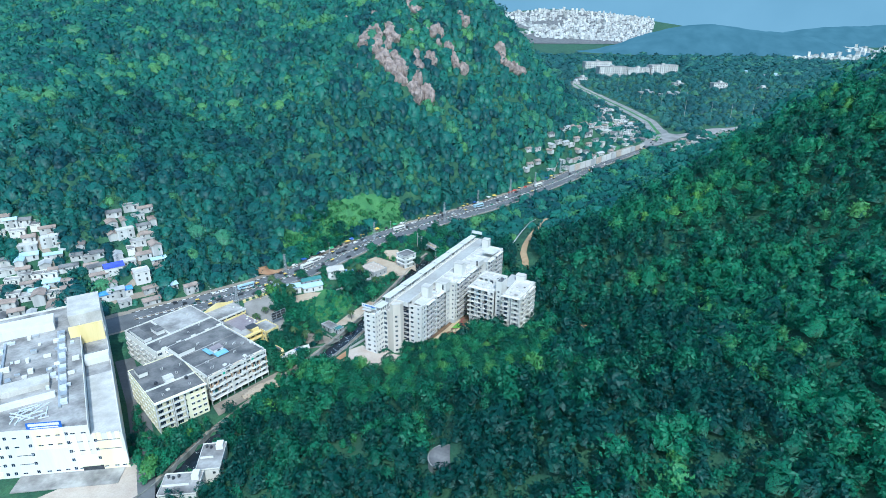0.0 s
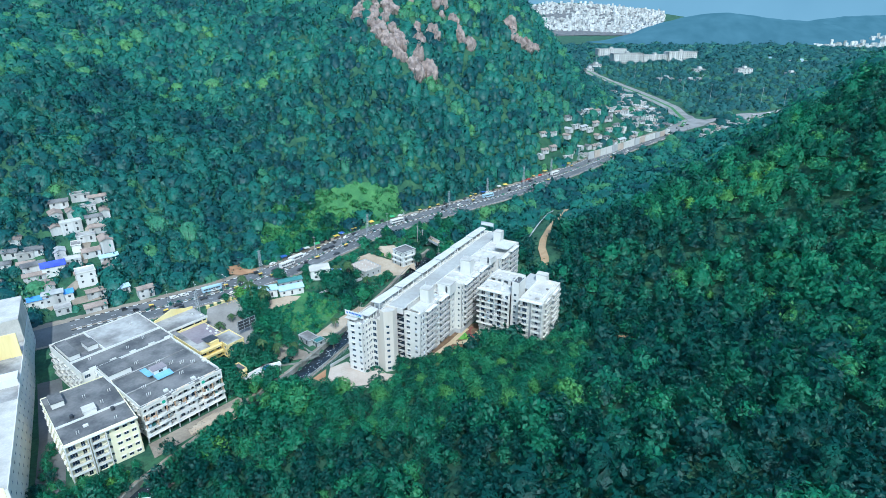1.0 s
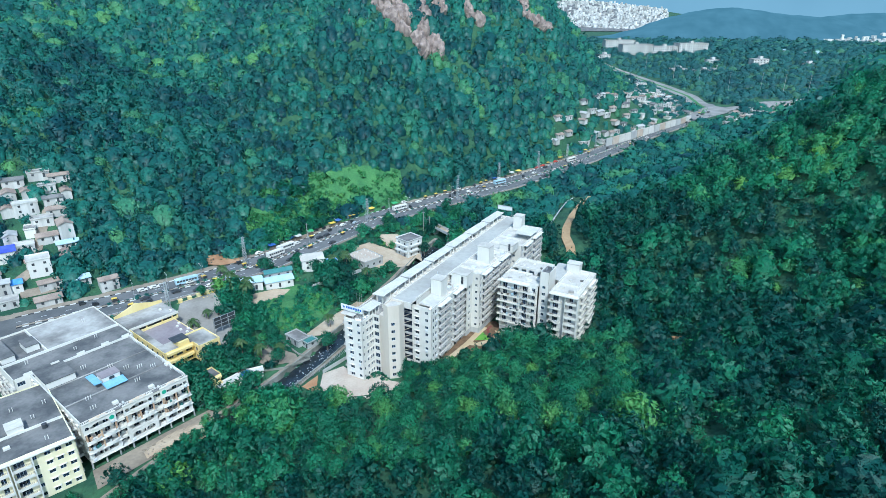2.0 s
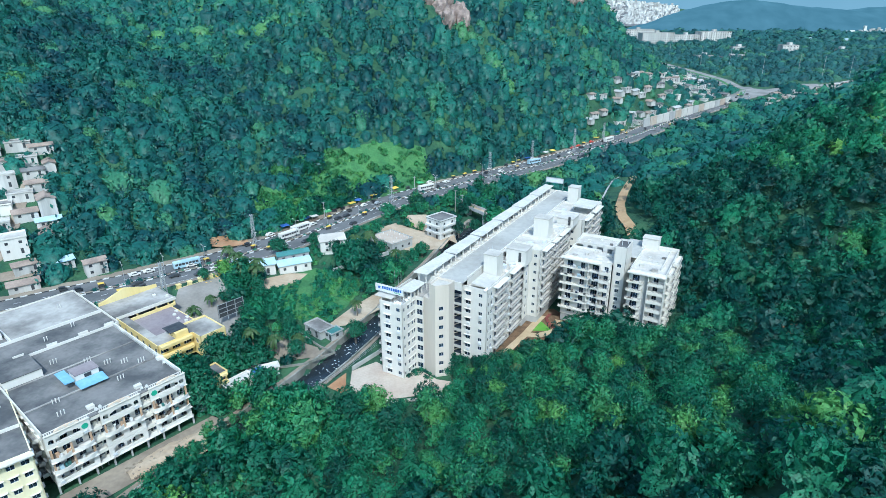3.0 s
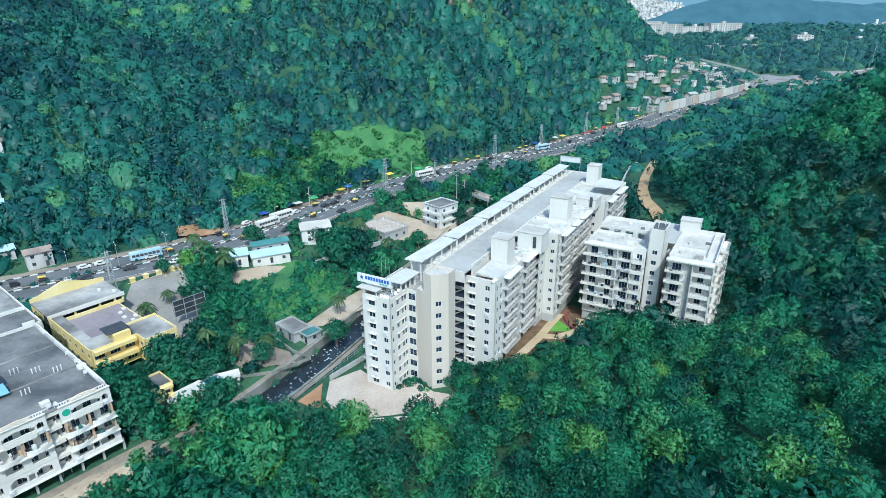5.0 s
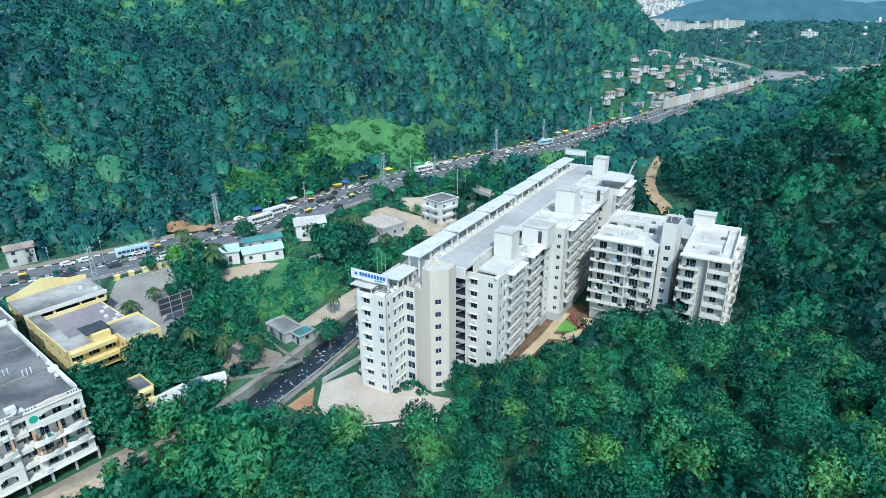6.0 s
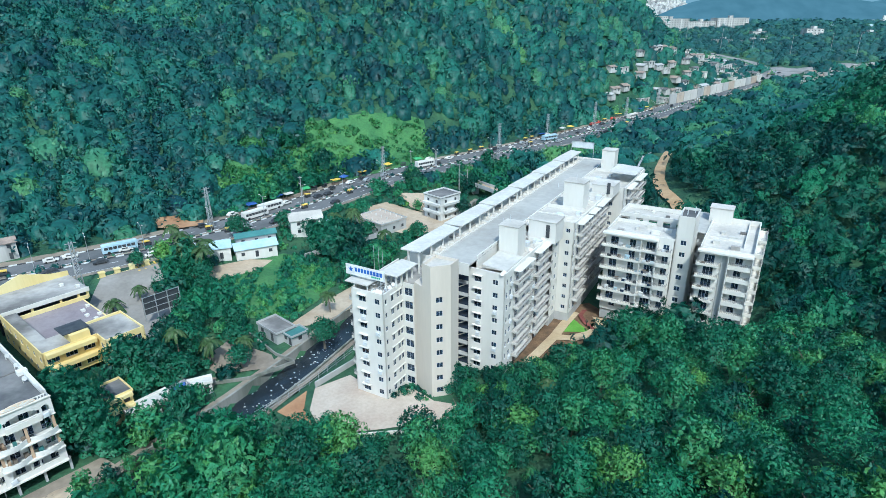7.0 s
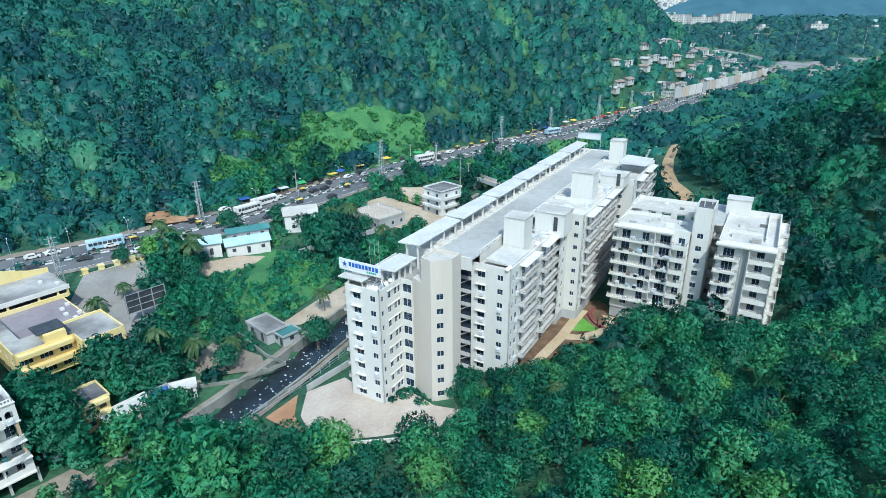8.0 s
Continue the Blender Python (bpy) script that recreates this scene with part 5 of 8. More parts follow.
ribbon("pavement", ROAD[:-2], 2.0, "shoulder", 0.10, "dusty roadside strip", category="pavement", offset=-11.0)


def road_furniture():
    """A planted median of kerbs, striped edge kerbs, lane lines, and lamp posts."""
    pts = []
    for a, b in zip(ROAD[2:-3], ROAD[3:-2]):
        k = max(1, int(math.hypot(b[0] - a[0], b[1] - a[1]) / 2.2))
        pts += [tuple(a[i] + (b[i] - a[i]) * j / k for i in range(3)) for j in range(k)]
    stripes = {"paint": Shape(), "dark": Shape(), "line": Shape(), "soil": Shape()}
    for i, (p, q) in enumerate(zip(pts, pts[1:])):
        d = Vector((q[0] - p[0], q[1] - p[1])).normalized()
        at = lambda s, f, z=0.0: (p[0] + (q[0] - p[0]) * f - d.y * s, p[1] + (q[1] - p[1]) * f + d.x * s, p[2] + (q[2] - p[2]) * f + z)
        for side in (-0.9, 0.9, 10.1):
            stripes["paint" if i % 2 else "dark"].beam(at(side, 0, 0.2), at(side, 1, 0.2), 0.28, 0.4)
        stripes["soil"].beam(at(0, 0, 0.18), at(0, 1, 0.18), 1.5, 0.3)
        if i % 4 == 0:
            for side in (-5.2, 5.2):
                stripes["line"].beam(at(side, 0, 0.075), at(side, 1, 0.075), 0.18, 0.02)
        stripes["line"].beam(at(-9.4, 0, 0.075), at(-9.4, 1, 0.075), 0.15, 0.02)
    solid("median", stripes["soil"], "shoulder", HERE, "narrow earth median between the carriageways", "median", "", "structure")
    solid("kerb", stripes["paint"], "paint", HERE, "white kerb stones of a striped road kerb", "kerb", "", "structure")
    solid("kerb", stripes["dark"], "dark", HERE, "black kerb stones of a striped road kerb", "kerb", "", "structure")
    solid("road_marking", stripes["line"], "paint", HERE, "white lane lines on the asphalt", "road marking", "", "structure")
    sh = Shape()
    for i in range(7):
        sh.beam((-127.5 + 1.1 * i, 333.5 + 1.4 * i - 3, 4.08), (-124.5 + 1.1 * i, 330.5 + 1.4 * i - 3, 4.08), 0.5, 0.02)
    solid("road_marking", sh, "orange", HERE, "yellow hatched road marking", "road marking", "", "structure")


road_furniture()
ribbon("water", [(*p, -2.2) for p in CANAL], 9.6, "water", 0.0, "dark canal water with floating litter", category="water")
for sgn in (-1, 1):
    ln = []
    for i, p in enumerate(CANAL):
        q0, q1 = CANAL[max(i - 1, 0)], CANAL[min(i + 1, len(CANAL) - 1)]
        d = Vector((q1[0] - q0[0], q1[1] - q0[1])).normalized()
        ln.append((p[0] - d.y * 4.9 * sgn, p[1] + d.x * 4.9 * sgn))
    sh = Shape()
    for a, b in zip(ln, ln[1:]):
        sh.beam((*a, -1.3), (*b, -1.3), 0.5, 3.4)
    solid("canal_wall", sh, "mossy", HERE, "stained concrete canal wall", "canal wall", "", "structure")
    ribbon("bank", [(*p, 0.16) for p in CANAL], 1.2, "shoulder" if sgn > 0 else "shoulder", 0.0, "bare canal bank", category="bank", offset=sgn * 6.0)


def litter():
    sh = Shape()
    r = random.Random(3)
    for _ in range(420):
        i = r.uniform(0, len(CANAL) - 1.001)
        a, b = CANAL[int(i)], CANAL[int(i) + 1]
        f = i % 1
        s, w = r.gauss(0, 2.2), r.uniform(0.06, 0.24)
        s = max(-4.3, min(4.3, s))
        d = Vector((b[0] - a[0], b[1] - a[1])).normalized()
        x, y = a[0] + (b[0] - a[0]) * f - d.y * s, a[1] + (b[1] - a[1]) * f + d.x * s
        sh.prism([(x - w, y - w * 0.4), (x + w * 0.7, y - w * 0.6), (x + w, y + w * 0.3), (x - w * 0.5, y + w * 0.6)], -2.22, -2.22 + r.uniform(0.05, 0.15))
    solid("litter", sh, "paint", HERE, "pale litter floating on the canal", "litter", "", "stuff")


litter()
# courtyard in front of the long building, and the garden paths
patch("courtyard", [(-57.0, 277.5), (-56.0, 270), (-53, 265.5), (-47, 263.6), (-40, 265.2), (-33, 267.4), (-25.5, 269.5), (-25.0, 273.6), (-31, 274.8), (-36, 279), (-40.5, 278), (-46.8, 280.0), (-50.5, 283)], "paving", 0.10, "pale tan paved forecourt", 0.0, category="courtyard")
patch("planting_bed", [(-58.5, 276.5), (-57.2, 270), (-54, 265.5), (-58, 266.5), (-62.5, 269)], "redearth", 0.09, "red earth planting bed", 0.0, category="planting bed")
ribbon("garden_path", [(-11, 290), (-8.5, 294), (-3.5, 302.5), (0.2, 310), (3.5, 316)], 2.4, "path", 0.4, "tan garden path", None, category="path")
ribbon("garden_path", [(-3.5, 302.5), (1, 302.0), (6, 304.5), (9.5, 309), (9.0, 313)], 3.0, "path", 0.42, "tan garden path", None, category="path")
patch("garden", [(-16, 288), (-8, 292), (3, 300), (10, 304), (13, 314), (8, 322), (-2, 318), (-14, 296)], "bed", 0.05, "brown planted garden strip", 0.25, category="garden")
patch("lawn", [(-0.8, 305.2), (5.8, 305.4), (2.6, 312.0)], "lawn", 0.22, "small triangle of bright lawn", 0.3, category="lawn")
ribbon("hedge_bed", [(6.8, 306.5), (5.2, 310), (4.6, 314), (6.2, 317)], 1.2, "flower", 0.6, "low red-leaved hedge", None, category="hedge")
# yards on the road side
patch("yard", [(-128, 306), (-111, 292), (-104, 291), (-97.5, 299), (-101, 307), (-122, 333), (-133, 322)], "yard", 0.16, "worn concrete school yard", 1.5, category="yard")
patch("yard", [(-109, 333), (-97, 343), (-90, 345), (-92, 338), (-103, 328)], "dirt", 0.15, "bare earth yard", 1.0, category="yard")
patch("yard", [(-70, 392), (-62, 402), (-40, 398), (-34, 390), (-37, 378), (-50, 374), (-64, 380)], "dirt", 0.15, "pale earth yard by the road", 2.0, category="yard")
patch("yard", [(-59, 412), (-48, 418), (-33, 400), (-30, 384), (-40, 396), (-52, 402)], "dirt", 0.25, "pale earth lane", 2.4, category="yard")
patch("yard", [(-112, 224), (-90, 254), (-84, 251), (-86, 244), (-98, 229), (-106, 217)], "shoulder", 0.12, "grey unpaved yard", 0.2, category="yard")
ROOMS.append([(-88, 252), (-82, 250), (-84, 242), (-97, 228), (-104, 232)])


FIELD = [(-107, 318), (-104, 332), (-97, 341), (-88, 350), (-72, 349), (-65, 335), (-68, 318), (-72, 309), (-80, 307), (-94, 310)]
patch("field", FIELD, "grass", 0.1, "green overgrown field between the sheds and the canal", category="field")
ROOMS.pop()
ROOMS.append([(-110, 228), (-95, 248), (-83, 252), (-82, 246), (-87, 232), (-93, 224), (-102, 222)])
ROOMS.append([(-94, 260), (-94, 266), (-88, 272), (-81, 279), (-77, 274), (-84, 263)])


def rubble_heap():
    """A long uneven heap of earth and broken stone."""
    r = random.Random(21)
    sh, n, k = Shape(), 64, 21
    for i in range(n):
        t = i / (n - 1)
        cx, cy = -100 + 15 * t, 231 + 17.5 * t
        w = 4.8 * math.sin(math.pi * min(max(t, 0.05), 0.95)) ** 0.5 + 0.7 * noise.noise((t * 9, 3.0, 0.0))
        for j in range(k):
            q = -1 + 2 * j / (k - 1)
            x, y = cx + 0.78 * w * q, cy - 0.62 * w * q
            h = (1 - q * q) * (0.75 + 0.55 * noise.noise((x / 3, y / 3, 1.0)) + 0.25 * noise.noise((x / 0.9, y / 0.9, 5.0)))
            sh.v.append((x, y, 0.2 + h - (0.5 if abs(q) == 1 else 0)))
            if i and j:
                c = i * k + j
                sh.f.append((c - k - 1, c - 1, c, c - k))
    solid("earth_mound", sh, "dirt", HERE, "long pale heap of rubble and earth", "rubble")
    st = Shape()
    for _ in range(130):
        t, s, q = r.random(), r.uniform(-1, 1), r.uniform(0.08, 0.26)
        x, y = -100 + 15 * t + 3.6 * s * 0.78, 231 + 17.5 * t - 3.6 * s * 0.62
        z = 0.3 + (1 - s * s) * 0.6
        st.prism([(x - q, y - q * 0.7), (x + q * 0.8, y - q), (x + q, y + q * 0.6), (x - q * 0.6, y + q)], z - 0.4, z + q * 0.6)
    solid("stones", st, "shoulder", HERE, "scattered broken stones on the rubble heap", "stones", "", "stuff")


rubble_heap()
patch("yard", [(-84, 296), (-71, 290), (-68, 285), (-80, 281), (-87, 286)], "shoulder", 0.15, "walled compound of bare ground", 0.4, category="yard")
patch("yard", [(-91, 270), (-84, 270), (-79, 276), (-80, 280), (-88, 279)], "shoulder", 0.14, "bare ground beside the sheds", 0.4, category="yard")
patch("yard", [(-72, 303), (-64, 305), (-55, 318), (-50, 335), (-56, 336), (-66, 318)], "dirt", 0.15, "bare earth beside the canal", 0.3, category="yard")
patch("yard", [(-130, 190), (-124, 178), (-118, 168), (-150, 120), (-230, 60), (-240, 90), (-180, 140)], "paving", 0.12, "pale forecourt of the hospital", 0.0, category="yard")
ribbon("lane", [(-112, 160), (-128, 192), (-150, 225), (-178, 262), (-196, 287)], 9.0, "asphalt", 0.12, "narrow lane between the buildings", 0.1, category="road")
patch("scree", [(-143, 371), (-137, 377), (-126, 373), (-123, 367), (-131, 362), (-139, 363)], "redearth", 0.8, "orange earth slope above the road", 5.0, category="earth bank")
patch("meadow", [(-138, 402), (-118, 408), (-84, 430), (-57, 461), (-49, 478), (-56, 493), (-84, 483), (-116, 463), (-138, 445)], "grass", 0.2, "bright green open slope above the road", category="meadow")
ROOMS.pop()
patch("clearing", [(71, 290), (78, 291), (80, 297), (73, 299)], "redearth", 0.3, "bare red earth in a small clearing of the wood", category="clearing")
clear_line([(47, 372), (48, 385), (47.5, 400), (50, 416), (57, 440), (66, 465), (74, 486)], 13)
clear_line([(37, 405), (42, 424), (50, 450), (59, 478), (64, 484)], 7.0)
ribbon("hill_track", [(47, 372), (48, 385), (47.5, 400), (50, 416), (57, 440), (66, 465), (74, 486)], 4.5, "track", 0.9, "orange dirt track up the slope", category="track", step=3)
ribbon("track_wall", [(37, 405), (42, 424), (50, 450), (59, 478), (64, 484)], 1.0, "concrete", 2.2, "low concrete wall beside the track", category="wall", step=3)
ribbon("service_road", [(20, 279), (31, 300), (40, 318), (47, 334), (50, 352)], 4.0, "asphalt", 0.4, "narrow dark service road beside the block", category="road", step=3)


# ---- small buildings of the valley ----
def footprint(x, y, w, d, turn, grow=1.5):
    m = pose(x, y, 0, 0, 0, turn)
    ROOMS.append([tuple((m @ Vector((a * (w / 2 + grow), b * (d / 2 + grow), 0)))[:2]) for a, b in ((-1, -1), (1, -1), (1, 1), (-1, 1))])


def small_house(x, y, turn, w, d, h, mat, roof, label, pitched=False, z=None, name="house", group="", floors=1):
    """A low house: walls with a door and windows, and a flat or pitched roof with its eaves. The front faces local -y."""
    zz = land_at(x, y) if z is None else z
    ob = thing(name, pose(x, y, zz, 0, 0, turn), label, "house", group)
    a, b = w / 2, d / 2
    st = h / floors
    part("wall", Shape().box(-a, a, -b, b, -2.0, h), mat, ob)
    for k in range(floors):
        n = 2 if group == "village houses" else max(2, int(w / 4))
        for i in range(n):
            s = -a + w * (i + 0.5) / n
            if k == 0 and i == n // 2:
                part("door", Shape().box(s - 0.5, s + 0.5, -b - 0.05, -b + 0.02, 0.0, 2.1), "dark", ob)
            else:
                part("window", Shape().box(s - 0.55, s + 0.55, -b - 0.05, -b + 0.02, st * k + 1.0, st * k + 2.1), "dark", ob)
        m = 0 if group == "village houses" and k == 0 else max(1, int(d / 4))
        for i in range(m):
            s = -b + d * (i + 0.5) / m
            part("window", Shape().box(a - 0.02, a + 0.05, s - 0.5, s + 0.5, st * k + 1.0, st * k + 2.1), "dark", ob)
    if pitched:
        sh, e = Shape(), 0.5
        rise = min(1.6, d * 0.2)
        sh.v = [(-a - e, -b - e, h - 0.15), (a + e, -b - e, h - 0.15), (a + e, 0, h + rise), (-a - e, 0, h + rise), (-a - e, b + e, h - 0.15), (a + e, b + e, h - 0.15)]
        sh.v += [(p[0], p[1], p[2] + 0.14) for p in sh.v[:6]]
        sh.f = [(6, 7, 8, 9), (9, 8, 11, 10), (0, 3, 2, 1), (3, 4, 5, 2), (0, 1, 7, 6), (4, 10, 11, 5), (0, 6, 9, 3), (3, 9, 10, 4), (1, 2, 8, 7), (2, 5, 11, 8)]
        part("roof", sh, roof, ob)
        gb = Shape()
        for sx in (-a, a - 0.2):
            n = len(gb.v)
            gb.v += [(sx, -b, h), (sx + 0.2, -b, h), (sx, b, h), (sx + 0.2, b, h), (sx, 0, h + rise - 0.05), (sx + 0.2, 0, h + rise - 0.05)]
            gb.f += [(n, n + 2, n + 4), (n + 1, n + 5, n + 3), (n, n + 4, n + 5, n + 1), (n + 2, n + 3, n + 5, n + 4)]
        part("gable", gb, mat, ob)
    else:
        part("roof", Shape().box(-a - 0.25, a + 0.25, -b - 0.25, b + 0.25, h, h + 0.18), roof, ob)
        sh = Shape()
        for x0, x1, y0, y1 in ((-a - 0.25, a + 0.25, -b - 0.25, -b - 0.1), (-a - 0.25, a + 0.25, b + 0.1, b + 0.25), (-a - 0.25, -a - 0.1, -b - 0.1, b + 0.1), (a + 0.1, a + 0.25, -b - 0.1, b + 0.1)):
            sh.box(x0, x1, y0, y1, h + 0.18, h + 0.7)
        part("parapet", sh, mat, ob)
    footprint(x, y, w, d, turn, 0.5 if group in ("village houses", "hillside houses") else 1.5)
    return ob


def valley_houses():
    small_house(-108.5, 341.5, 27, 11.5, 7.0, 3.6, "white", "bluesheet", "white shed with a pale blue sheet roof", True, None, "shed", "blue-roofed sheds")
    small_house(-96.5, 347.5, 31, 13.0, 6.5, 3.2, "white", "bluesheet", "white shed with a pale blue sheet roof", True, None, "shed", "blue-roofed sheds")
    small_house(-99.0, 354.5, 31, 13.0, 4.5, 3.0, "concrete", "greensheet", "lean-to shed with a dark green sheet roof", True, None, "shed")
    small_house(-117.5, 342.5, 27, 5.0, 4.5, 3.0, "concrete", "bluesheet", "small shed with a pale blue roof", False, None, "shed")
    small_house(-85.5, 367.5, 25, 11.0, 9.0, 5.6, "white", "roofwhite", "white two-storey house with a white roof", True, None, "house", "", 2)
    ob = small_house(-38.5, 396.0, -42, 9.5, 10.5, 9.3, "whitestain", "roofdark", "stained white three-storey house with dark flat roof", False, None, "house", "", 3)
    for k in (1, 2):
        part("balcony", Shape().box(-4.4, 4.6, -6.5, -5.3, 3.1 * k - 0.1, 3.1 * k + 0.8), "whitestain", ob)
        part("balcony", Shape().box(4.8, 5.8, -4.0, 4.0, 3.1 * k - 0.1, 3.1 * k + 0.8), "whitestain", ob)
    ob = small_house(-60.5, 381.0, -41, 15.0, 12.0, 3.6, "concrete", "paving", "low grey house with bare column stubs on its pinkish pale roof", False, None, "house")
    for i in range(5):
        for k in range(3):
            part("column_stub", Shape().box(-6.4 + 3.2 * i, -6.1 + 3.2 * i, -4.6 + 4.5 * k, -4.3 + 4.5 * k, 3.78, 4.6), "white", ob)
    small_house(-76.0, 371.5, 30, 5.0, 4.0, 3.2, "bluesheet", "blue", "small hut with a bright blue roof", False, None, "hut")
    small_house(-73.0, 299.5, -38, 8.5, 5.2, 2.4, "concrete", "roofbrown", "low hut with a brown sheet roof", False, 0.3, "hut")
    small_house(-67.2, 297.0, -38, 3.6, 4.6, 2.2, "concrete", "greensheet", "small green-roofed shack beside the canal", False, 0.2, "hut")
    ob = small_house(-94.3, 266.2, 54, 4.6, 6.0, 5.6, "yellow", "roofdark", "narrow yellow two-storey house with a stained roof", False, 0.2, "house", "", 2)
    part("balcony", Shape().box(-2.2, 2.2, -4.0, -3.05, 2.6, 3.4), "yellow", ob)
    part("balcony", Shape().box(-2.2, 2.2, -4.0, -3.05, 5.2, 5.9), "yellow", ob)
    small_house(-87.8, 266.6, 56, 8.5, 3.2, 2.6, "white", "sheet", "long low shed with a white sheet roof", False, 0.2, "shed")
    small_house(-83.6, 271.6, 56, 3.6, 3.6, 2.5, "concrete", "tarpblue", "low shed under a blue tarpaulin", False, 0.2, "shed")
    small_house(-81.0, 274.6, 30, 4.6, 2.4, 2.3, "white", "sheet", "small white sheet shelter", False, 0.2, "shed")
    # the two flat-roofed houses beyond the canal
    for x, y, w, d, t in ((-99.5, 168.0, 14.0, 11.0, 10), (-94.0, 183.5, 9.0, 15.0, 12)):
        ob = small_house(x, y, t, w, d, 6.5, "cream", "roofbrown", "cream two-storey house with water tanks on its roof", False, 0.3, "house", "houses by the canal", 2)
        for i in range(3):
            water_tank(ob, -w / 2 + 1.5 + 1.9 * i, d / 2 - 1.6 - 0.8 * (i % 2), 6.7, 0.55, 1.0)
        part("stair_head", Shape().box(w / 2 - 3.4, w / 2 - 0.6, d / 2 - 4.0, d / 2 - 0.6, 6.68, 8.9), "white", ob)
        part("roof_wall", Shape().box(-w / 2 + 0.3, w / 2 - 3.6, -1.0, -0.8, 6.68, 7.6), "white", ob)


def walls_and_frames():
    def run(name, pts, h, mat, label, thick=0.25, z=0.0):
        sh = Shape()
        for a, b in zip(pts, pts[1:]):
            sh.beam((*a, z + h / 2), (*b, z + h / 2), thick, h)
        return solid(name, sh, mat, HERE, label, "wall", "", "structure")

    run("compound_wall", [(-80, 299), (-70.0, 290.0), (-64.5, 287.0), (-72.0, 280.0), (-84, 276)], 0.8, "mossy", "low mossy compound wall", z=0.1)
    run("compound_wall", [(-130, 329.5), (-122, 335), (-100.5, 306.5), (-97, 299), (-98.5, 294)], 1.6, "concrete", "grey yard wall", z=1.0)
    run("compound_wall", [(-134, 321.5), (-122, 335.0)], 2.4, "yellow", "yellow wall with gate piers along the road", z=1.6)
    run("compound_wall", [(-57, 277.8), (-50.6, 287.5), (-44, 301)], 1.5, "concrete", "grey wall between forecourt and canal", z=0.1)
    run("compound_wall", [(-46, 262.3), (-36, 264.2), (-25, 267.3)], 0.9, "cream", "low cream wall along the forecourt", z=0.1)
    run("compound_wall", [(-80, 347), (-76, 352), (-60, 368)], 1.8, "concrete", "grey boundary wall", z=0.8)
    # railing on the canal side
    fence = thing("fence", pose(0, 0, 0), "thin steel fence on the canal edge", "fence")
    line = [(-66.0, 266.5), (-58.5, 278.5), (-52.0, 292.0)]
    for a, b in zip(line, line[1:]):
        n = int(math.dist(a, b) / 2.5)
        for i in range(n):
            x, y = a[0] + (b[0] - a[0]) * i / n, a[1] + (b[1] - a[1]) * i / n
            part("post", Shape().box(x - 0.06, x + 0.06, y - 0.06, y + 0.06, 0.2, 2.0), "steel", fence)
        for z in (0.7, 1.3, 1.9):
            part("rail", Shape().beam((*a, z), (*b, z), 0.06), "steel", fence)
    # unfinished hoarding of dark panels on a steel frame
    h = thing("hoarding", pose(-108.6, 302.0, 1.5, 0, 0, 52), "dark hoarding panel on a pale steel frame", "hoarding")
    part("panel", Shape().box(0.0, 9.6, 0.0, 0.15, 1.4, 6.4), "dark", h)
    for i in range(4):
        part("upright", Shape().box(3.15 * i, 3.15 * i + 0.18, -0.25, -0.02, 0, 6.6), "steel", h)
    for i in range(4):
        part("crossbar", Shape().box(0, 9.65, -0.2, -0.04, 1.4 + 1.65 * i, 1.52 + 1.65 * i), "steel", h)
    # yellow gate piers
    for i in range(5):
        x, y = -133 + 2.7 * i, 322.4 + 3.2 * i
        solid("gate_pier", Shape().box(-0.7, 0.7, -0.7, 0.7, 0, 3.3).box(-0.85, 0.85, -0.85, 0.85, 3.3, 3.6), "yellow", pose(x, y, 2.0, 0, 0, 50), "yellow masonry gate pier", "gate pier", "gate piers")
    # bridge over the canal
    b = thing("footbridge", pose(-36.5, 440, 5.2, 0, 0, -51), "brown footbridge with plain parapets from the road to the building", "bridge")
    part("deck", Shape().box(0, 52, -2.0, 2.0, -0.5, 0), "dirt", b)
    for s in (-2.2, 1.95):
        part("parapet", Shape().box(0, 52, s, s + 0.25, -0.6, 1.0), "concrete", b)
    for x in (16, 30, 44):
        part("pier", Shape().box(x, x + 1.2, -1.6, 1.6, -9, -0.5), "concrete", b)
    # round reservoir on the near slope
    r = thing("reservoir", pose(3.3, 163.8, land_at(3.3, 163.8) - 0.2), "round grey concrete water reservoir among the trees", "reservoir")
    part("wall", Shape().tube((0, 0, -3), (0, 0, 0.5), 6.6, 6.6, 40), "mossy", r)
    part("rim", Shape().tube((0, 0, 0.5), (0, 0, 0.7), 6.75, 6.75, 40), "mossy", r)
    part("roof", Shape().tube((0, 0, 0.7), (0, 0, 0.8), 6.3, 6.1, 40), "roofdark", r)
    ROOMS.append([(3.3 + 8.2 * math.cos(a), 162.6 + 8.2 * math.sin(a)) for a in [k * 0.628 for k in range(10)]])
    # retaining wall beside the road, with its earth-coloured panels
    w = thing("retaining_wall", pose(0, 0, 0), "tall pale retaining wall of concrete panels beside the road", "retaining wall")
    for i in range(15):
        f0, f1 = i / 15, (i + 1) / 15
        a, c = (112 + 104 * f0, 628 + 96 * f0), (112 + 104 * f1 - 0.4, 628 + 96 * f1 - 0.35)
        z = 11.5 + 7 * f0
        part("panel", Shape().beam((*a, z + 3.6), (*c, z + 4.0), 0.8, 8.0 - 2.5 * f0), ("concrete", "paving", "roofpale", "greige")[i * 5 % 4], w)


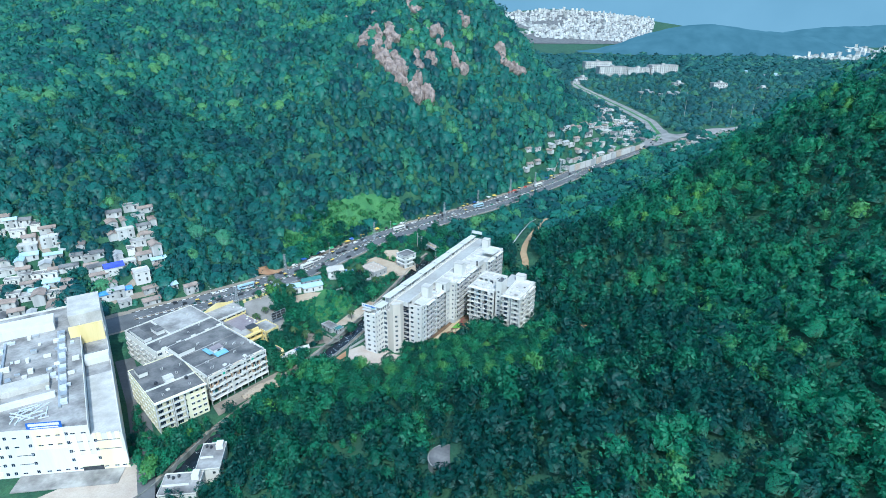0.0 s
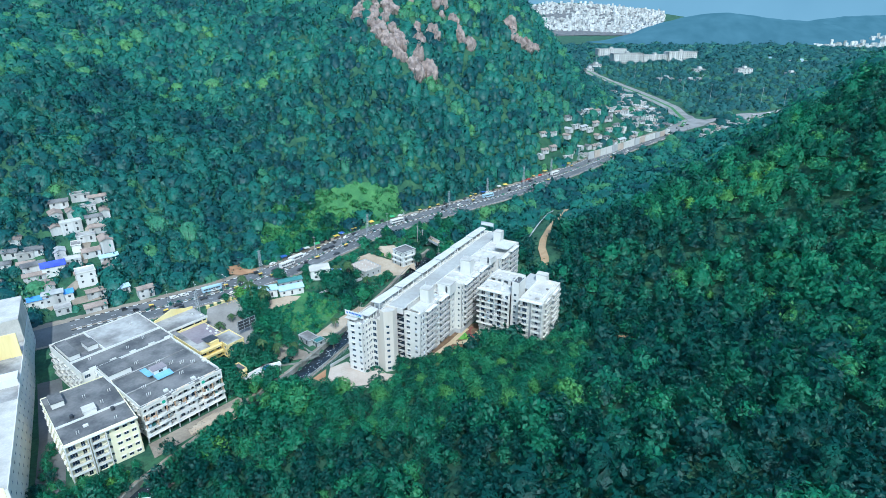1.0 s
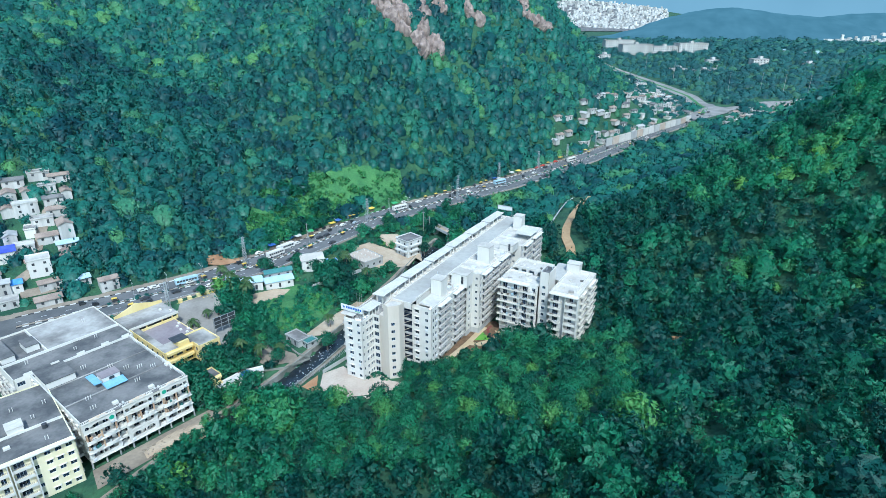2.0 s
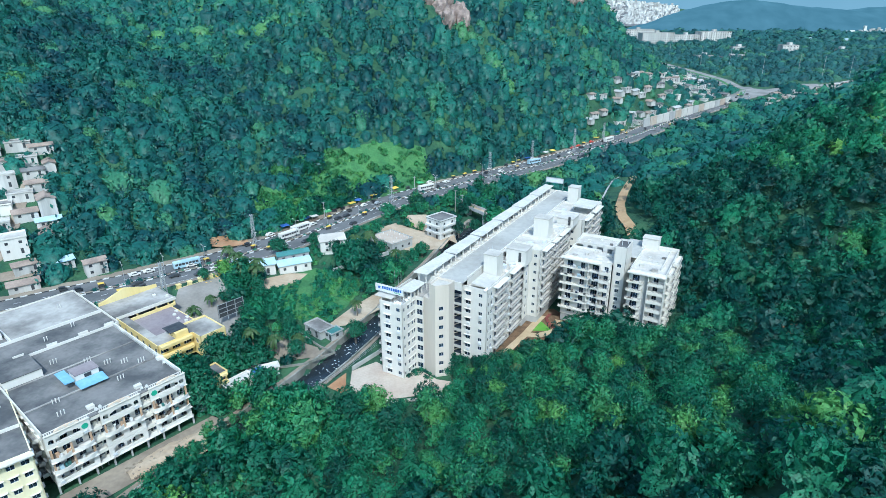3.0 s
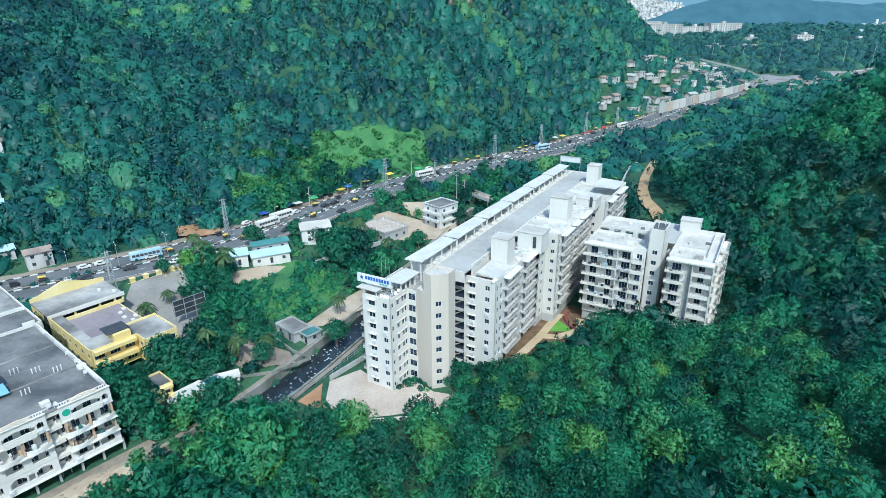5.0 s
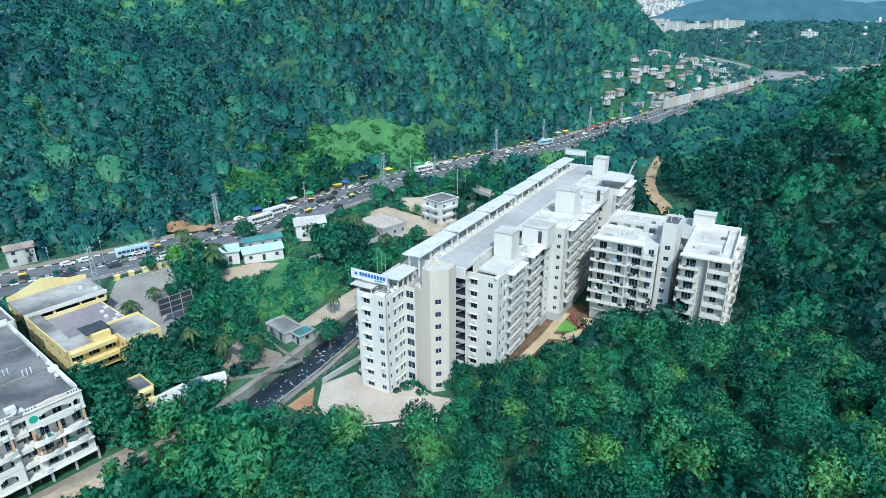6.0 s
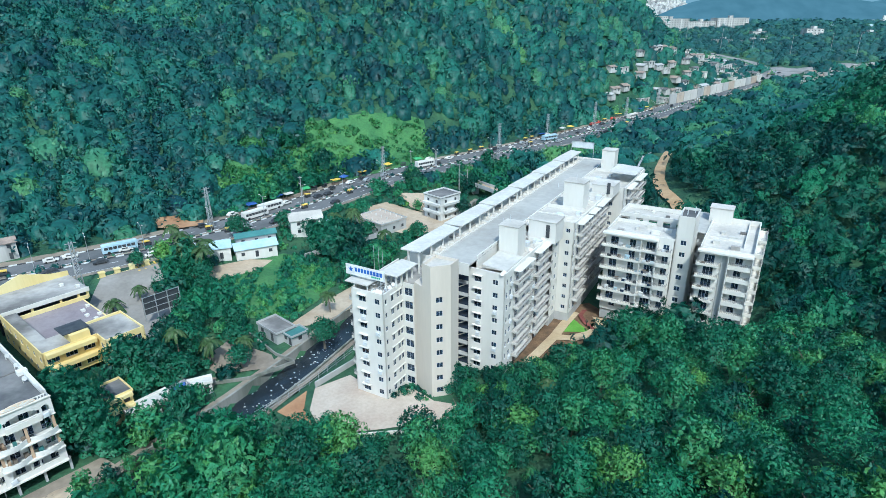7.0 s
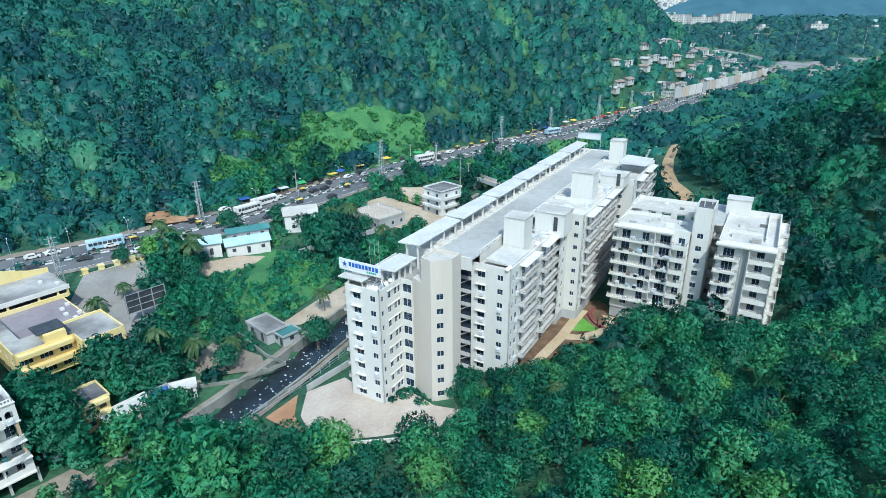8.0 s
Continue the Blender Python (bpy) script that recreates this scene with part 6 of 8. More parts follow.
def pylon(x, y, h, lattice=True):
    z = land_at(x, y)
    if lattice:
        ob = thing("pylon", pose(x, y, z, 0, 0, 45), "grey steel lattice power pylon beside the road", "pylon", "power pylons")
        for sx in (-1, 1):
            for sy in (-1, 1):
                part("leg", Shape().beam((sx * 0.8, sy * 0.8, -0.5), (sx * 0.35, sy * 0.35, h), 0.16), "steel", ob)
        sh = Shape()
        n = int(h / 1.3)
        for k in range(n):
            z0, z1 = h * k / n, h * (k + 1) / n
            w0, w1 = 0.8 - 0.45 * k / n, 0.8 - 0.45 * (k + 1) / n
            for s in (-1, 1):
                sh.beam((-w0, s * w0, z0), (w1, s * w1, z1), 0.09).beam((s * w0, w0, z0), (s * w1, -w1, z1), 0.09)
        part("bracing", sh, "steel", ob)
        for k in range(3):
            part("crossarm", Shape().beam((-1.4, 0, h - 0.5 - 1.4 * k), (1.4, 0, h - 0.5 - 1.4 * k), 0.14), "steel", ob)
    else:
        ob = thing("pole", pose(x, y, z), "slim grey concrete utility pole", "pole", "utility poles")
        part("shaft", Shape().tube((0, 0, -0.5), (0, 0, h), 0.22, 0.13, 8), "concrete", ob)
        part("crossarm", Shape().beam((-0.9, 0, h - 0.5), (0.9, 0, h - 0.5), 0.12), "steel", ob)


def street_lamp(p, d, side):
    ob = thing("street_lamp", pose(p[0], p[1], p[2], 0, 0, math.degrees(math.atan2(d.y, d.x))), "slim grey street lamp on the median", "street lamp", "street lamps")
    part("pole", Shape().tube((0, 0, 0), (0, 0, 8.5), 0.1, 0.06, 6), "steel", ob)
    for s in (-1, 1):
        part("arm", Shape().beam((0, 0, 8.3), (0, 1.6 * s, 8.9), 0.07), "steel", ob)
        part("lamp_head", Shape().box(-0.12, 0.12, min(1.5 * s, 2.2 * s), max(1.5 * s, 2.2 * s), 8.85, 9.0), "white", ob)


# ---- vehicles and stalls on the road ----
def car_body(sx=1.0):
    prof = [(-2.1, 0.35), (2.1, 0.35), (2.15, 0.75), (1.25, 0.92), (0.75, 1.45), (-1.15, 1.48), (-1.75, 0.98), (-2.15, 0.9)]
    sh = Shape()
    n = len(prof)
    for y, k in ((-0.85, 0), (0.85, 1)):
        sh.v += [(x * sx, y * (0.86 if z > 1.2 else 1.0), z) for x, z in prof]
    sh.f = [tuple(range(n)), tuple(range(2 * n - 1, n - 1, -1))] + [(i, i + n, (i + 1) % n + n, (i + 1) % n) for i in range(n)]
    return sh


def make_car(mat, label):
    ob = thing("car", HERE, label, "car", "cars on the road")
    part("body", car_body(), mat, ob)
    part("windscreen", Shape().prism([(0.80, -0.70), (1.22, -0.78), (1.22, 0.78), (0.80, 0.70)], 0.97, [1.44, 1.0, 1.0, 1.44]), "dark", ob)
    for s in (-1, 1):
        part("side_window", Shape().box(-1.1, 0.6, min(0.80 * s, 0.86 * s), max(0.80 * s, 0.86 * s), 1.0, 1.38), "dark", ob)
        for x in (-1.3, 1.35):
            part("wheel", Shape().tube((x, 0.72 * s, 0.32), (x, 0.9 * s, 0.32), 0.32, 0.32, 12), "tyre", ob)
    return ob


def make_bus(mat, label):
    ob = thing("bus", HERE, label, "bus", "buses on the road")
    sh = Shape().box(-5.2, 5.2, -1.22, 1.22, 0.45, 2.95).prism(rect(-5.0, 5.0, -1.0, 1.0), 2.95, 3.1)
    part("body", sh, mat, ob)
    for s in (-1, 1):
        for i in range(7):
            part("window", Shape().box(-4.6 + 1.32 * i, -3.5 + 1.32 * i, min(1.2 * s, 1.25 * s), max(1.2 * s, 1.25 * s), 1.5, 2.4), "dark", ob)
        for x in (-3.4, 3.2):
            part("wheel", Shape().tube((x, 1.0 * s, 0.5), (x, 1.26 * s, 0.5), 0.5, 0.5, 12), "tyre", ob)
    part("windscreen", Shape().box(5.18, 5.24, -1.1, 1.1, 1.3, 2.6), "dark", ob)
    return ob


def make_rickshaw(mat, label):
    ob = thing("auto_rickshaw", HERE, label, "auto rickshaw", "auto rickshaws on the road")
    part("body", Shape().prism([(-1.3, -0.65), (0.9, -0.65), (1.4, -0.25), (1.4, 0.25), (0.9, 0.65), (-1.3, 0.65)], 0.35, 0.95), "dark", ob)
    part("hood", Shape().prism(rect(-1.3, 0.9, -0.68, 0.68), 1.45, [1.75, 1.6, 1.6, 1.75]), mat, ob)
    for s in (-1, 1):
        part("pillar", Shape().beam((0.85, 0.6 * s, 0.95), (0.8, 0.6 * s, 1.5), 0.06).beam((-1.2, 0.6 * s, 0.95), (-1.2, 0.6 * s, 1.5), 0.06), mat, ob)
        part("wheel", Shape().tube((-0.9, 0.55 * s, 0.25), (-0.9, 0.7 * s, 0.25), 0.25, 0.25, 10), "tyre", ob)
    part("wheel", Shape().tube((1.1, -0.08, 0.25), (1.1, 0.08, 0.25), 0.25, 0.25, 10), "tyre", ob)
    return ob


def make_stall(mat, label):
    ob = thing("market_stall", HERE, label, "stall", "roadside stalls")
    part("awning", Shape().prism(rect(-1.9, 1.9, -1.4, 1.4), 2.25, [2.35, 2.35, 2.75, 2.75]), mat, ob)
    part("counter", Shape().box(-1.5, 1.5, -0.9, 0.3, 0, 0.95), "bark", ob)
    for x in (-1.7, 1.7):
        for y in (-1.2, 1.2):
            part("post", Shape().beam((x, y, -0.1), (x, y, 2.3), 0.08), "bark", ob)
    return ob


def road_point(f):
    """A place along the road, in knees: the point and the way on."""
    i = min(int(f), len(ROAD) - 2)
    a, b = ROAD[i], ROAD[i + 1]
    t = f - i
    return [a[j] + (b[j] - a[j]) * t for j in range(3)], Vector((b[0] - a[0], b[1] - a[1])).normalized()


def traffic():
    r = random.Random(11)
    cars = [make_car("white", "white hatchback on the asphalt"), make_car("dark", "black saloon car on the asphalt"), make_car("steel", "silver car on the asphalt"), make_car("red", "red car at the roadside")]
    buses = [make_bus("white", "white single-decker bus on the road"), make_bus("bluesheet", "pale blue bus on the road")]
    autos = [make_rickshaw("orange", "yellow and black auto rickshaw on the road"), make_rickshaw("dark", "dark auto rickshaw on the road")]
    stalls = [make_stall("orange", "roadside stall under a yellow tarpaulin"), make_stall("sheet", "roadside stall under a white sheet"), make_stall("greentarp", "roadside stall under a green tarpaulin"), make_stall("tarpblue", "roadside stall under a blue tarpaulin")]
    used = set()

    def put(ob, f, off, flip=0):
        p, d = road_point(f)
        turn = math.degrees(math.atan2(d.y, d.x)) + flip
        m = pose(p[0] - d.y * off, p[1] + d.x * off, p[2] + 0.08, 0, 0, turn)
        if ob.name in used:
            return copy_thing(ob, m)
        used.add(ob.name)
        ob.matrix_basis = m
        return ob

    put(buses[0], 5.15, 3.6)
    put(buses[0], 5.42, 6.6)
    put(buses[1], 3.9, 4.0)
    put(buses[0], 7.35, 4.2)
    put(buses[1], 8.9, 4.4)
    put(buses[0], 10.4, 4.2)
    f = 2.6
    while f < 13.9:
        p, d = road_point(f)
        for off, flip in ((3.3, 0), (7.2, 0), (-3.4, 180), (-7.4, 180)):
            if r.random() < (0.5 if off > 0 else 0.36):
                put(r.choice(cars[:3] + autos), f + r.uniform(-0.08, 0.08), off + r.uniform(-0.4, 0.4), flip)
        f += 0.26 if f < 12 else 0.2
    f = 4.9
    while f < 11.2:
        if r.random() < 0.85:
            put(r.choice(stalls + autos + autos + [stalls[0], cars[3], cars[0]]), f, 12.4 + r.uniform(-0.7, 1.2), r.choice((0, 180)) + r.uniform(-15, 15))
        f += 0.13
    for f in np.arange(3.0, 12.0, 0.55):
        p, d = road_point(f)
        street_lamp(p, d, 1)


# ---- settlements ----
def settlement(outline, n, gap, group, turn0, seed, sizes, mats, labels, z_up=0.0):
    r = random.Random(seed)
    done = []
    xs, ys = [p[0] for p in outline], [p[1] for p in outline]
    for _ in range(n * 40):
        if len(done) >= n:
            break
        x, y = r.uniform(min(xs), max(xs)), r.uniform(min(ys), max(ys))
        if not inside_one(outline, x, y) or any(math.hypot(x - a, y - b) < gap for a, b in done) or along(ROAD, np.array(x), np.array(y))[0] < 17:
            continue
        done.append((x, y))
        w, d = r.uniform(*sizes), r.uniform(sizes[0] * 0.7, sizes[1] * 0.6)
        k = r.randrange(len(mats))
        wallm, roofm, pit = mats[k]
        fl = 2 if r.random() < 0.13 else 1
        small_house(x, y, turn0 + r.choice((0, 0, 0, 90)) + r.uniform(-6, 6), w, d, (2.1 if group == "village houses" else 2.7) * fl, wallm, roofm, labels[k], pit, None, "house", group, fl)


def inside_one(poly, x, y):
    hit = False
    for (ax, ay), (bx, by) in zip(poly, poly[1:] + poly[:1]):
        if (ay > y) != (by > y) and x < (bx - ax) * (y - ay) / (by - ay) + ax:
            hit = not hit
    return hit


HOUSE_MATS = [("limewash", "roofbrown", False), ("limewash", "tile", True), ("limewash", "roofpale", False), ("limewash", "tile", True), ("limewash", "concrete", True), ("cream", "roofbrown", False), ("limewash", "roofdark", True), ("limewash", "bluesheet", True)]
HOUSE_LABELS = ["small limewashed house with a stained flat roof", "limewashed cottage with a brown tiled roof", "limewashed house with a pale flat roof", "low limewashed house with a mossy tiled roof", "limewashed house with a grey sheet roof", "cream house with a grey flat roof", "limewashed cottage with a dark pitched roof", "small house with a pale blue sheet roof"]


HAMLETS = [[(-241, 366), (-246, 379), (-226, 394), (-213, 379), (-217, 370)], [(-234, 331), (-243, 357), (-215, 372), (-197, 345)], [(-219, 310), (-230, 330), (-196, 345), (-172, 342), (-170, 330), (-188, 313)],
           [(-300, 339), (-309, 354), (-278, 357), (-268, 345)], [(-273, 321), (-281, 341), (-252, 350), (-233, 332), (-247, 326)], [(-264, 283), (-296, 318), (-290, 328), (-245, 322), (-225, 292)]]


VILLAGE = [(66, 592), (86, 610), (112, 642), (160, 690), (214, 738), (242, 790), (232, 880), (205, 960), (190, 930), (188, 850), (160, 760), (120, 700), (88, 655), (58, 612)]


def settlements():
    small_house(-222, 334, 40, 11, 9, 4.0, "white", "royalblue", "house with a bright blue roof", True, None, "house", "hillside houses")
    small_house(-213, 316, 40, 20, 6, 3.4, "white", "blue", "long house with a light blue roof", True, None, "house", "hillside houses")
    small_house(-203, 332, 40, 9, 8, 6.4, "white", "roofwhite", "white two-storey house on the hillside", False, None, "house", "hillside houses", 2)
    for outline, n, gap, turn, seed in zip(HAMLETS, (9, 12, 11, 9, 13, 30), (7.4, 7.8, 7.6, 7.6, 7.2, 6.8), (40, 40, 42, 28, 30, 26), (1, 21, 31, 2, 41, 51)):
        settlement(outline, n, gap, "hillside houses", turn, seed, (6.5, 11.0), HOUSE_MATS, HOUSE_LABELS)
    for lane in ([(-212, 311), (-206, 330), (-214, 350), (-220, 366), (-216, 384)], [(-240, 300), (-252, 318), (-262, 334), (-283, 348)], [(-204, 318), (-186, 332)]):
        ribbon("lane", lane, 4.2, "shoulder", 0.35, "trodden earth lane between the hillside houses", category="lane", step=3)
        clear_line(lane, 3.0)
    settlement(VILLAGE, 128, 6.6, "village houses", 45, 3, (6.5, 11.5), HOUSE_MATS[:7], HOUSE_LABELS[:7])
    settlement([(240, 712), (300, 755), (365, 800), (392, 836), (376, 838), (318, 790), (262, 750)], 30, 7.5, "village houses", 45, 4, (6, 11), HOUSE_MATS[:3], HOUSE_LABELS[:3])


def far_block(x, y, turn, w, d, floors, label, mat="limewash"):
    ob = thing("institution", pose(x, y, land_at(x, y) - 1.0, 0, 0, turn), label, "building", "far buildings")
    h = 3.6 * floors + 1
    part("wall", Shape().box(0, w, 0, d, 0, h), mat, ob)
    part("roof", Shape().box(-0.3, w + 0.3, -0.3, d + 0.3, h, h + 0.5), "roofbrown", ob)
    part("stair_head", Shape().box(w * 0.45, w * 0.45 + 6, d * 0.3, d * 0.3 + 6, h + 0.5, h + 4), mat, ob)
    me = Shape().box(0, 1.6, -0.12, 0.05, 0, 1.5).mesh("window", M["dark"])
    n = int(w / 4.5)
    for k in range(floors):
        for i in range(n):
            part("window", me, None, ob, at=pose(w * (i + 0.5) / n - 0.8, 0, 2.0 + 3.6 * k))


def far_places():
    far_block(258, 1262, 12, 60, 20, 5, "long white five-storey institution among far trees")
    far_block(322, 1290, 14, 50, 18, 4, "white four-storey institution among far trees")
    far_block(372, 1300, 16, 62, 20, 5, "white five-storey institution among far trees")
    far_block(240, 1330, 12, 60, 18, 5, "white five-storey institution among far trees")
    far_block(300, 1092, 5, 26, 12, 1, "low white roadside building")
    far_block(330, 1066, 8, 30, 14, 1, "low white roadside building")
    far_block(362, 1080, 8, 18, 12, 1, "low white roadside building")
    far_block(375, 1150, 8, 20, 12, 2, "small white two-storey building")
    far_block(436, 1116, 10, 26, 14, 3, "white three-storey building among far trees")
    far_block(510, 1100, 10, 14, 10, 1, "small white building among trees")
    far_block(205, 1180, 30, 20, 12, 2, "white building beside the far road")
    far_block(190, 1150, 30, 16, 10, 1, "white building beside the far road")
    far_block(560, 1330, -14, 34, 10, 1, "long low building with a pale blue roof", "bluesheet")
    far_block(590, 1290, -14, 60, 8, 1, "long low building with a pale blue roof", "bluesheet")
    for x, y in ((300, 960), (318, 900), (345, 870), (372, 868), (398, 860), (280, 1010), (262, 1100), (225, 1260)):
        pylon(x, y, 26, False)
    r = np.random.default_rng(4)
    sh = Shape()
    for lo, hi, y0, y1, n in ((0.0, 0.275, 2300, 3300, 2900), (0.50, 0.80, 1700, 2250, 620)):
        for _ in range(n):
            y = r.uniform(y0, y1)
            x = y * r.uniform(lo, hi)
            if noise.noise((x / 260, y / 260, 1.7)) < -0.42 or math.hypot(x - 150, y - 2650) < 85 or (lo < 0.1 and y < 2420 + 900 * (0.2 - x / y)):
                continue
            w, d, h = r.uniform(5, 13), r.uniform(5, 12), r.choice([4, 6, 9, 13, 18], p=[0.3, 0.3, 0.2, 0.15, 0.05])
            z = land_at(x, y)
            m = pose(x, y, z, 0, 0, r.uniform(0, 90))
            k = len(sh.v)
            sh.box(-w / 2, w / 2, -d / 2, d / 2, -4, h)
            sh.v[k:] = [tuple(m @ Vector(p)) for p in sh.v[k:]]
    gx, gy = np.meshgrid(np.linspace(0.0, 0.275, 13), np.linspace(2300, 3300, 13))
    gx = gx * gy
    gz = land(gx, gy, False) + 1.5
    base = Shape()
    base.v = list(zip(gx.ravel().tolist(), gy.ravel().tolist(), gz.ravel().tolist()))
    base.f = [(13 * j + i, 13 * j + i + 1, 13 * j + i + 14, 13 * j + i + 13) for j in range(12) for i in range(12)]
    solid("town_ground", base, "roofdark", HERE, "grey streets and yards of the distant town", "ground", "", "structure")
    solid("distant_town", sh, "townwhite", HERE, "distant pale town of flat-roofed houses", "town", "", "stuff")


# ---- rock faces on the hill ----
def rock(x, y, w, d, h, seed, label="weathered pinkish rock outcrop on the wooded hill"):
    """A craggy outcrop: a lumpy body broken by upright clefts."""
    bm = bmesh.new()
    bmesh.ops.create_icosphere(bm, subdivisions=3, radius=1.0)
    for v in bm.verts:
        p = v.co.copy()
        crag = noise.noise((p.x * 3.2 + seed, p.y * 3.2, p.z * 0.9)) * 0.34 + noise.noise((p.x * 8 + seed, p.y * 8, p.z * 2.5)) * 0.15
        step = math.floor((p.z + crag) * 4) / 4 * 0.25 + (p.z + crag) * 0.75
        k = 1 + crag
        v.co = (p.x * w * k, p.y * d * k, step * h)
    me = bpy.data.meshes.new("rock_outcrop")
    bm.to_mesh(me)
    bm.free()
    me.materials.append(M["rock"])
    ob = solid("rock_outcrop", me, "rock", pose(x, y, land_at(x, y) - 1.0), label, "rock", "rock outcrops")
    footprint(x, y, w * 1.6, d * 1.6, 0, 0.0)
    return ob


def rocks():
    """Craggy bands that run down the hill, and single crags beside them."""
    r = random.Random(9)
    bands = [[(-108, 622), (-99, 648)], [(-94, 640), (-91, 615), (-76, 599), (-61, 588)], [(-83, 655), (-78, 637), (-80, 620)], [(-72, 613), (-65, 597)], [(-54, 625), (-50, 614), (-50, 600), (-50, 587), (-44, 578)], [(-40, 593), (-36, 583)], [(-67, 696), (-56, 679)], [(-39, 626), (-30, 621)], [(-20, 651), (-14, 638), (1, 644)], [(35, 696), (38, 683), (48, 691), (62, 703)], [(-10, 697), (-1, 693)], [(-39, 660), (-27, 660)], [(-70, 606), (-58, 600)], [(-84, 606), (-72, 592)]]
    spots = [(x, y, 1.0) for x, y in ((-36, 628), (-10, 699), (-138, 694), (-106, 685), (-60, 650), (-105, 595), (-4, 690), (-30, 646), (-70, 640), (230, 486), (216, 494), (205, 503))]
    for band in bands:
        for (ax, ay), (bx, by) in zip(band, band[1:]):
            k = max(2, int(math.hypot(bx - ax, by - ay) / 3.6))
            spots += [(ax + (bx - ax) * i / k, ay + (by - ay) * i / k, 1.4) for i in range(k)]
    for i, (x, y, s) in enumerate(spots):
        q = s * r.uniform(3.0, 5.2)
        rock(x + r.uniform(-2.2, 2.2), y + r.uniform(-2.0, 2.0), q * r.uniform(0.7, 1.0), q * r.uniform(0.8, 1.2), q * r.uniform(1.0, 1.5), i * 7.3)


valley_houses()
walls_and_frames()
for x, y, h in ((-68, 431, 15.5), (-15, 479, 17), (45, 549, 16), (-120, 366.5, 15), (-134, 314.5, 15), (102, 622, 13), (14, 526, 13), (72, 585, 13)):
    pylon(x, y, h)
for x, y, h in ((-33.4, 428, 12), (-29.6, 424, 12), (-58, 452, 9), (-98, 404, 9), (-46, 455, 8)):
    pylon(x, y, h, False)
traffic()
settlements()
far_places()
rocks()


# ---- trees ----
rng = np.random.default_rng(7)


def crown_arrays(r, height, lumps, leaves, leaf, base, core, lump=0.34, lift=0.1):
    """Leaf quads on lumps that make up a crown; returns points and quads. base: the crown's lower edge."""
    cen = []
    for i in range(lumps):
        a, q = 2.399 * i + rng.uniform(0, 0.8), math.sqrt((i + 0.3) / lumps)
        rr = r * (lump + 0.16 * rng.random())
        cen.append((math.cos(a) * q * (r - rr * 0.8), math.sin(a) * q * (r - rr * 0.8), base + (height - base) * (0.45 + 0.55 * (1 - q**1.7) * rng.uniform(0.75, 1.0)) - rr * 0.55, rr))
    cen = np.array(cen)
    pick = rng.choice(lumps, leaves, p=cen[:, 3] ** 2 / (cen[:, 3] ** 2).sum())
    d = rng.normal(size=(leaves, 3))
    d[:, 2] = np.abs(d[:, 2]) * 1.0 - 0.45
    d /= np.linalg.norm(d, axis=1)[:, None]
    p = cen[pick, :3] + d * (cen[pick, 3] * rng.uniform(0.72, 1.18, leaves))[:, None] * np.array([1, 1, 0.85])
    n = d + rng.normal(size=(leaves, 3)) * 0.7
    n *= np.where((n * d).sum(1) < 0, -1, 1)[:, None]
    n /= np.linalg.norm(n, axis=1)[:, None]
    out = p - np.array([0, 0, base + (height - base) * 0.25])
    out /= np.linalg.norm(out, axis=1)[:, None]
    soft = d * 0.58 + out * 0.3 + n * 0.4 + np.array([0, 0, lift])
    soft = np.repeat(soft / np.linalg.norm(soft, axis=1)[:, None], 4, 0)
    t = np.cross(n, rng.normal(size=(leaves, 3)))
    t /= np.linalg.norm(t, axis=1)[:, None]
    b = np.cross(n, t)
    s = (leaf * rng.uniform(0.6, 1.3, leaves))[:, None]
    v = np.stack([p - t * s * 0.9, p - b * s * 0.45 + n * s * 0.15, p + t * s * 0.9, p + b * s * 0.45 + n * s * 0.15], 1).reshape(-1, 3)
    f = np.arange(leaves * 4).reshape(-1, 4)
    if core:
        # a lumpy heart of that size, so that no daylight shows through the middle
        k, rows = 6, 3
        ring = []
        deep = -2.4 if core > 1.02 else base + (height - base) * 0.15
        for j in range(rows):
            h = (deep, base + (height - base) * 0.44, base + (height - base) * 0.70)[j]
            for i in range(k):
                a = 2 * math.pi * i / k + 0.5 * j + rng.uniform(-0.25, 0.25)
                q = r * core * (0.60, 0.54, 0.30)[j] * rng.uniform(0.65, 1.2)
                ring.append((math.cos(a) * q, math.sin(a) * q, h + (rng.uniform(-0.5, 0.5) if j else 0)))
        ring.append((rng.uniform(-0.4, 0.4), rng.uniform(-0.4, 0.4), base + (height - base) * 0.84))
        n0 = len(v)
        v = np.vstack([v, ring])
        heart = np.array(ring) - np.array([0, 0, base])
        heart[:, 2] += lift * r
        soft = np.vstack([soft, heart / np.linalg.norm(heart, axis=1)[:, None]])
        cf = [[n0 + j * k + i, n0 + j * k + (i + 1) % k, n0 + (j + 1) * k + (i + 1) % k, n0 + (j + 1) * k + i] for j in range(rows - 1) for i in range(k)]
        cf += [[n0 + (rows - 1) * k + i, n0 + (rows - 1) * k + (i + 1) % k, n0 + rows * k, n0 + rows * k] for i in range(k)]
        f = np.vstack([f, cf])
    return v, f, soft


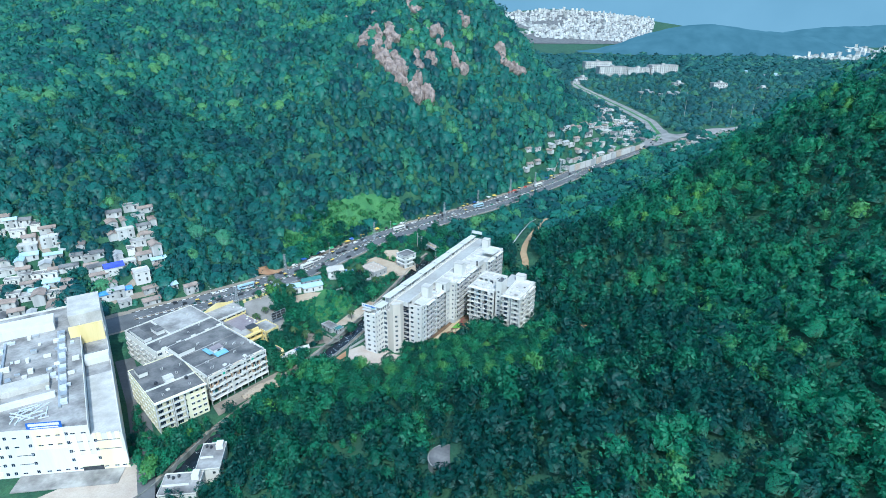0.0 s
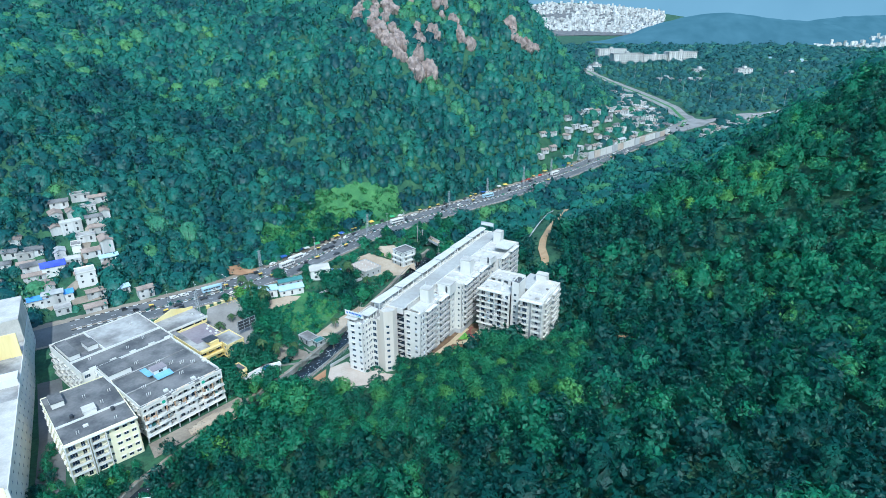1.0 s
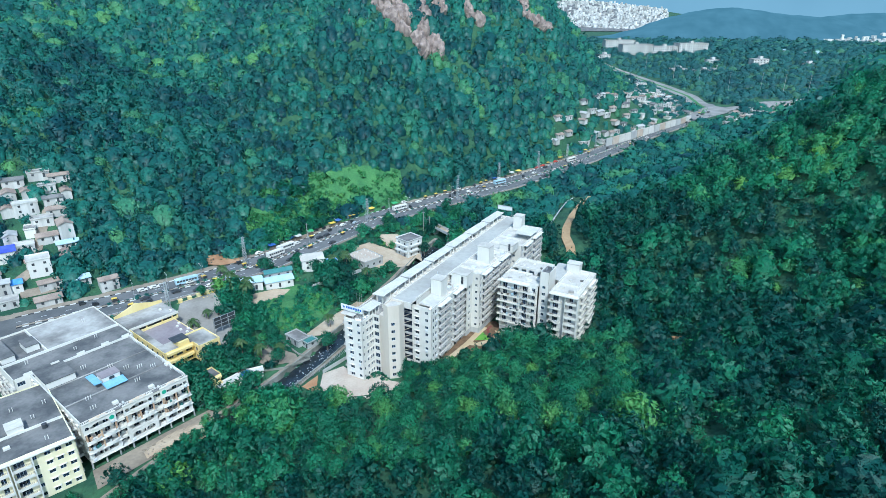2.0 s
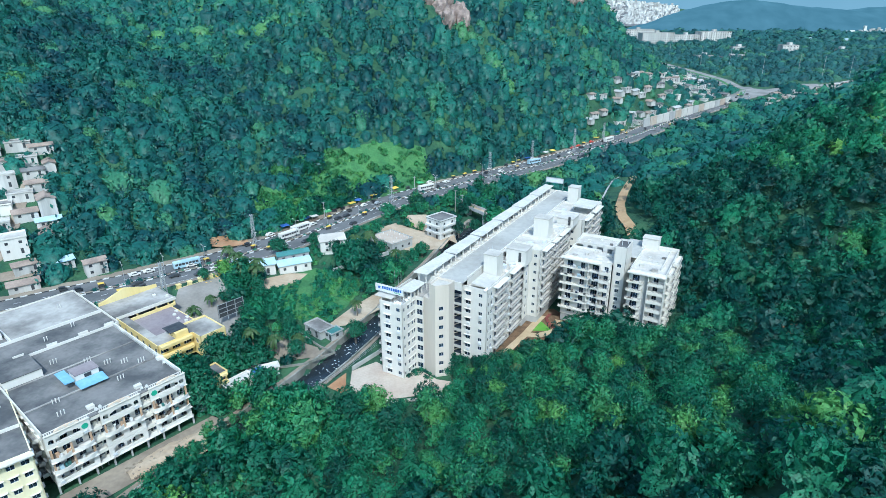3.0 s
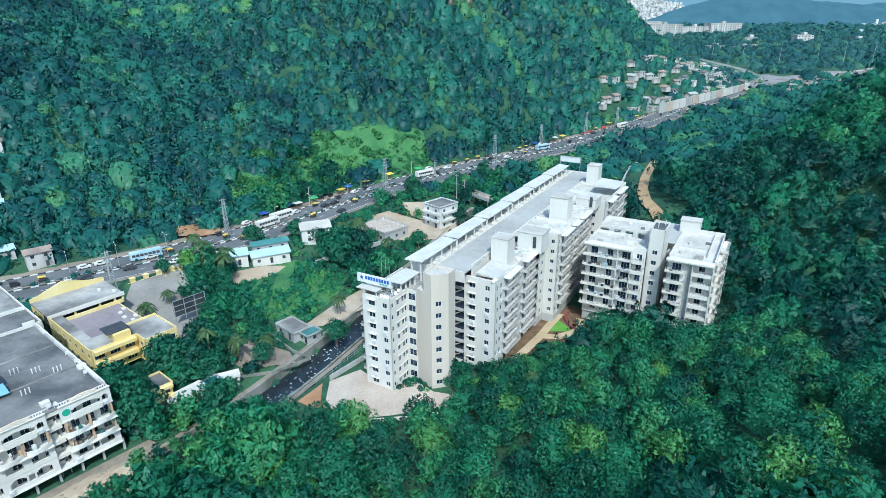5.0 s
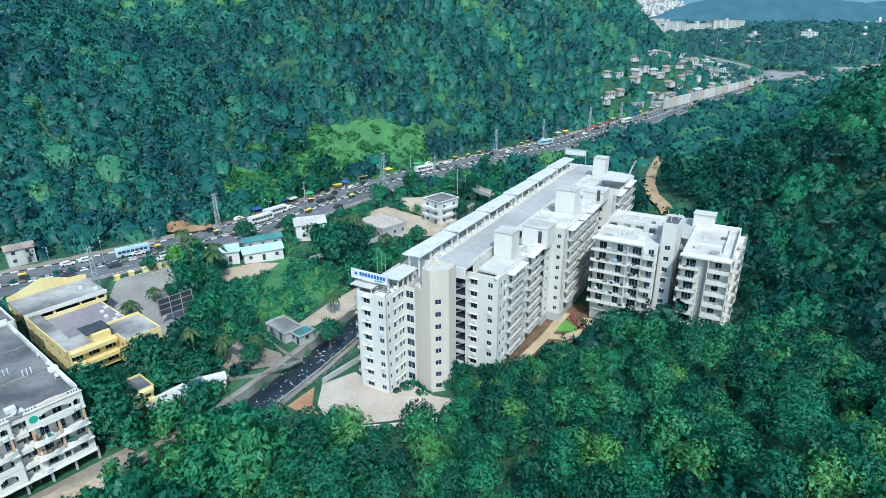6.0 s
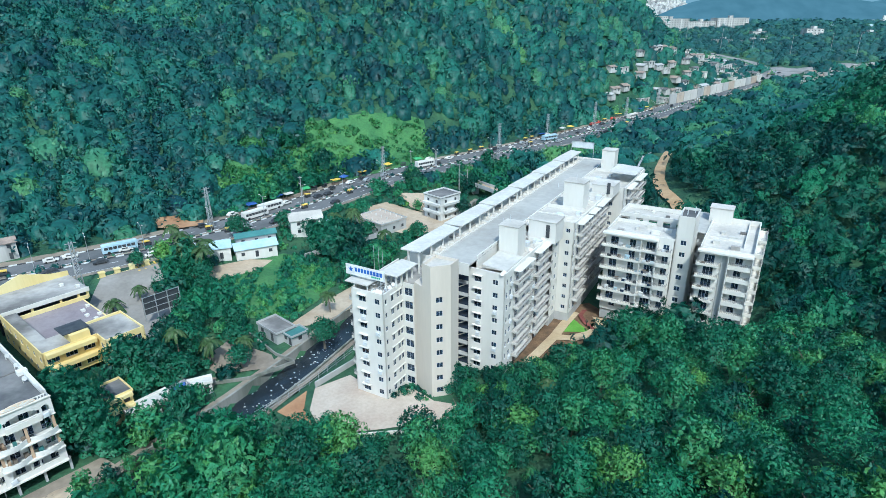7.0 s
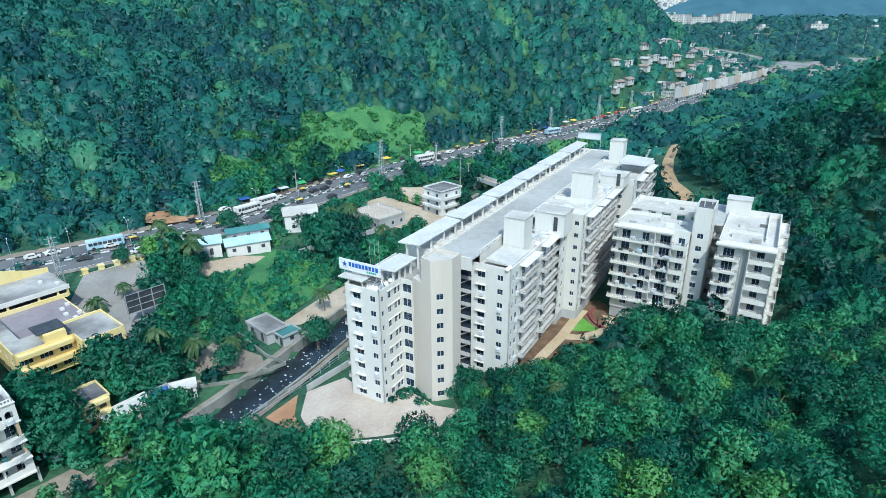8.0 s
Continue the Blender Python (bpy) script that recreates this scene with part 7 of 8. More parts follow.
def raw_mesh(name, v, f, mat, tone=None, soft=None):
    """A mesh of quads from arrays; a quad whose last two corners agree is a triangle."""
    tri = f[:, 2] == f[:, 3]
    size = np.where(tri, 3, 4)
    loops = f.ravel()[np.stack([np.ones(len(f)), np.ones(len(f)), np.ones(len(f)), ~tri], 1).astype(bool).ravel()]
    me = bpy.data.meshes.new(name)
    me.vertices.add(len(v))
    me.vertices.foreach_set("co", v.astype(np.float32).ravel())
    me.loops.add(len(loops))
    me.loops.foreach_set("vertex_index", loops.astype(np.int32))
    me.polygons.add(len(f))
    me.polygons.foreach_set("loop_start", np.r_[0, np.cumsum(size)[:-1]].astype(np.int32))
    me.polygons.foreach_set("use_smooth", np.ones(len(f), bool))
    me.update(calc_edges=True)
    me.materials.append(M[mat])
    if tone is not None:
        me.attributes.new("tone", "FLOAT", "POINT").data.foreach_set("value", tone.astype(np.float32))
    if soft is not None:
        me.normals_split_custom_set_from_vertices(soft.tolist())
    return me


def keep_clear(*outlines):
    ROOMS.extend(outlines)


def inside(poly, x, y):
    hit = np.zeros(x.shape, bool)
    for (ax, ay), (bx, by) in zip(poly, poly[1:] + poly[:1]):
        if ay != by:
            hit ^= ((ay > y) != (by > y)) & (x < (bx - ax) * (y - ay) / (by - ay) + ax)
    return hit


def local_outline(m, pts):
    return [tuple((m @ Vector((x, y, 0)))[:2]) for x, y in pts]


MAIN = pose(-47.7, 278.0, 0, 0, 0, -25.5)
keep_clear(local_outline(MAIN, [(-6, -3), (17, -6), (29, 12), (33, 50), (36, 120), (30, 127), (-3, 127)]))
keep_clear(local_outline(MAIN, [(29, 46), (38, 51), (52, 53.5), (72, 52.5), (76, 80), (30, 80)]))
keep_clear([(-65, 265), (-54, 259), (-40, 259), (-26, 263), (-22, 269), (-24, 281), (-48, 282), (-56, 284)])
keep_clear([(-16, 286), (-8, 287), (2, 293), (12, 300), (15, 312), (8, 324), (-4, 320)])
for m, w, d in (((-112, 224.5, 54.6), 32, 40), ((-147.5, 244, 54.6), 38, 34), ((-126.5, 203, 47), 23, 36), ((-179.8, 147.2, 34.8), 62, 126), ((-114.5, 274, 54.8), 20, 41)):
    keep_clear(local_outline(pose(m[0], m[1], 0, 0, 0, m[2]), [(-3, -5), (w + 3, -5), (w + 3, d + 2), (-3, d + 2)]))
keep_clear([(-205, 290), (-118, 155), (-104, 158), (-126, 192), (-190, 296)])


def clear_of(x, y, road=15.0, canal=6.5, line=ROAD):
    ok = (along(line, x, y)[0] > road) & (along(CANAL, x, y)[0] > canal)
    for poly in ROOMS:
        ok &= ~inside(poly, x, y)
    return ok


def scatter(x0, x1, y0, y1, step):
    gx, gy = np.meshgrid(np.arange(x0, x1, step), np.arange(y0, y1, step))
    return gx.ravel() + rng.uniform(-0.45, 0.45, gx.size) * step, gy.ravel() + rng.uniform(-0.45, 0.45, gy.size) * step


NEAR = [(-55, 213), (42, 213), (62, 292), (-55, 292)]


def wood(name, x, y, kinds, size, label, mat="leaf", tone=0.37):
    """One mesh of many crowns, each a turned and scaled copy of one of a few kinds."""
    z = land(x, y, False)
    vs, fs, ts, ns, n = [], [], [], [], 0
    pick = rng.integers(0, len(kinds), len(x))
    for i in range(len(x)):
        v, f, soft = kinds[pick[i]]
        a, s = rng.uniform(0, 6.283), size * rng.choice((0.6, 0.82, 1.0, 1.25, 1.65), p=(0.16, 0.24, 0.28, 0.22, 0.10)) * rng.uniform(0.9, 1.1)
        c, sn = math.cos(a) * s, math.sin(a) * s
        w = np.empty_like(v)
        w[:, 0], w[:, 1], w[:, 2] = v[:, 0] * c - v[:, 1] * sn + x[i], v[:, 0] * sn + v[:, 1] * c + y[i], v[:, 2] * s * rng.uniform(0.85, 1.15) + z[i] - 0.3
        vs.append(w)
        q = soft.copy()
        q[:, 0], q[:, 1] = soft[:, 0] * math.cos(a) - soft[:, 1] * math.sin(a), soft[:, 0] * math.sin(a) + soft[:, 1] * math.cos(a)
        ns.append(q)
        fs.append(f + n)
        big = noise.noise((x[i] / 45, y[i] / 45, 3.0))
        ts.append(np.full(len(v), tone + 0.46 * big + 0.22 * noise.noise((x[i] / 14, y[i] / 14, 5.0)) + rng.normal() * 0.2))
        n += len(v)
    me = raw_mesh(name, np.vstack(vs), np.vstack(fs), mat, np.concatenate(ts), np.vstack(ns))
    return solid(name, me, mat, HERE, label, "trees", "", "stuff")


SLOPE = [(-115, 130), (-20, 118), (70, 100), (150, 118), (225, 200), (245, 300), (262, 440), (-60, 440), (-60, 262), (-100, 262)]
MEADOW = [(-136, 402), (-118, 410), (-84, 432), (-58, 462), (-50, 478), (-56, 492), (-84, 482), (-116, 462), (-136, 444)]


SEEN = [(40, 95), (135, 98), (175, 160), (205, 225), (228, 300), (265, 350), (305, 420), (330, 470), (420, 545), (420, 585), (320, 580), (262, 600), (290, 660), (340, 715), (390, 790), (-90, 790), (-620, 800), (-560, 690), (-500, 620), (-425, 515), (-370, 420), (-312, 340), (-245, 250), (-180, 150), (-40, 100)]


def thin(x, y):
    """Where houses stand close, only every third tree is left."""
    ok = np.ones(x.shape, bool)
    for outline, share in (*((h, 0.25) for h in HAMLETS), (VILLAGE, 0.3)):
        ok &= ~(inside(outline, x, y) & (rng.random(x.shape) < share))
    return ok


def plant_woods():
    mid = [crown_arrays(rng.uniform(3.1, 4.3), rng.uniform(5.8, 7.6), 12, 84, 0.72, 0.8, 1.0, 0.28, 0.15) for _ in range(9)]
    far = [crown_arrays(rng.uniform(4.2, 5.8), rng.uniform(3.4, 4.8), 12, 32, 0.84, 0.2, 1.12, 0.26, 0.45) for _ in range(12)]
    fine = [crown_arrays(rng.uniform(2.8, 4.0), rng.uniform(5.2, 7.4), 16, 230, 0.56, 0.7, True, 0.25) for _ in range(7)]
    near_far = [crown_arrays(rng.uniform(3.8, 5.2), rng.uniform(3.6, 5.0), 16, 100, 0.60, 0.2, 1.05, 0.24, 0.4) for _ in range(10)]
    low = [crown_arrays(2.6, 3.4, 6, 40, 0.72, 0.2, True) for _ in range(6)]
    faint = [crown_arrays(9.0, 8.5, 6, 13, 2.4, 0.2, 1.3, 0.34, 0.5) for _ in range(5)]
    x, y = scatter(-110, 260, 70, 430, 5.3)
    ok = clear_of(x, y) & ((x > -58) | (y < 262)) & inside(SLOPE, x, y) & inside(SEEN, x, y) & ~((y > 280) & (x < -5)) & ~inside(NEAR, x, y)
    bank = ((x < -40) & (y > 185)) | ((y > 178) & (y < 218) & (x < 90))
    upper = ok & ~bank & (x > 105)
    # tone raised on the upper trees to stand for haze
    wood("woodland", x[upper], y[upper], mid, 1.18, "dense green woodland high on the near hill, lightened as if by haze", "leafnear", 0.18)
    ok &= ~upper
    wood("woodland", x[ok & ~bank], y[ok & ~bank], mid, 1.18, "dense green broadleaf woodland on the near slope", "leafnear", 0.06)
    wood("woodland", x[ok & bank], y[ok & bank], fine, 1.1, "dense green broadleaf woodland beside the canal", "leafnear", 0.17)
    x, y = scatter(-640, 430, 300, 800, 6.1)
    ok = clear_of(x, y, 17, 6.5, ROAD[:-1]) & inside(SEEN, x, y) & ~((x > -110) & (x < 260) & (y < 430)) & ~(inside(MEADOW, x, y) & (np.array([noise.noise((a / 22, b / 22, 9.0)) for a, b in zip(x, y)]) > -0.28)) & ((y > 330) | (x < -140)) & thin(x, y)
    face = (y < 560) & (x < 40) & (x > -330)
    wood("far_woodland", x[ok & ~face], y[ok & ~face], far, 1.34, "dense green woodland on the far hillsides")
    wood("hill_woodland", x[ok & face], y[ok & face], near_far, 1.36, "dense green woodland on the hill above the road")
    x, y = scatter(100, 720, 785, 1270, 11.0)
    ok = clear_of(x, y, 20, 6.5, ROAD[:-1]) & (x < 0.68 * y) & (along(FAR_ROAD, x, y)[0] > 15) & (along(EAST_ROAD, x, y)[0] > 11)
    # this wood and the distant one carry haze in their leaf colour
    wood("plain_woodland", x[ok], y[ok], far, 1.3, "dense dark woodland on the plain beyond the junction", "leafhaze", 0.42)
    x, y = scatter(-100, 1300, 790, 1800, 15)
    ok = clear_of(x, y, 20) & (x > 0.02 * y) & (x < 0.72 * y) & ((y < 1690) | (x < 0.49 * y)) & (along(FAR_ROAD, x, y)[0] > 18) & ~((y < 1270) & (x > 100) & (x < 0.68 * y))
    wood("distant_woodland", x[ok], y[ok], faint, 0.95, "distant wooded hills and plain", "leafhaze", 0.36)
    x, y = scatter(-150, -88, 160, 236, 3.0)
    ok = inside([(-150, 226), (-133, 190), (-121, 178), (-106, 190), (-98, 206), (-97, 211), (-108, 212), (-128, 201), (-140, 212)], x, y) & (along(CANAL, x, y)[0] > 6.8)
    wood("canal_trees", x[ok], y[ok], fine, 0.62, "leafy bushes and small trees between the old block and the canal", "leafnear")
    # bright scrub on the open slope over the road, and low scrub on the valley floor
    x, y = scatter(-145, -40, 395, 500, 2.5)
    ok = clear_of(x, y, 16) & inside(MEADOW, x, y) & (np.array([noise.noise((a / 9, b / 9, 2.0)) for a, b in zip(x, y)]) > -0.12)
    wood("scrub", x[ok], y[ok], low, 0.7, "bright green scrub on the open slope above the road", "leafmeadow")
    x, y = scatter(-125, 0, 225, 450, 3.4)
    floor = clear_of(x, y, 13.5) & ~inside(NEAR, x, y) & ((x < -58) | (y > 285)) & (x < 40)
    lump = np.array([noise.noise((a / 17, b / 17, 8.0)) for a, b in zip(x, y)])
    field = inside(FIELD, x, y)
    floor &= (along(CANAL, x, y)[0] > 9.5) | (y < 264)
    ok = floor & (lump < 0.02) & ~field
    wood("scrub", x[ok], y[ok], low, 0.75, "low green scrub on the valley floor", "leafnear")
    ok = floor & (lump >= 0.02) & ~field
    k = np.arange(len(x)) % 3 != 0
    wood("valley_trees", x[ok & k], y[ok & k], fine, 1.15, "green trees between the yards and the road", "leafnear")
    x, y = scatter(-110, -60, 303, 355, 2.3)
    ok = inside(FIELD, x, y) & clear_of(x, y, 13.5, 8.0) & (np.array([noise.noise((a / 12, b / 12, 6.0)) for a, b in zip(x, y)]) > -0.22)
    wood("scrub", x[ok], y[ok], low, 0.62, "low green vines and bushes over the field", "leafnear", 0.38)
    # trees that lean over the canal
    bx, by, ox, oy = [], [], [], []
    for a, b in zip(CANAL[1:5], CANAL[2:6]):
        d = Vector((b[0] - a[0], b[1] - a[1])).normalized()
        for k in range(int(math.hypot(b[0] - a[0], b[1] - a[1]) / 2.6)):
            f = k * 2.6 / math.hypot(b[0] - a[0], b[1] - a[1])
            px, py = a[0] + (b[0] - a[0]) * f, a[1] + (b[1] - a[1]) * f
            if 207 < py < 262:
                for s in (rng.uniform(4.6, 6.0), rng.uniform(7.5, 10)):
                    bx.append(px + d.y * s), by.append(py - d.x * s)
            if 209 < py < 262:
                for s in (-2.0, 2.2):
                    ox.append(px + d.y * s + rng.uniform(-1, 1)), oy.append(py - d.x * s + rng.uniform(-1, 1))
            if py < 206 or 252 < py < 266:
                bx.append(px - d.y * rng.uniform(5.6, 8.5)), by.append(py + d.x * rng.uniform(5.6, 8.5))
    bx, by = np.array(bx), np.array(by)
    ok = ~inside([(-66, 262), (-50, 262), (-50, 300), (-66, 300)], bx, by)
    wood("canal_trees", bx[ok], by[ok], fine, 0.95, "leafy trees beside the canal", "leafnear")
    wood("canal_trees", np.array(ox), np.array(oy), fine, 0.6, "low leafy trees leaning over the canal", "leafnear")
    # young trees and bushes along the garden side, between the paths and the slope
    x, y = scatter(-34, 36, 266, 318, 2.7)
    ok = inside([(-30, 272), (-24, 268), (-6, 270), (8, 286), (24, 297), (34, 312), (26, 316), (17, 303), (9, 297), (-4, 290), (-11, 287.5), (-18, 286.5), (-25, 284.5), (-29.5, 279.5)], x, y) & ~inside([(-43, 262), (-25, 266), (-25, 275), (-31, 275.6), (-43, 280)], x, y)
    wood("bushes", x[ok], y[ok], fine, 0.6, "young trees and bushes along the garden side of the blocks", "leafnear")
    # the hill goes on behind
    x, y = scatter(-130, 240, -70, 112, 7.0)
    ok = ~inside(SEEN, x, y) & clear_of(x, y)
    wood("woodland", x[ok], y[ok], far, 1.5, "green woodland on the near hill top")
    # clipped shrubs at the foot of the tower
    x, y = scatter(-42, -29, 271, 281, 1.1)
    ok = inside([(-41.5, 274.6), (-38, 275.8), (-33.0, 274.6), (-31.5, 276), (-33.5, 279), (-36.5, 280.5), (-39.0, 277.6)], x, y)
    wood("shrubs", x[ok], y[ok], low, 0.34, "dark low shrubs at the foot of the tower", "leafnear", tone=0.2)
    # shrubs along the median
    sx, sy = [], []
    for f in np.arange(2.6, 12.5, 0.085):
        p, d = road_point(f)
        sx.append(p[0] + rng.uniform(-0.3, 0.3)), sy.append(p[1] + rng.uniform(-0.3, 0.3))
    wood("median_shrubs", np.array(sx), np.array(sy), low, 0.42, "round green shrubs on the road median")


def plant_near():
    """Single trees where the slope comes nearest."""
    kinds = []
    for i in range(9):
        v, f, soft = crown_arrays((2.6, 3.2, 3.6, 4.2, 3.0, 3.9, 2.8, 3.4, 4.6)[i], (6.2, 7.6, 6.6, 8.2, 8.4, 7.0, 5.6, 7.4, 7.8)[i], (12, 18, 15, 24, 14, 20, 12, 22, 26)[i], 820, 0.34, 0.9, True, 0.22)
        sh = Shape().tube((0, 0, -0.6), (0.1, 0.05, 3.2), 0.22, 0.13, 7)
        for j in range(5):
            a = 1.26 * j + rng.uniform(0, 0.5)
            sh.tube((0.1, 0.05, 2.2 + 0.2 * j), (math.cos(a) * 1.9, math.sin(a) * 1.9, 4.2 + 0.3 * j), 0.09, 0.03, 5)
        tree = thing("tree", pose(0, 0, 0), "leafy green broadleaf tree on the wooded slope", "tree", "trees on the near slope")
        part("trunk", sh.mesh("trunk", M["bark"]), None, tree)
        part("crown", raw_mesh("crown", v, f, "leafnear", np.full(len(v), 0.06 + 0.085 * (i * 4 % 9)), soft), None, tree)
        kinds.append(tree)
    x, y = scatter(-55, 62, 213, 292, 5.25)
    ok = clear_of(x, y) & inside(NEAR, x, y) & ~((y > 280) & (x < -5))
    fx, fy = scatter(-30, 2, 264, 296, 3.6)
    foot = inside([(-25, 266), (-10, 266), (-3, 280), (2, 290), (-5, 290), (-11, 286.5), (-17, 281), (-24, 278), (-26, 274)], fx, fy)
    ax, ay = scatter(8, 52, 282, 306, 3.7)
    wall_foot = inside([(10, 297), (14, 292), (24, 286), (44, 281), (50, 290), (40, 293.5), (28, 298.5), (17, 303.5)], ax, ay)
    slope = int(ok.sum()) + int(wall_foot.sum())
    x, y = np.r_[x[ok], ax[wall_foot], fx[foot]], np.r_[y[ok], ay[wall_foot], fy[foot]]
    z = land(x, y, False)
    for i in range(len(x)):
        m = pose(x[i], y[i], z[i] - 0.1, 0, 0, rng.uniform(0, 360)) 
        if i < len(kinds):
            kinds[i].matrix_basis = m
            kinds[i].scale = (1, 1, 1)
        else:
            t = copy_thing(kinds[i % len(kinds)], m)
            s = rng.choice((0.6, 0.85, 1.0, 1.15, 1.35)) * rng.uniform(0.9, 1.1)
            if i >= slope:
                s = rng.uniform(0.5, 0.85)
            t.scale = (s, s, s * rng.uniform(0.9, 1.1))
    return len(x)




def palm(x, y, h, r=2.6, fan=False):
    """A palm: a slightly leaning ringed trunk, and drooping fronds of many leaflets."""
    z = land_at(x, y)
    ob = thing("palm_tree", pose(x, y, z, 0, 0, rng.uniform(0, 360)), "tall palm with a bare grey trunk and drooping fronds", "palm tree", "palms")
    sh, lean = Shape(), rng.uniform(0.0, 0.9)
    n = 6
    for i in range(n):
        a, b = i / n, (i + 1) / n
        sh.tube((lean * a * a, 0, h * a - (0.5 if i == 0 else 0)), (lean * b * b, 0, h * b), 0.2 - 0.06 * a, 0.19 - 0.06 * b, 7)
    part("trunk", sh, "bark", ob)
    vs, fs = [], []
    for i in range(18):
        az, el = 2.4 * i, rng.uniform(-0.15, 1.0)
        d = Vector((math.cos(az), math.sin(az), 0))
        side = Vector((-d.y, d.x, 0))
        pts = []
        for j in range(8):
            t = j / 7
            pts.append(Vector((lean, 0, h)) + d * (r * t * math.cos(el * 0.8)) + Vector((0, 0, r * (math.sin(el) * t - 0.95 * t * t))))
        for j in range(7):
            w = 0.55 * r / 2.6 * (1 - abs(j / 7 - 0.35)) 
            for s in (-1, 1):
                k = len(vs)
                vs += [tuple(pts[j]), tuple(pts[j + 1]), tuple(pts[j + 1] + side * (s * w) + Vector((0, 0, -0.28 * w)) + d * 0.2), tuple(pts[j] + side * (s * w * 0.9) + Vector((0, 0, -0.34 * w)) + d * 0.3)]
                fs.append([k, k + 1, k + 2, k + 3])
    part("crown", raw_mesh("crown", np.array(vs), np.array(fs), "palm", np.full(len(vs), 0.35)), None, ob)


def large_trees():
    """The old spreading trees of the valley floor, one by one."""
    kinds = []
    for i in range(3):
        v, f, soft = crown_arrays(4.6, 9.5, 26, 1000, 0.50, 2.2, True, 0.22)
        sh = Shape().tube((0, 0, -0.6), (0.2, 0.1, 3.6), 0.42, 0.28, 8)
        for j in range(6):
            a = 1.05 * j + rng.uniform(0, 0.4)
            sh.tube((0.2, 0.1, 3.0 + 0.1 * j), (math.cos(a) * 2.8, math.sin(a) * 2.8, 5.6 + 0.3 * j), 0.16, 0.05, 5)
        tree = thing("tree", HERE, "large dark green spreading tree on the valley floor", "tree", "large valley trees")
        part("trunk", sh.mesh("trunk", M["bark"]), None, tree)
        part("crown", raw_mesh("crown", v, f, "leafnear", np.full(len(v), 0.16 + 0.08 * i), soft), None, tree)
        kinds.append(tree)
    spots = [(-97, 276, 1.35), (-92, 278.5, 1.25), (-89.5, 286, 1.15), (-94.5, 289, 1.1), (-86, 276.5, 0.95), (-99.5, 258.5, 1.7), (-93, 255.5, 1.5), (-59.5, 295, 0.85), (-72, 357, 1.35), (-66, 354, 1.3), (-52.5, 421, 0.95), (-45, 368, 0.8), (-104, 324, 1.0), (-108.5, 329, 1.05), (-99, 317, 0.9), (-92, 365, 0.85), (-106, 357, 0.9), (-126, 329.5, 0.6), (-121, 334, 0.55), (-76, 284, 0.7), (-80, 292, 0.8), (-84, 300, 0.8), (-114, 318, 0.5), (-47, 312, 0.7), (-30, 395, 0.8), (-22, 400, 0.8), (-104, 262, 0.9)]
    for i, (x, y, s) in enumerate(spots):
        m = pose(x, y, land_at(x, y) - 0.1, 0, 0, 77 * i)
        t = kinds[i] if i < 3 else copy_thing(kinds[i % 3], m)
        t.matrix_basis = m
        t.scale = (s, s, s)


large_trees()
plant_woods()
plant_near()
for x, y, h, r in ((-121, 307.5, 3.6, 3.0), (-117, 314, 4.4, 2.2), (-87.8, 280.5, 11.5, 2.6), (-83.2, 285, 6.5, 2.8), (-110, 330, 9.5, 3.8), (-106, 333, 10.5, 3.8), (-113, 334, 9.0, 3.6), (-104, 328, 11.0, 3.6), (-116, 337, 8.5, 3.4), (-75, 368, 8.0, 3.2), (-70, 373, 8.5, 3.2), (-68, 370, 9.0, 3.0), (-62.5, 312, 6.0, 2.6), (-55.5, 362, 5.5, 2.8), (-139, 303, 6.0, 3.0), (-122.5, 345, 8.0, 3.0), (-37, 396, 7.0, 2.4), (-77, 289, 5.0, 2.4), (-28, 283, 5.0, 2.2), (-8, 272, 6.0, 2.6)):
    palm(x, y, h, r)

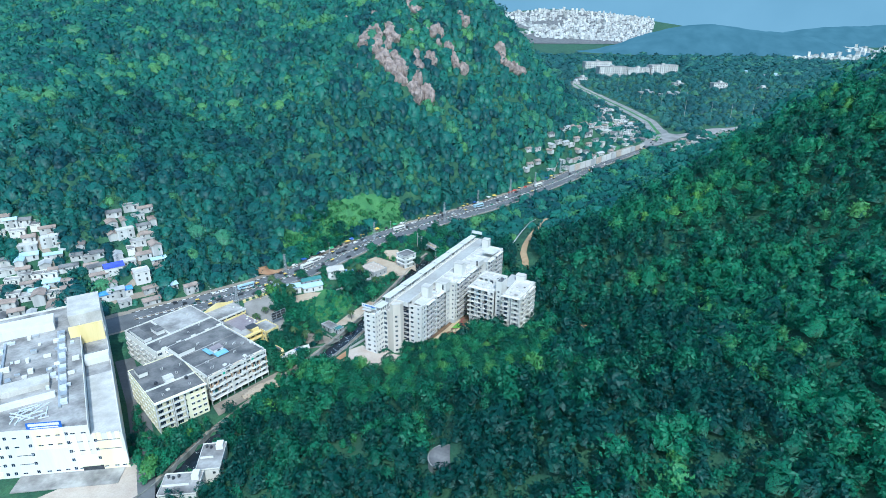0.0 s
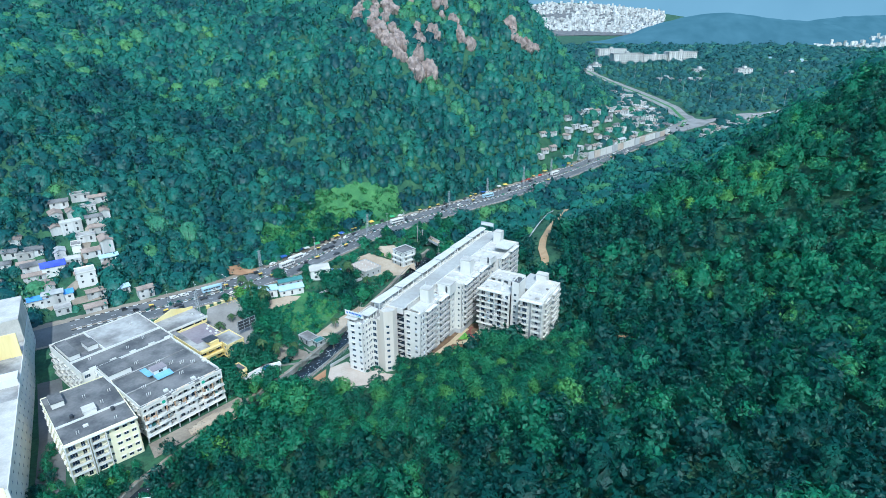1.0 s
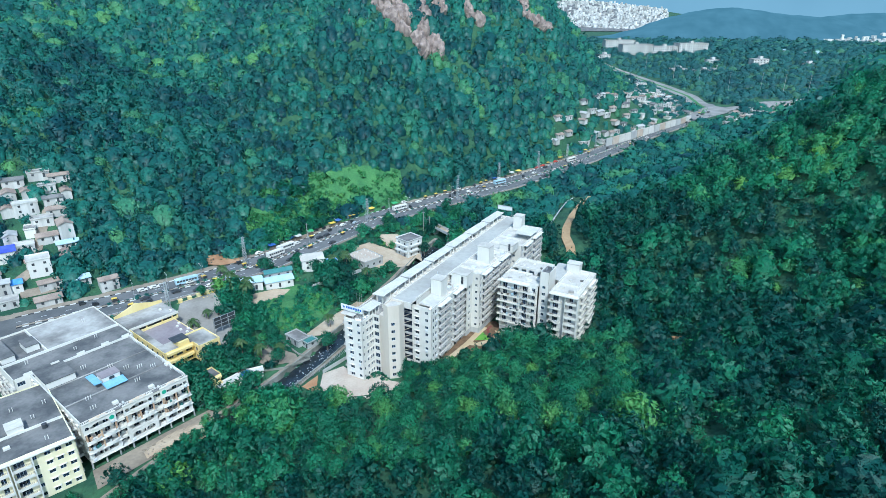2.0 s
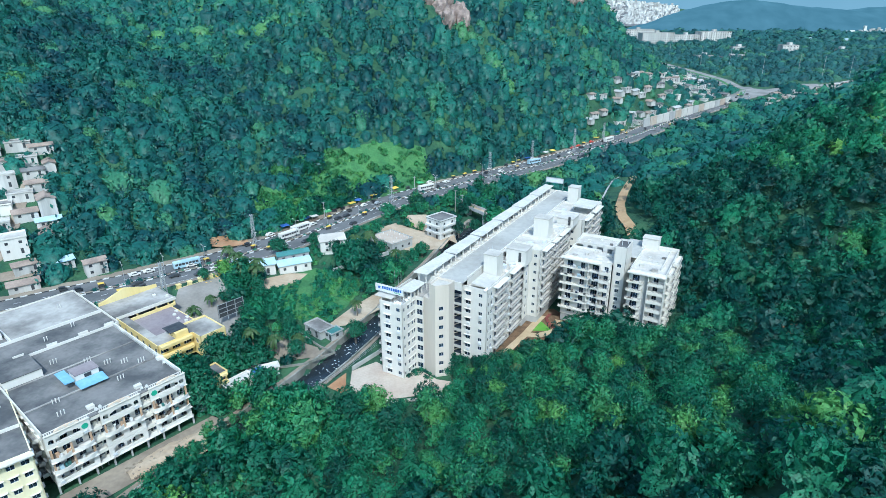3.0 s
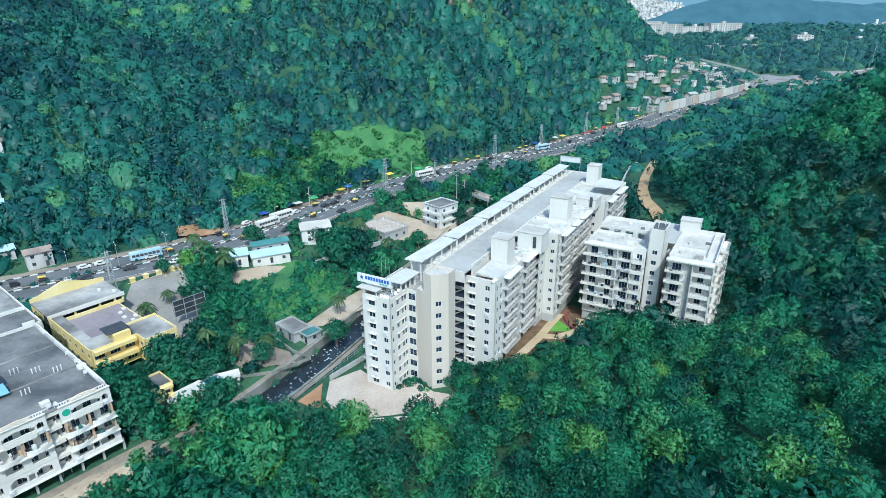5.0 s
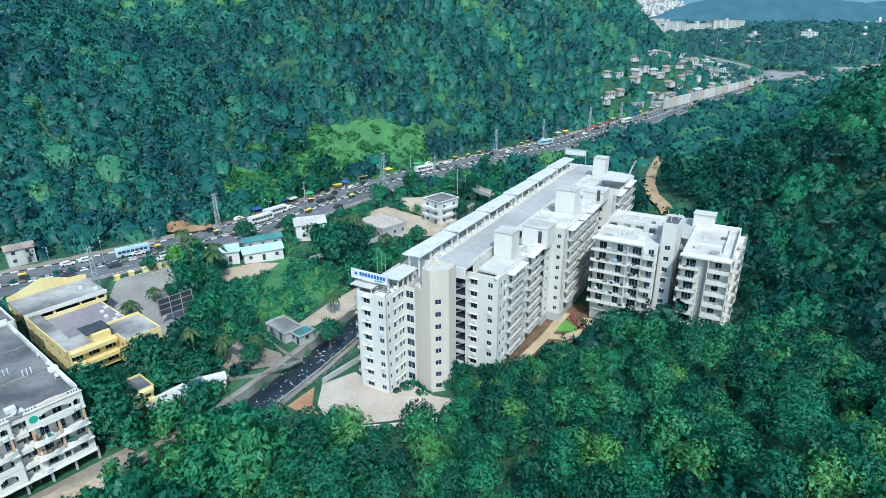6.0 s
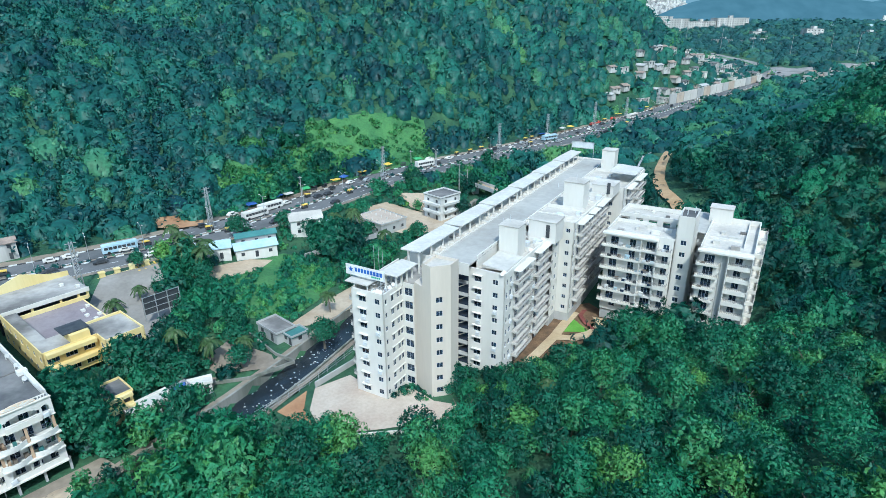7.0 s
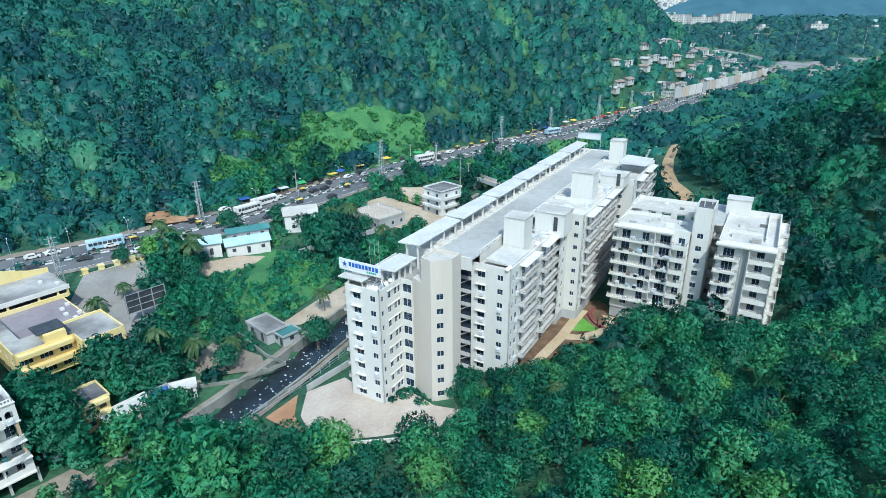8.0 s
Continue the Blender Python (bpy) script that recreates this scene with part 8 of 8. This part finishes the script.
# ---- the distance, its haze painted as glow ----
def backdrop():
    m = bpy.data.materials.new("painted haze")
    m.use_nodes = True
    n, l = m.node_tree.nodes, m.node_tree.links
    n.remove(n["Principled BSDF"])
    # emission stands in for the light that haze scatters
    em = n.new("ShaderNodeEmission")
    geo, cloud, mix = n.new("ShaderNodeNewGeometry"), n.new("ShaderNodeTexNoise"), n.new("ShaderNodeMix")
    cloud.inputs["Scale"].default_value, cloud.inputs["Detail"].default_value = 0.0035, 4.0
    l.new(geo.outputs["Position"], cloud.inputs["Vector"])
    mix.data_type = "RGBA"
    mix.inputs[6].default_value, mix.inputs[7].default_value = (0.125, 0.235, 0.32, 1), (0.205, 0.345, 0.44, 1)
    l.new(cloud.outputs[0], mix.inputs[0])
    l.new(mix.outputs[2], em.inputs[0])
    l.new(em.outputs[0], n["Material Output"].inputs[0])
    M["haze"] = m
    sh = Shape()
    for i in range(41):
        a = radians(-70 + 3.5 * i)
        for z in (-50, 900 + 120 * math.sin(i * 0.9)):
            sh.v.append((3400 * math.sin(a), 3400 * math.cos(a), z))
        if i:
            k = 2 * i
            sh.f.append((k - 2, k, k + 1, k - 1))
    solid("backdrop", sh, "haze", HERE, "glowing backdrop of hazy blue mountains on the horizon", "mountains", "", "structure")
    # wooded ridges far beyond the plain, their haze put in as glowing colour
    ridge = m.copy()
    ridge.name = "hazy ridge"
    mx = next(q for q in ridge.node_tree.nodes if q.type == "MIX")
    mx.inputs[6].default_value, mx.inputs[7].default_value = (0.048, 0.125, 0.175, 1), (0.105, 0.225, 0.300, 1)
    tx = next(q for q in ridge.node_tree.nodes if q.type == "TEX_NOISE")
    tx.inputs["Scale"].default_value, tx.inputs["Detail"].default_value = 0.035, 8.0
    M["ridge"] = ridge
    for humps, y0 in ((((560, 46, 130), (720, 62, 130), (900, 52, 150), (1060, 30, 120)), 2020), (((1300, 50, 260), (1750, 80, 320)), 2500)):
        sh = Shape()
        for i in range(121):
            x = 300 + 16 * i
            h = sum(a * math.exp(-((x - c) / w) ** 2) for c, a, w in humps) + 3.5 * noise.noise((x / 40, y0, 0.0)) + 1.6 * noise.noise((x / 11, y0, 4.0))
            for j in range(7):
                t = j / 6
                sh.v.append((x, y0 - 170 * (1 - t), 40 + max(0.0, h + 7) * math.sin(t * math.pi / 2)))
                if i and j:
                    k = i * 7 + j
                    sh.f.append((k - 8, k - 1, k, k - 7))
        solid("backdrop", sh, "ridge", HERE, "wooded ridge with blue haze painted as glow", "hills", "", "structure")


backdrop()


# ---- to scale ----
for ob in list(scene.objects):
    if ob.parent is None and ob not in (cam, sun):
        ob.matrix_basis = Matrix.Scale(K, 4) @ ob.matrix_basis
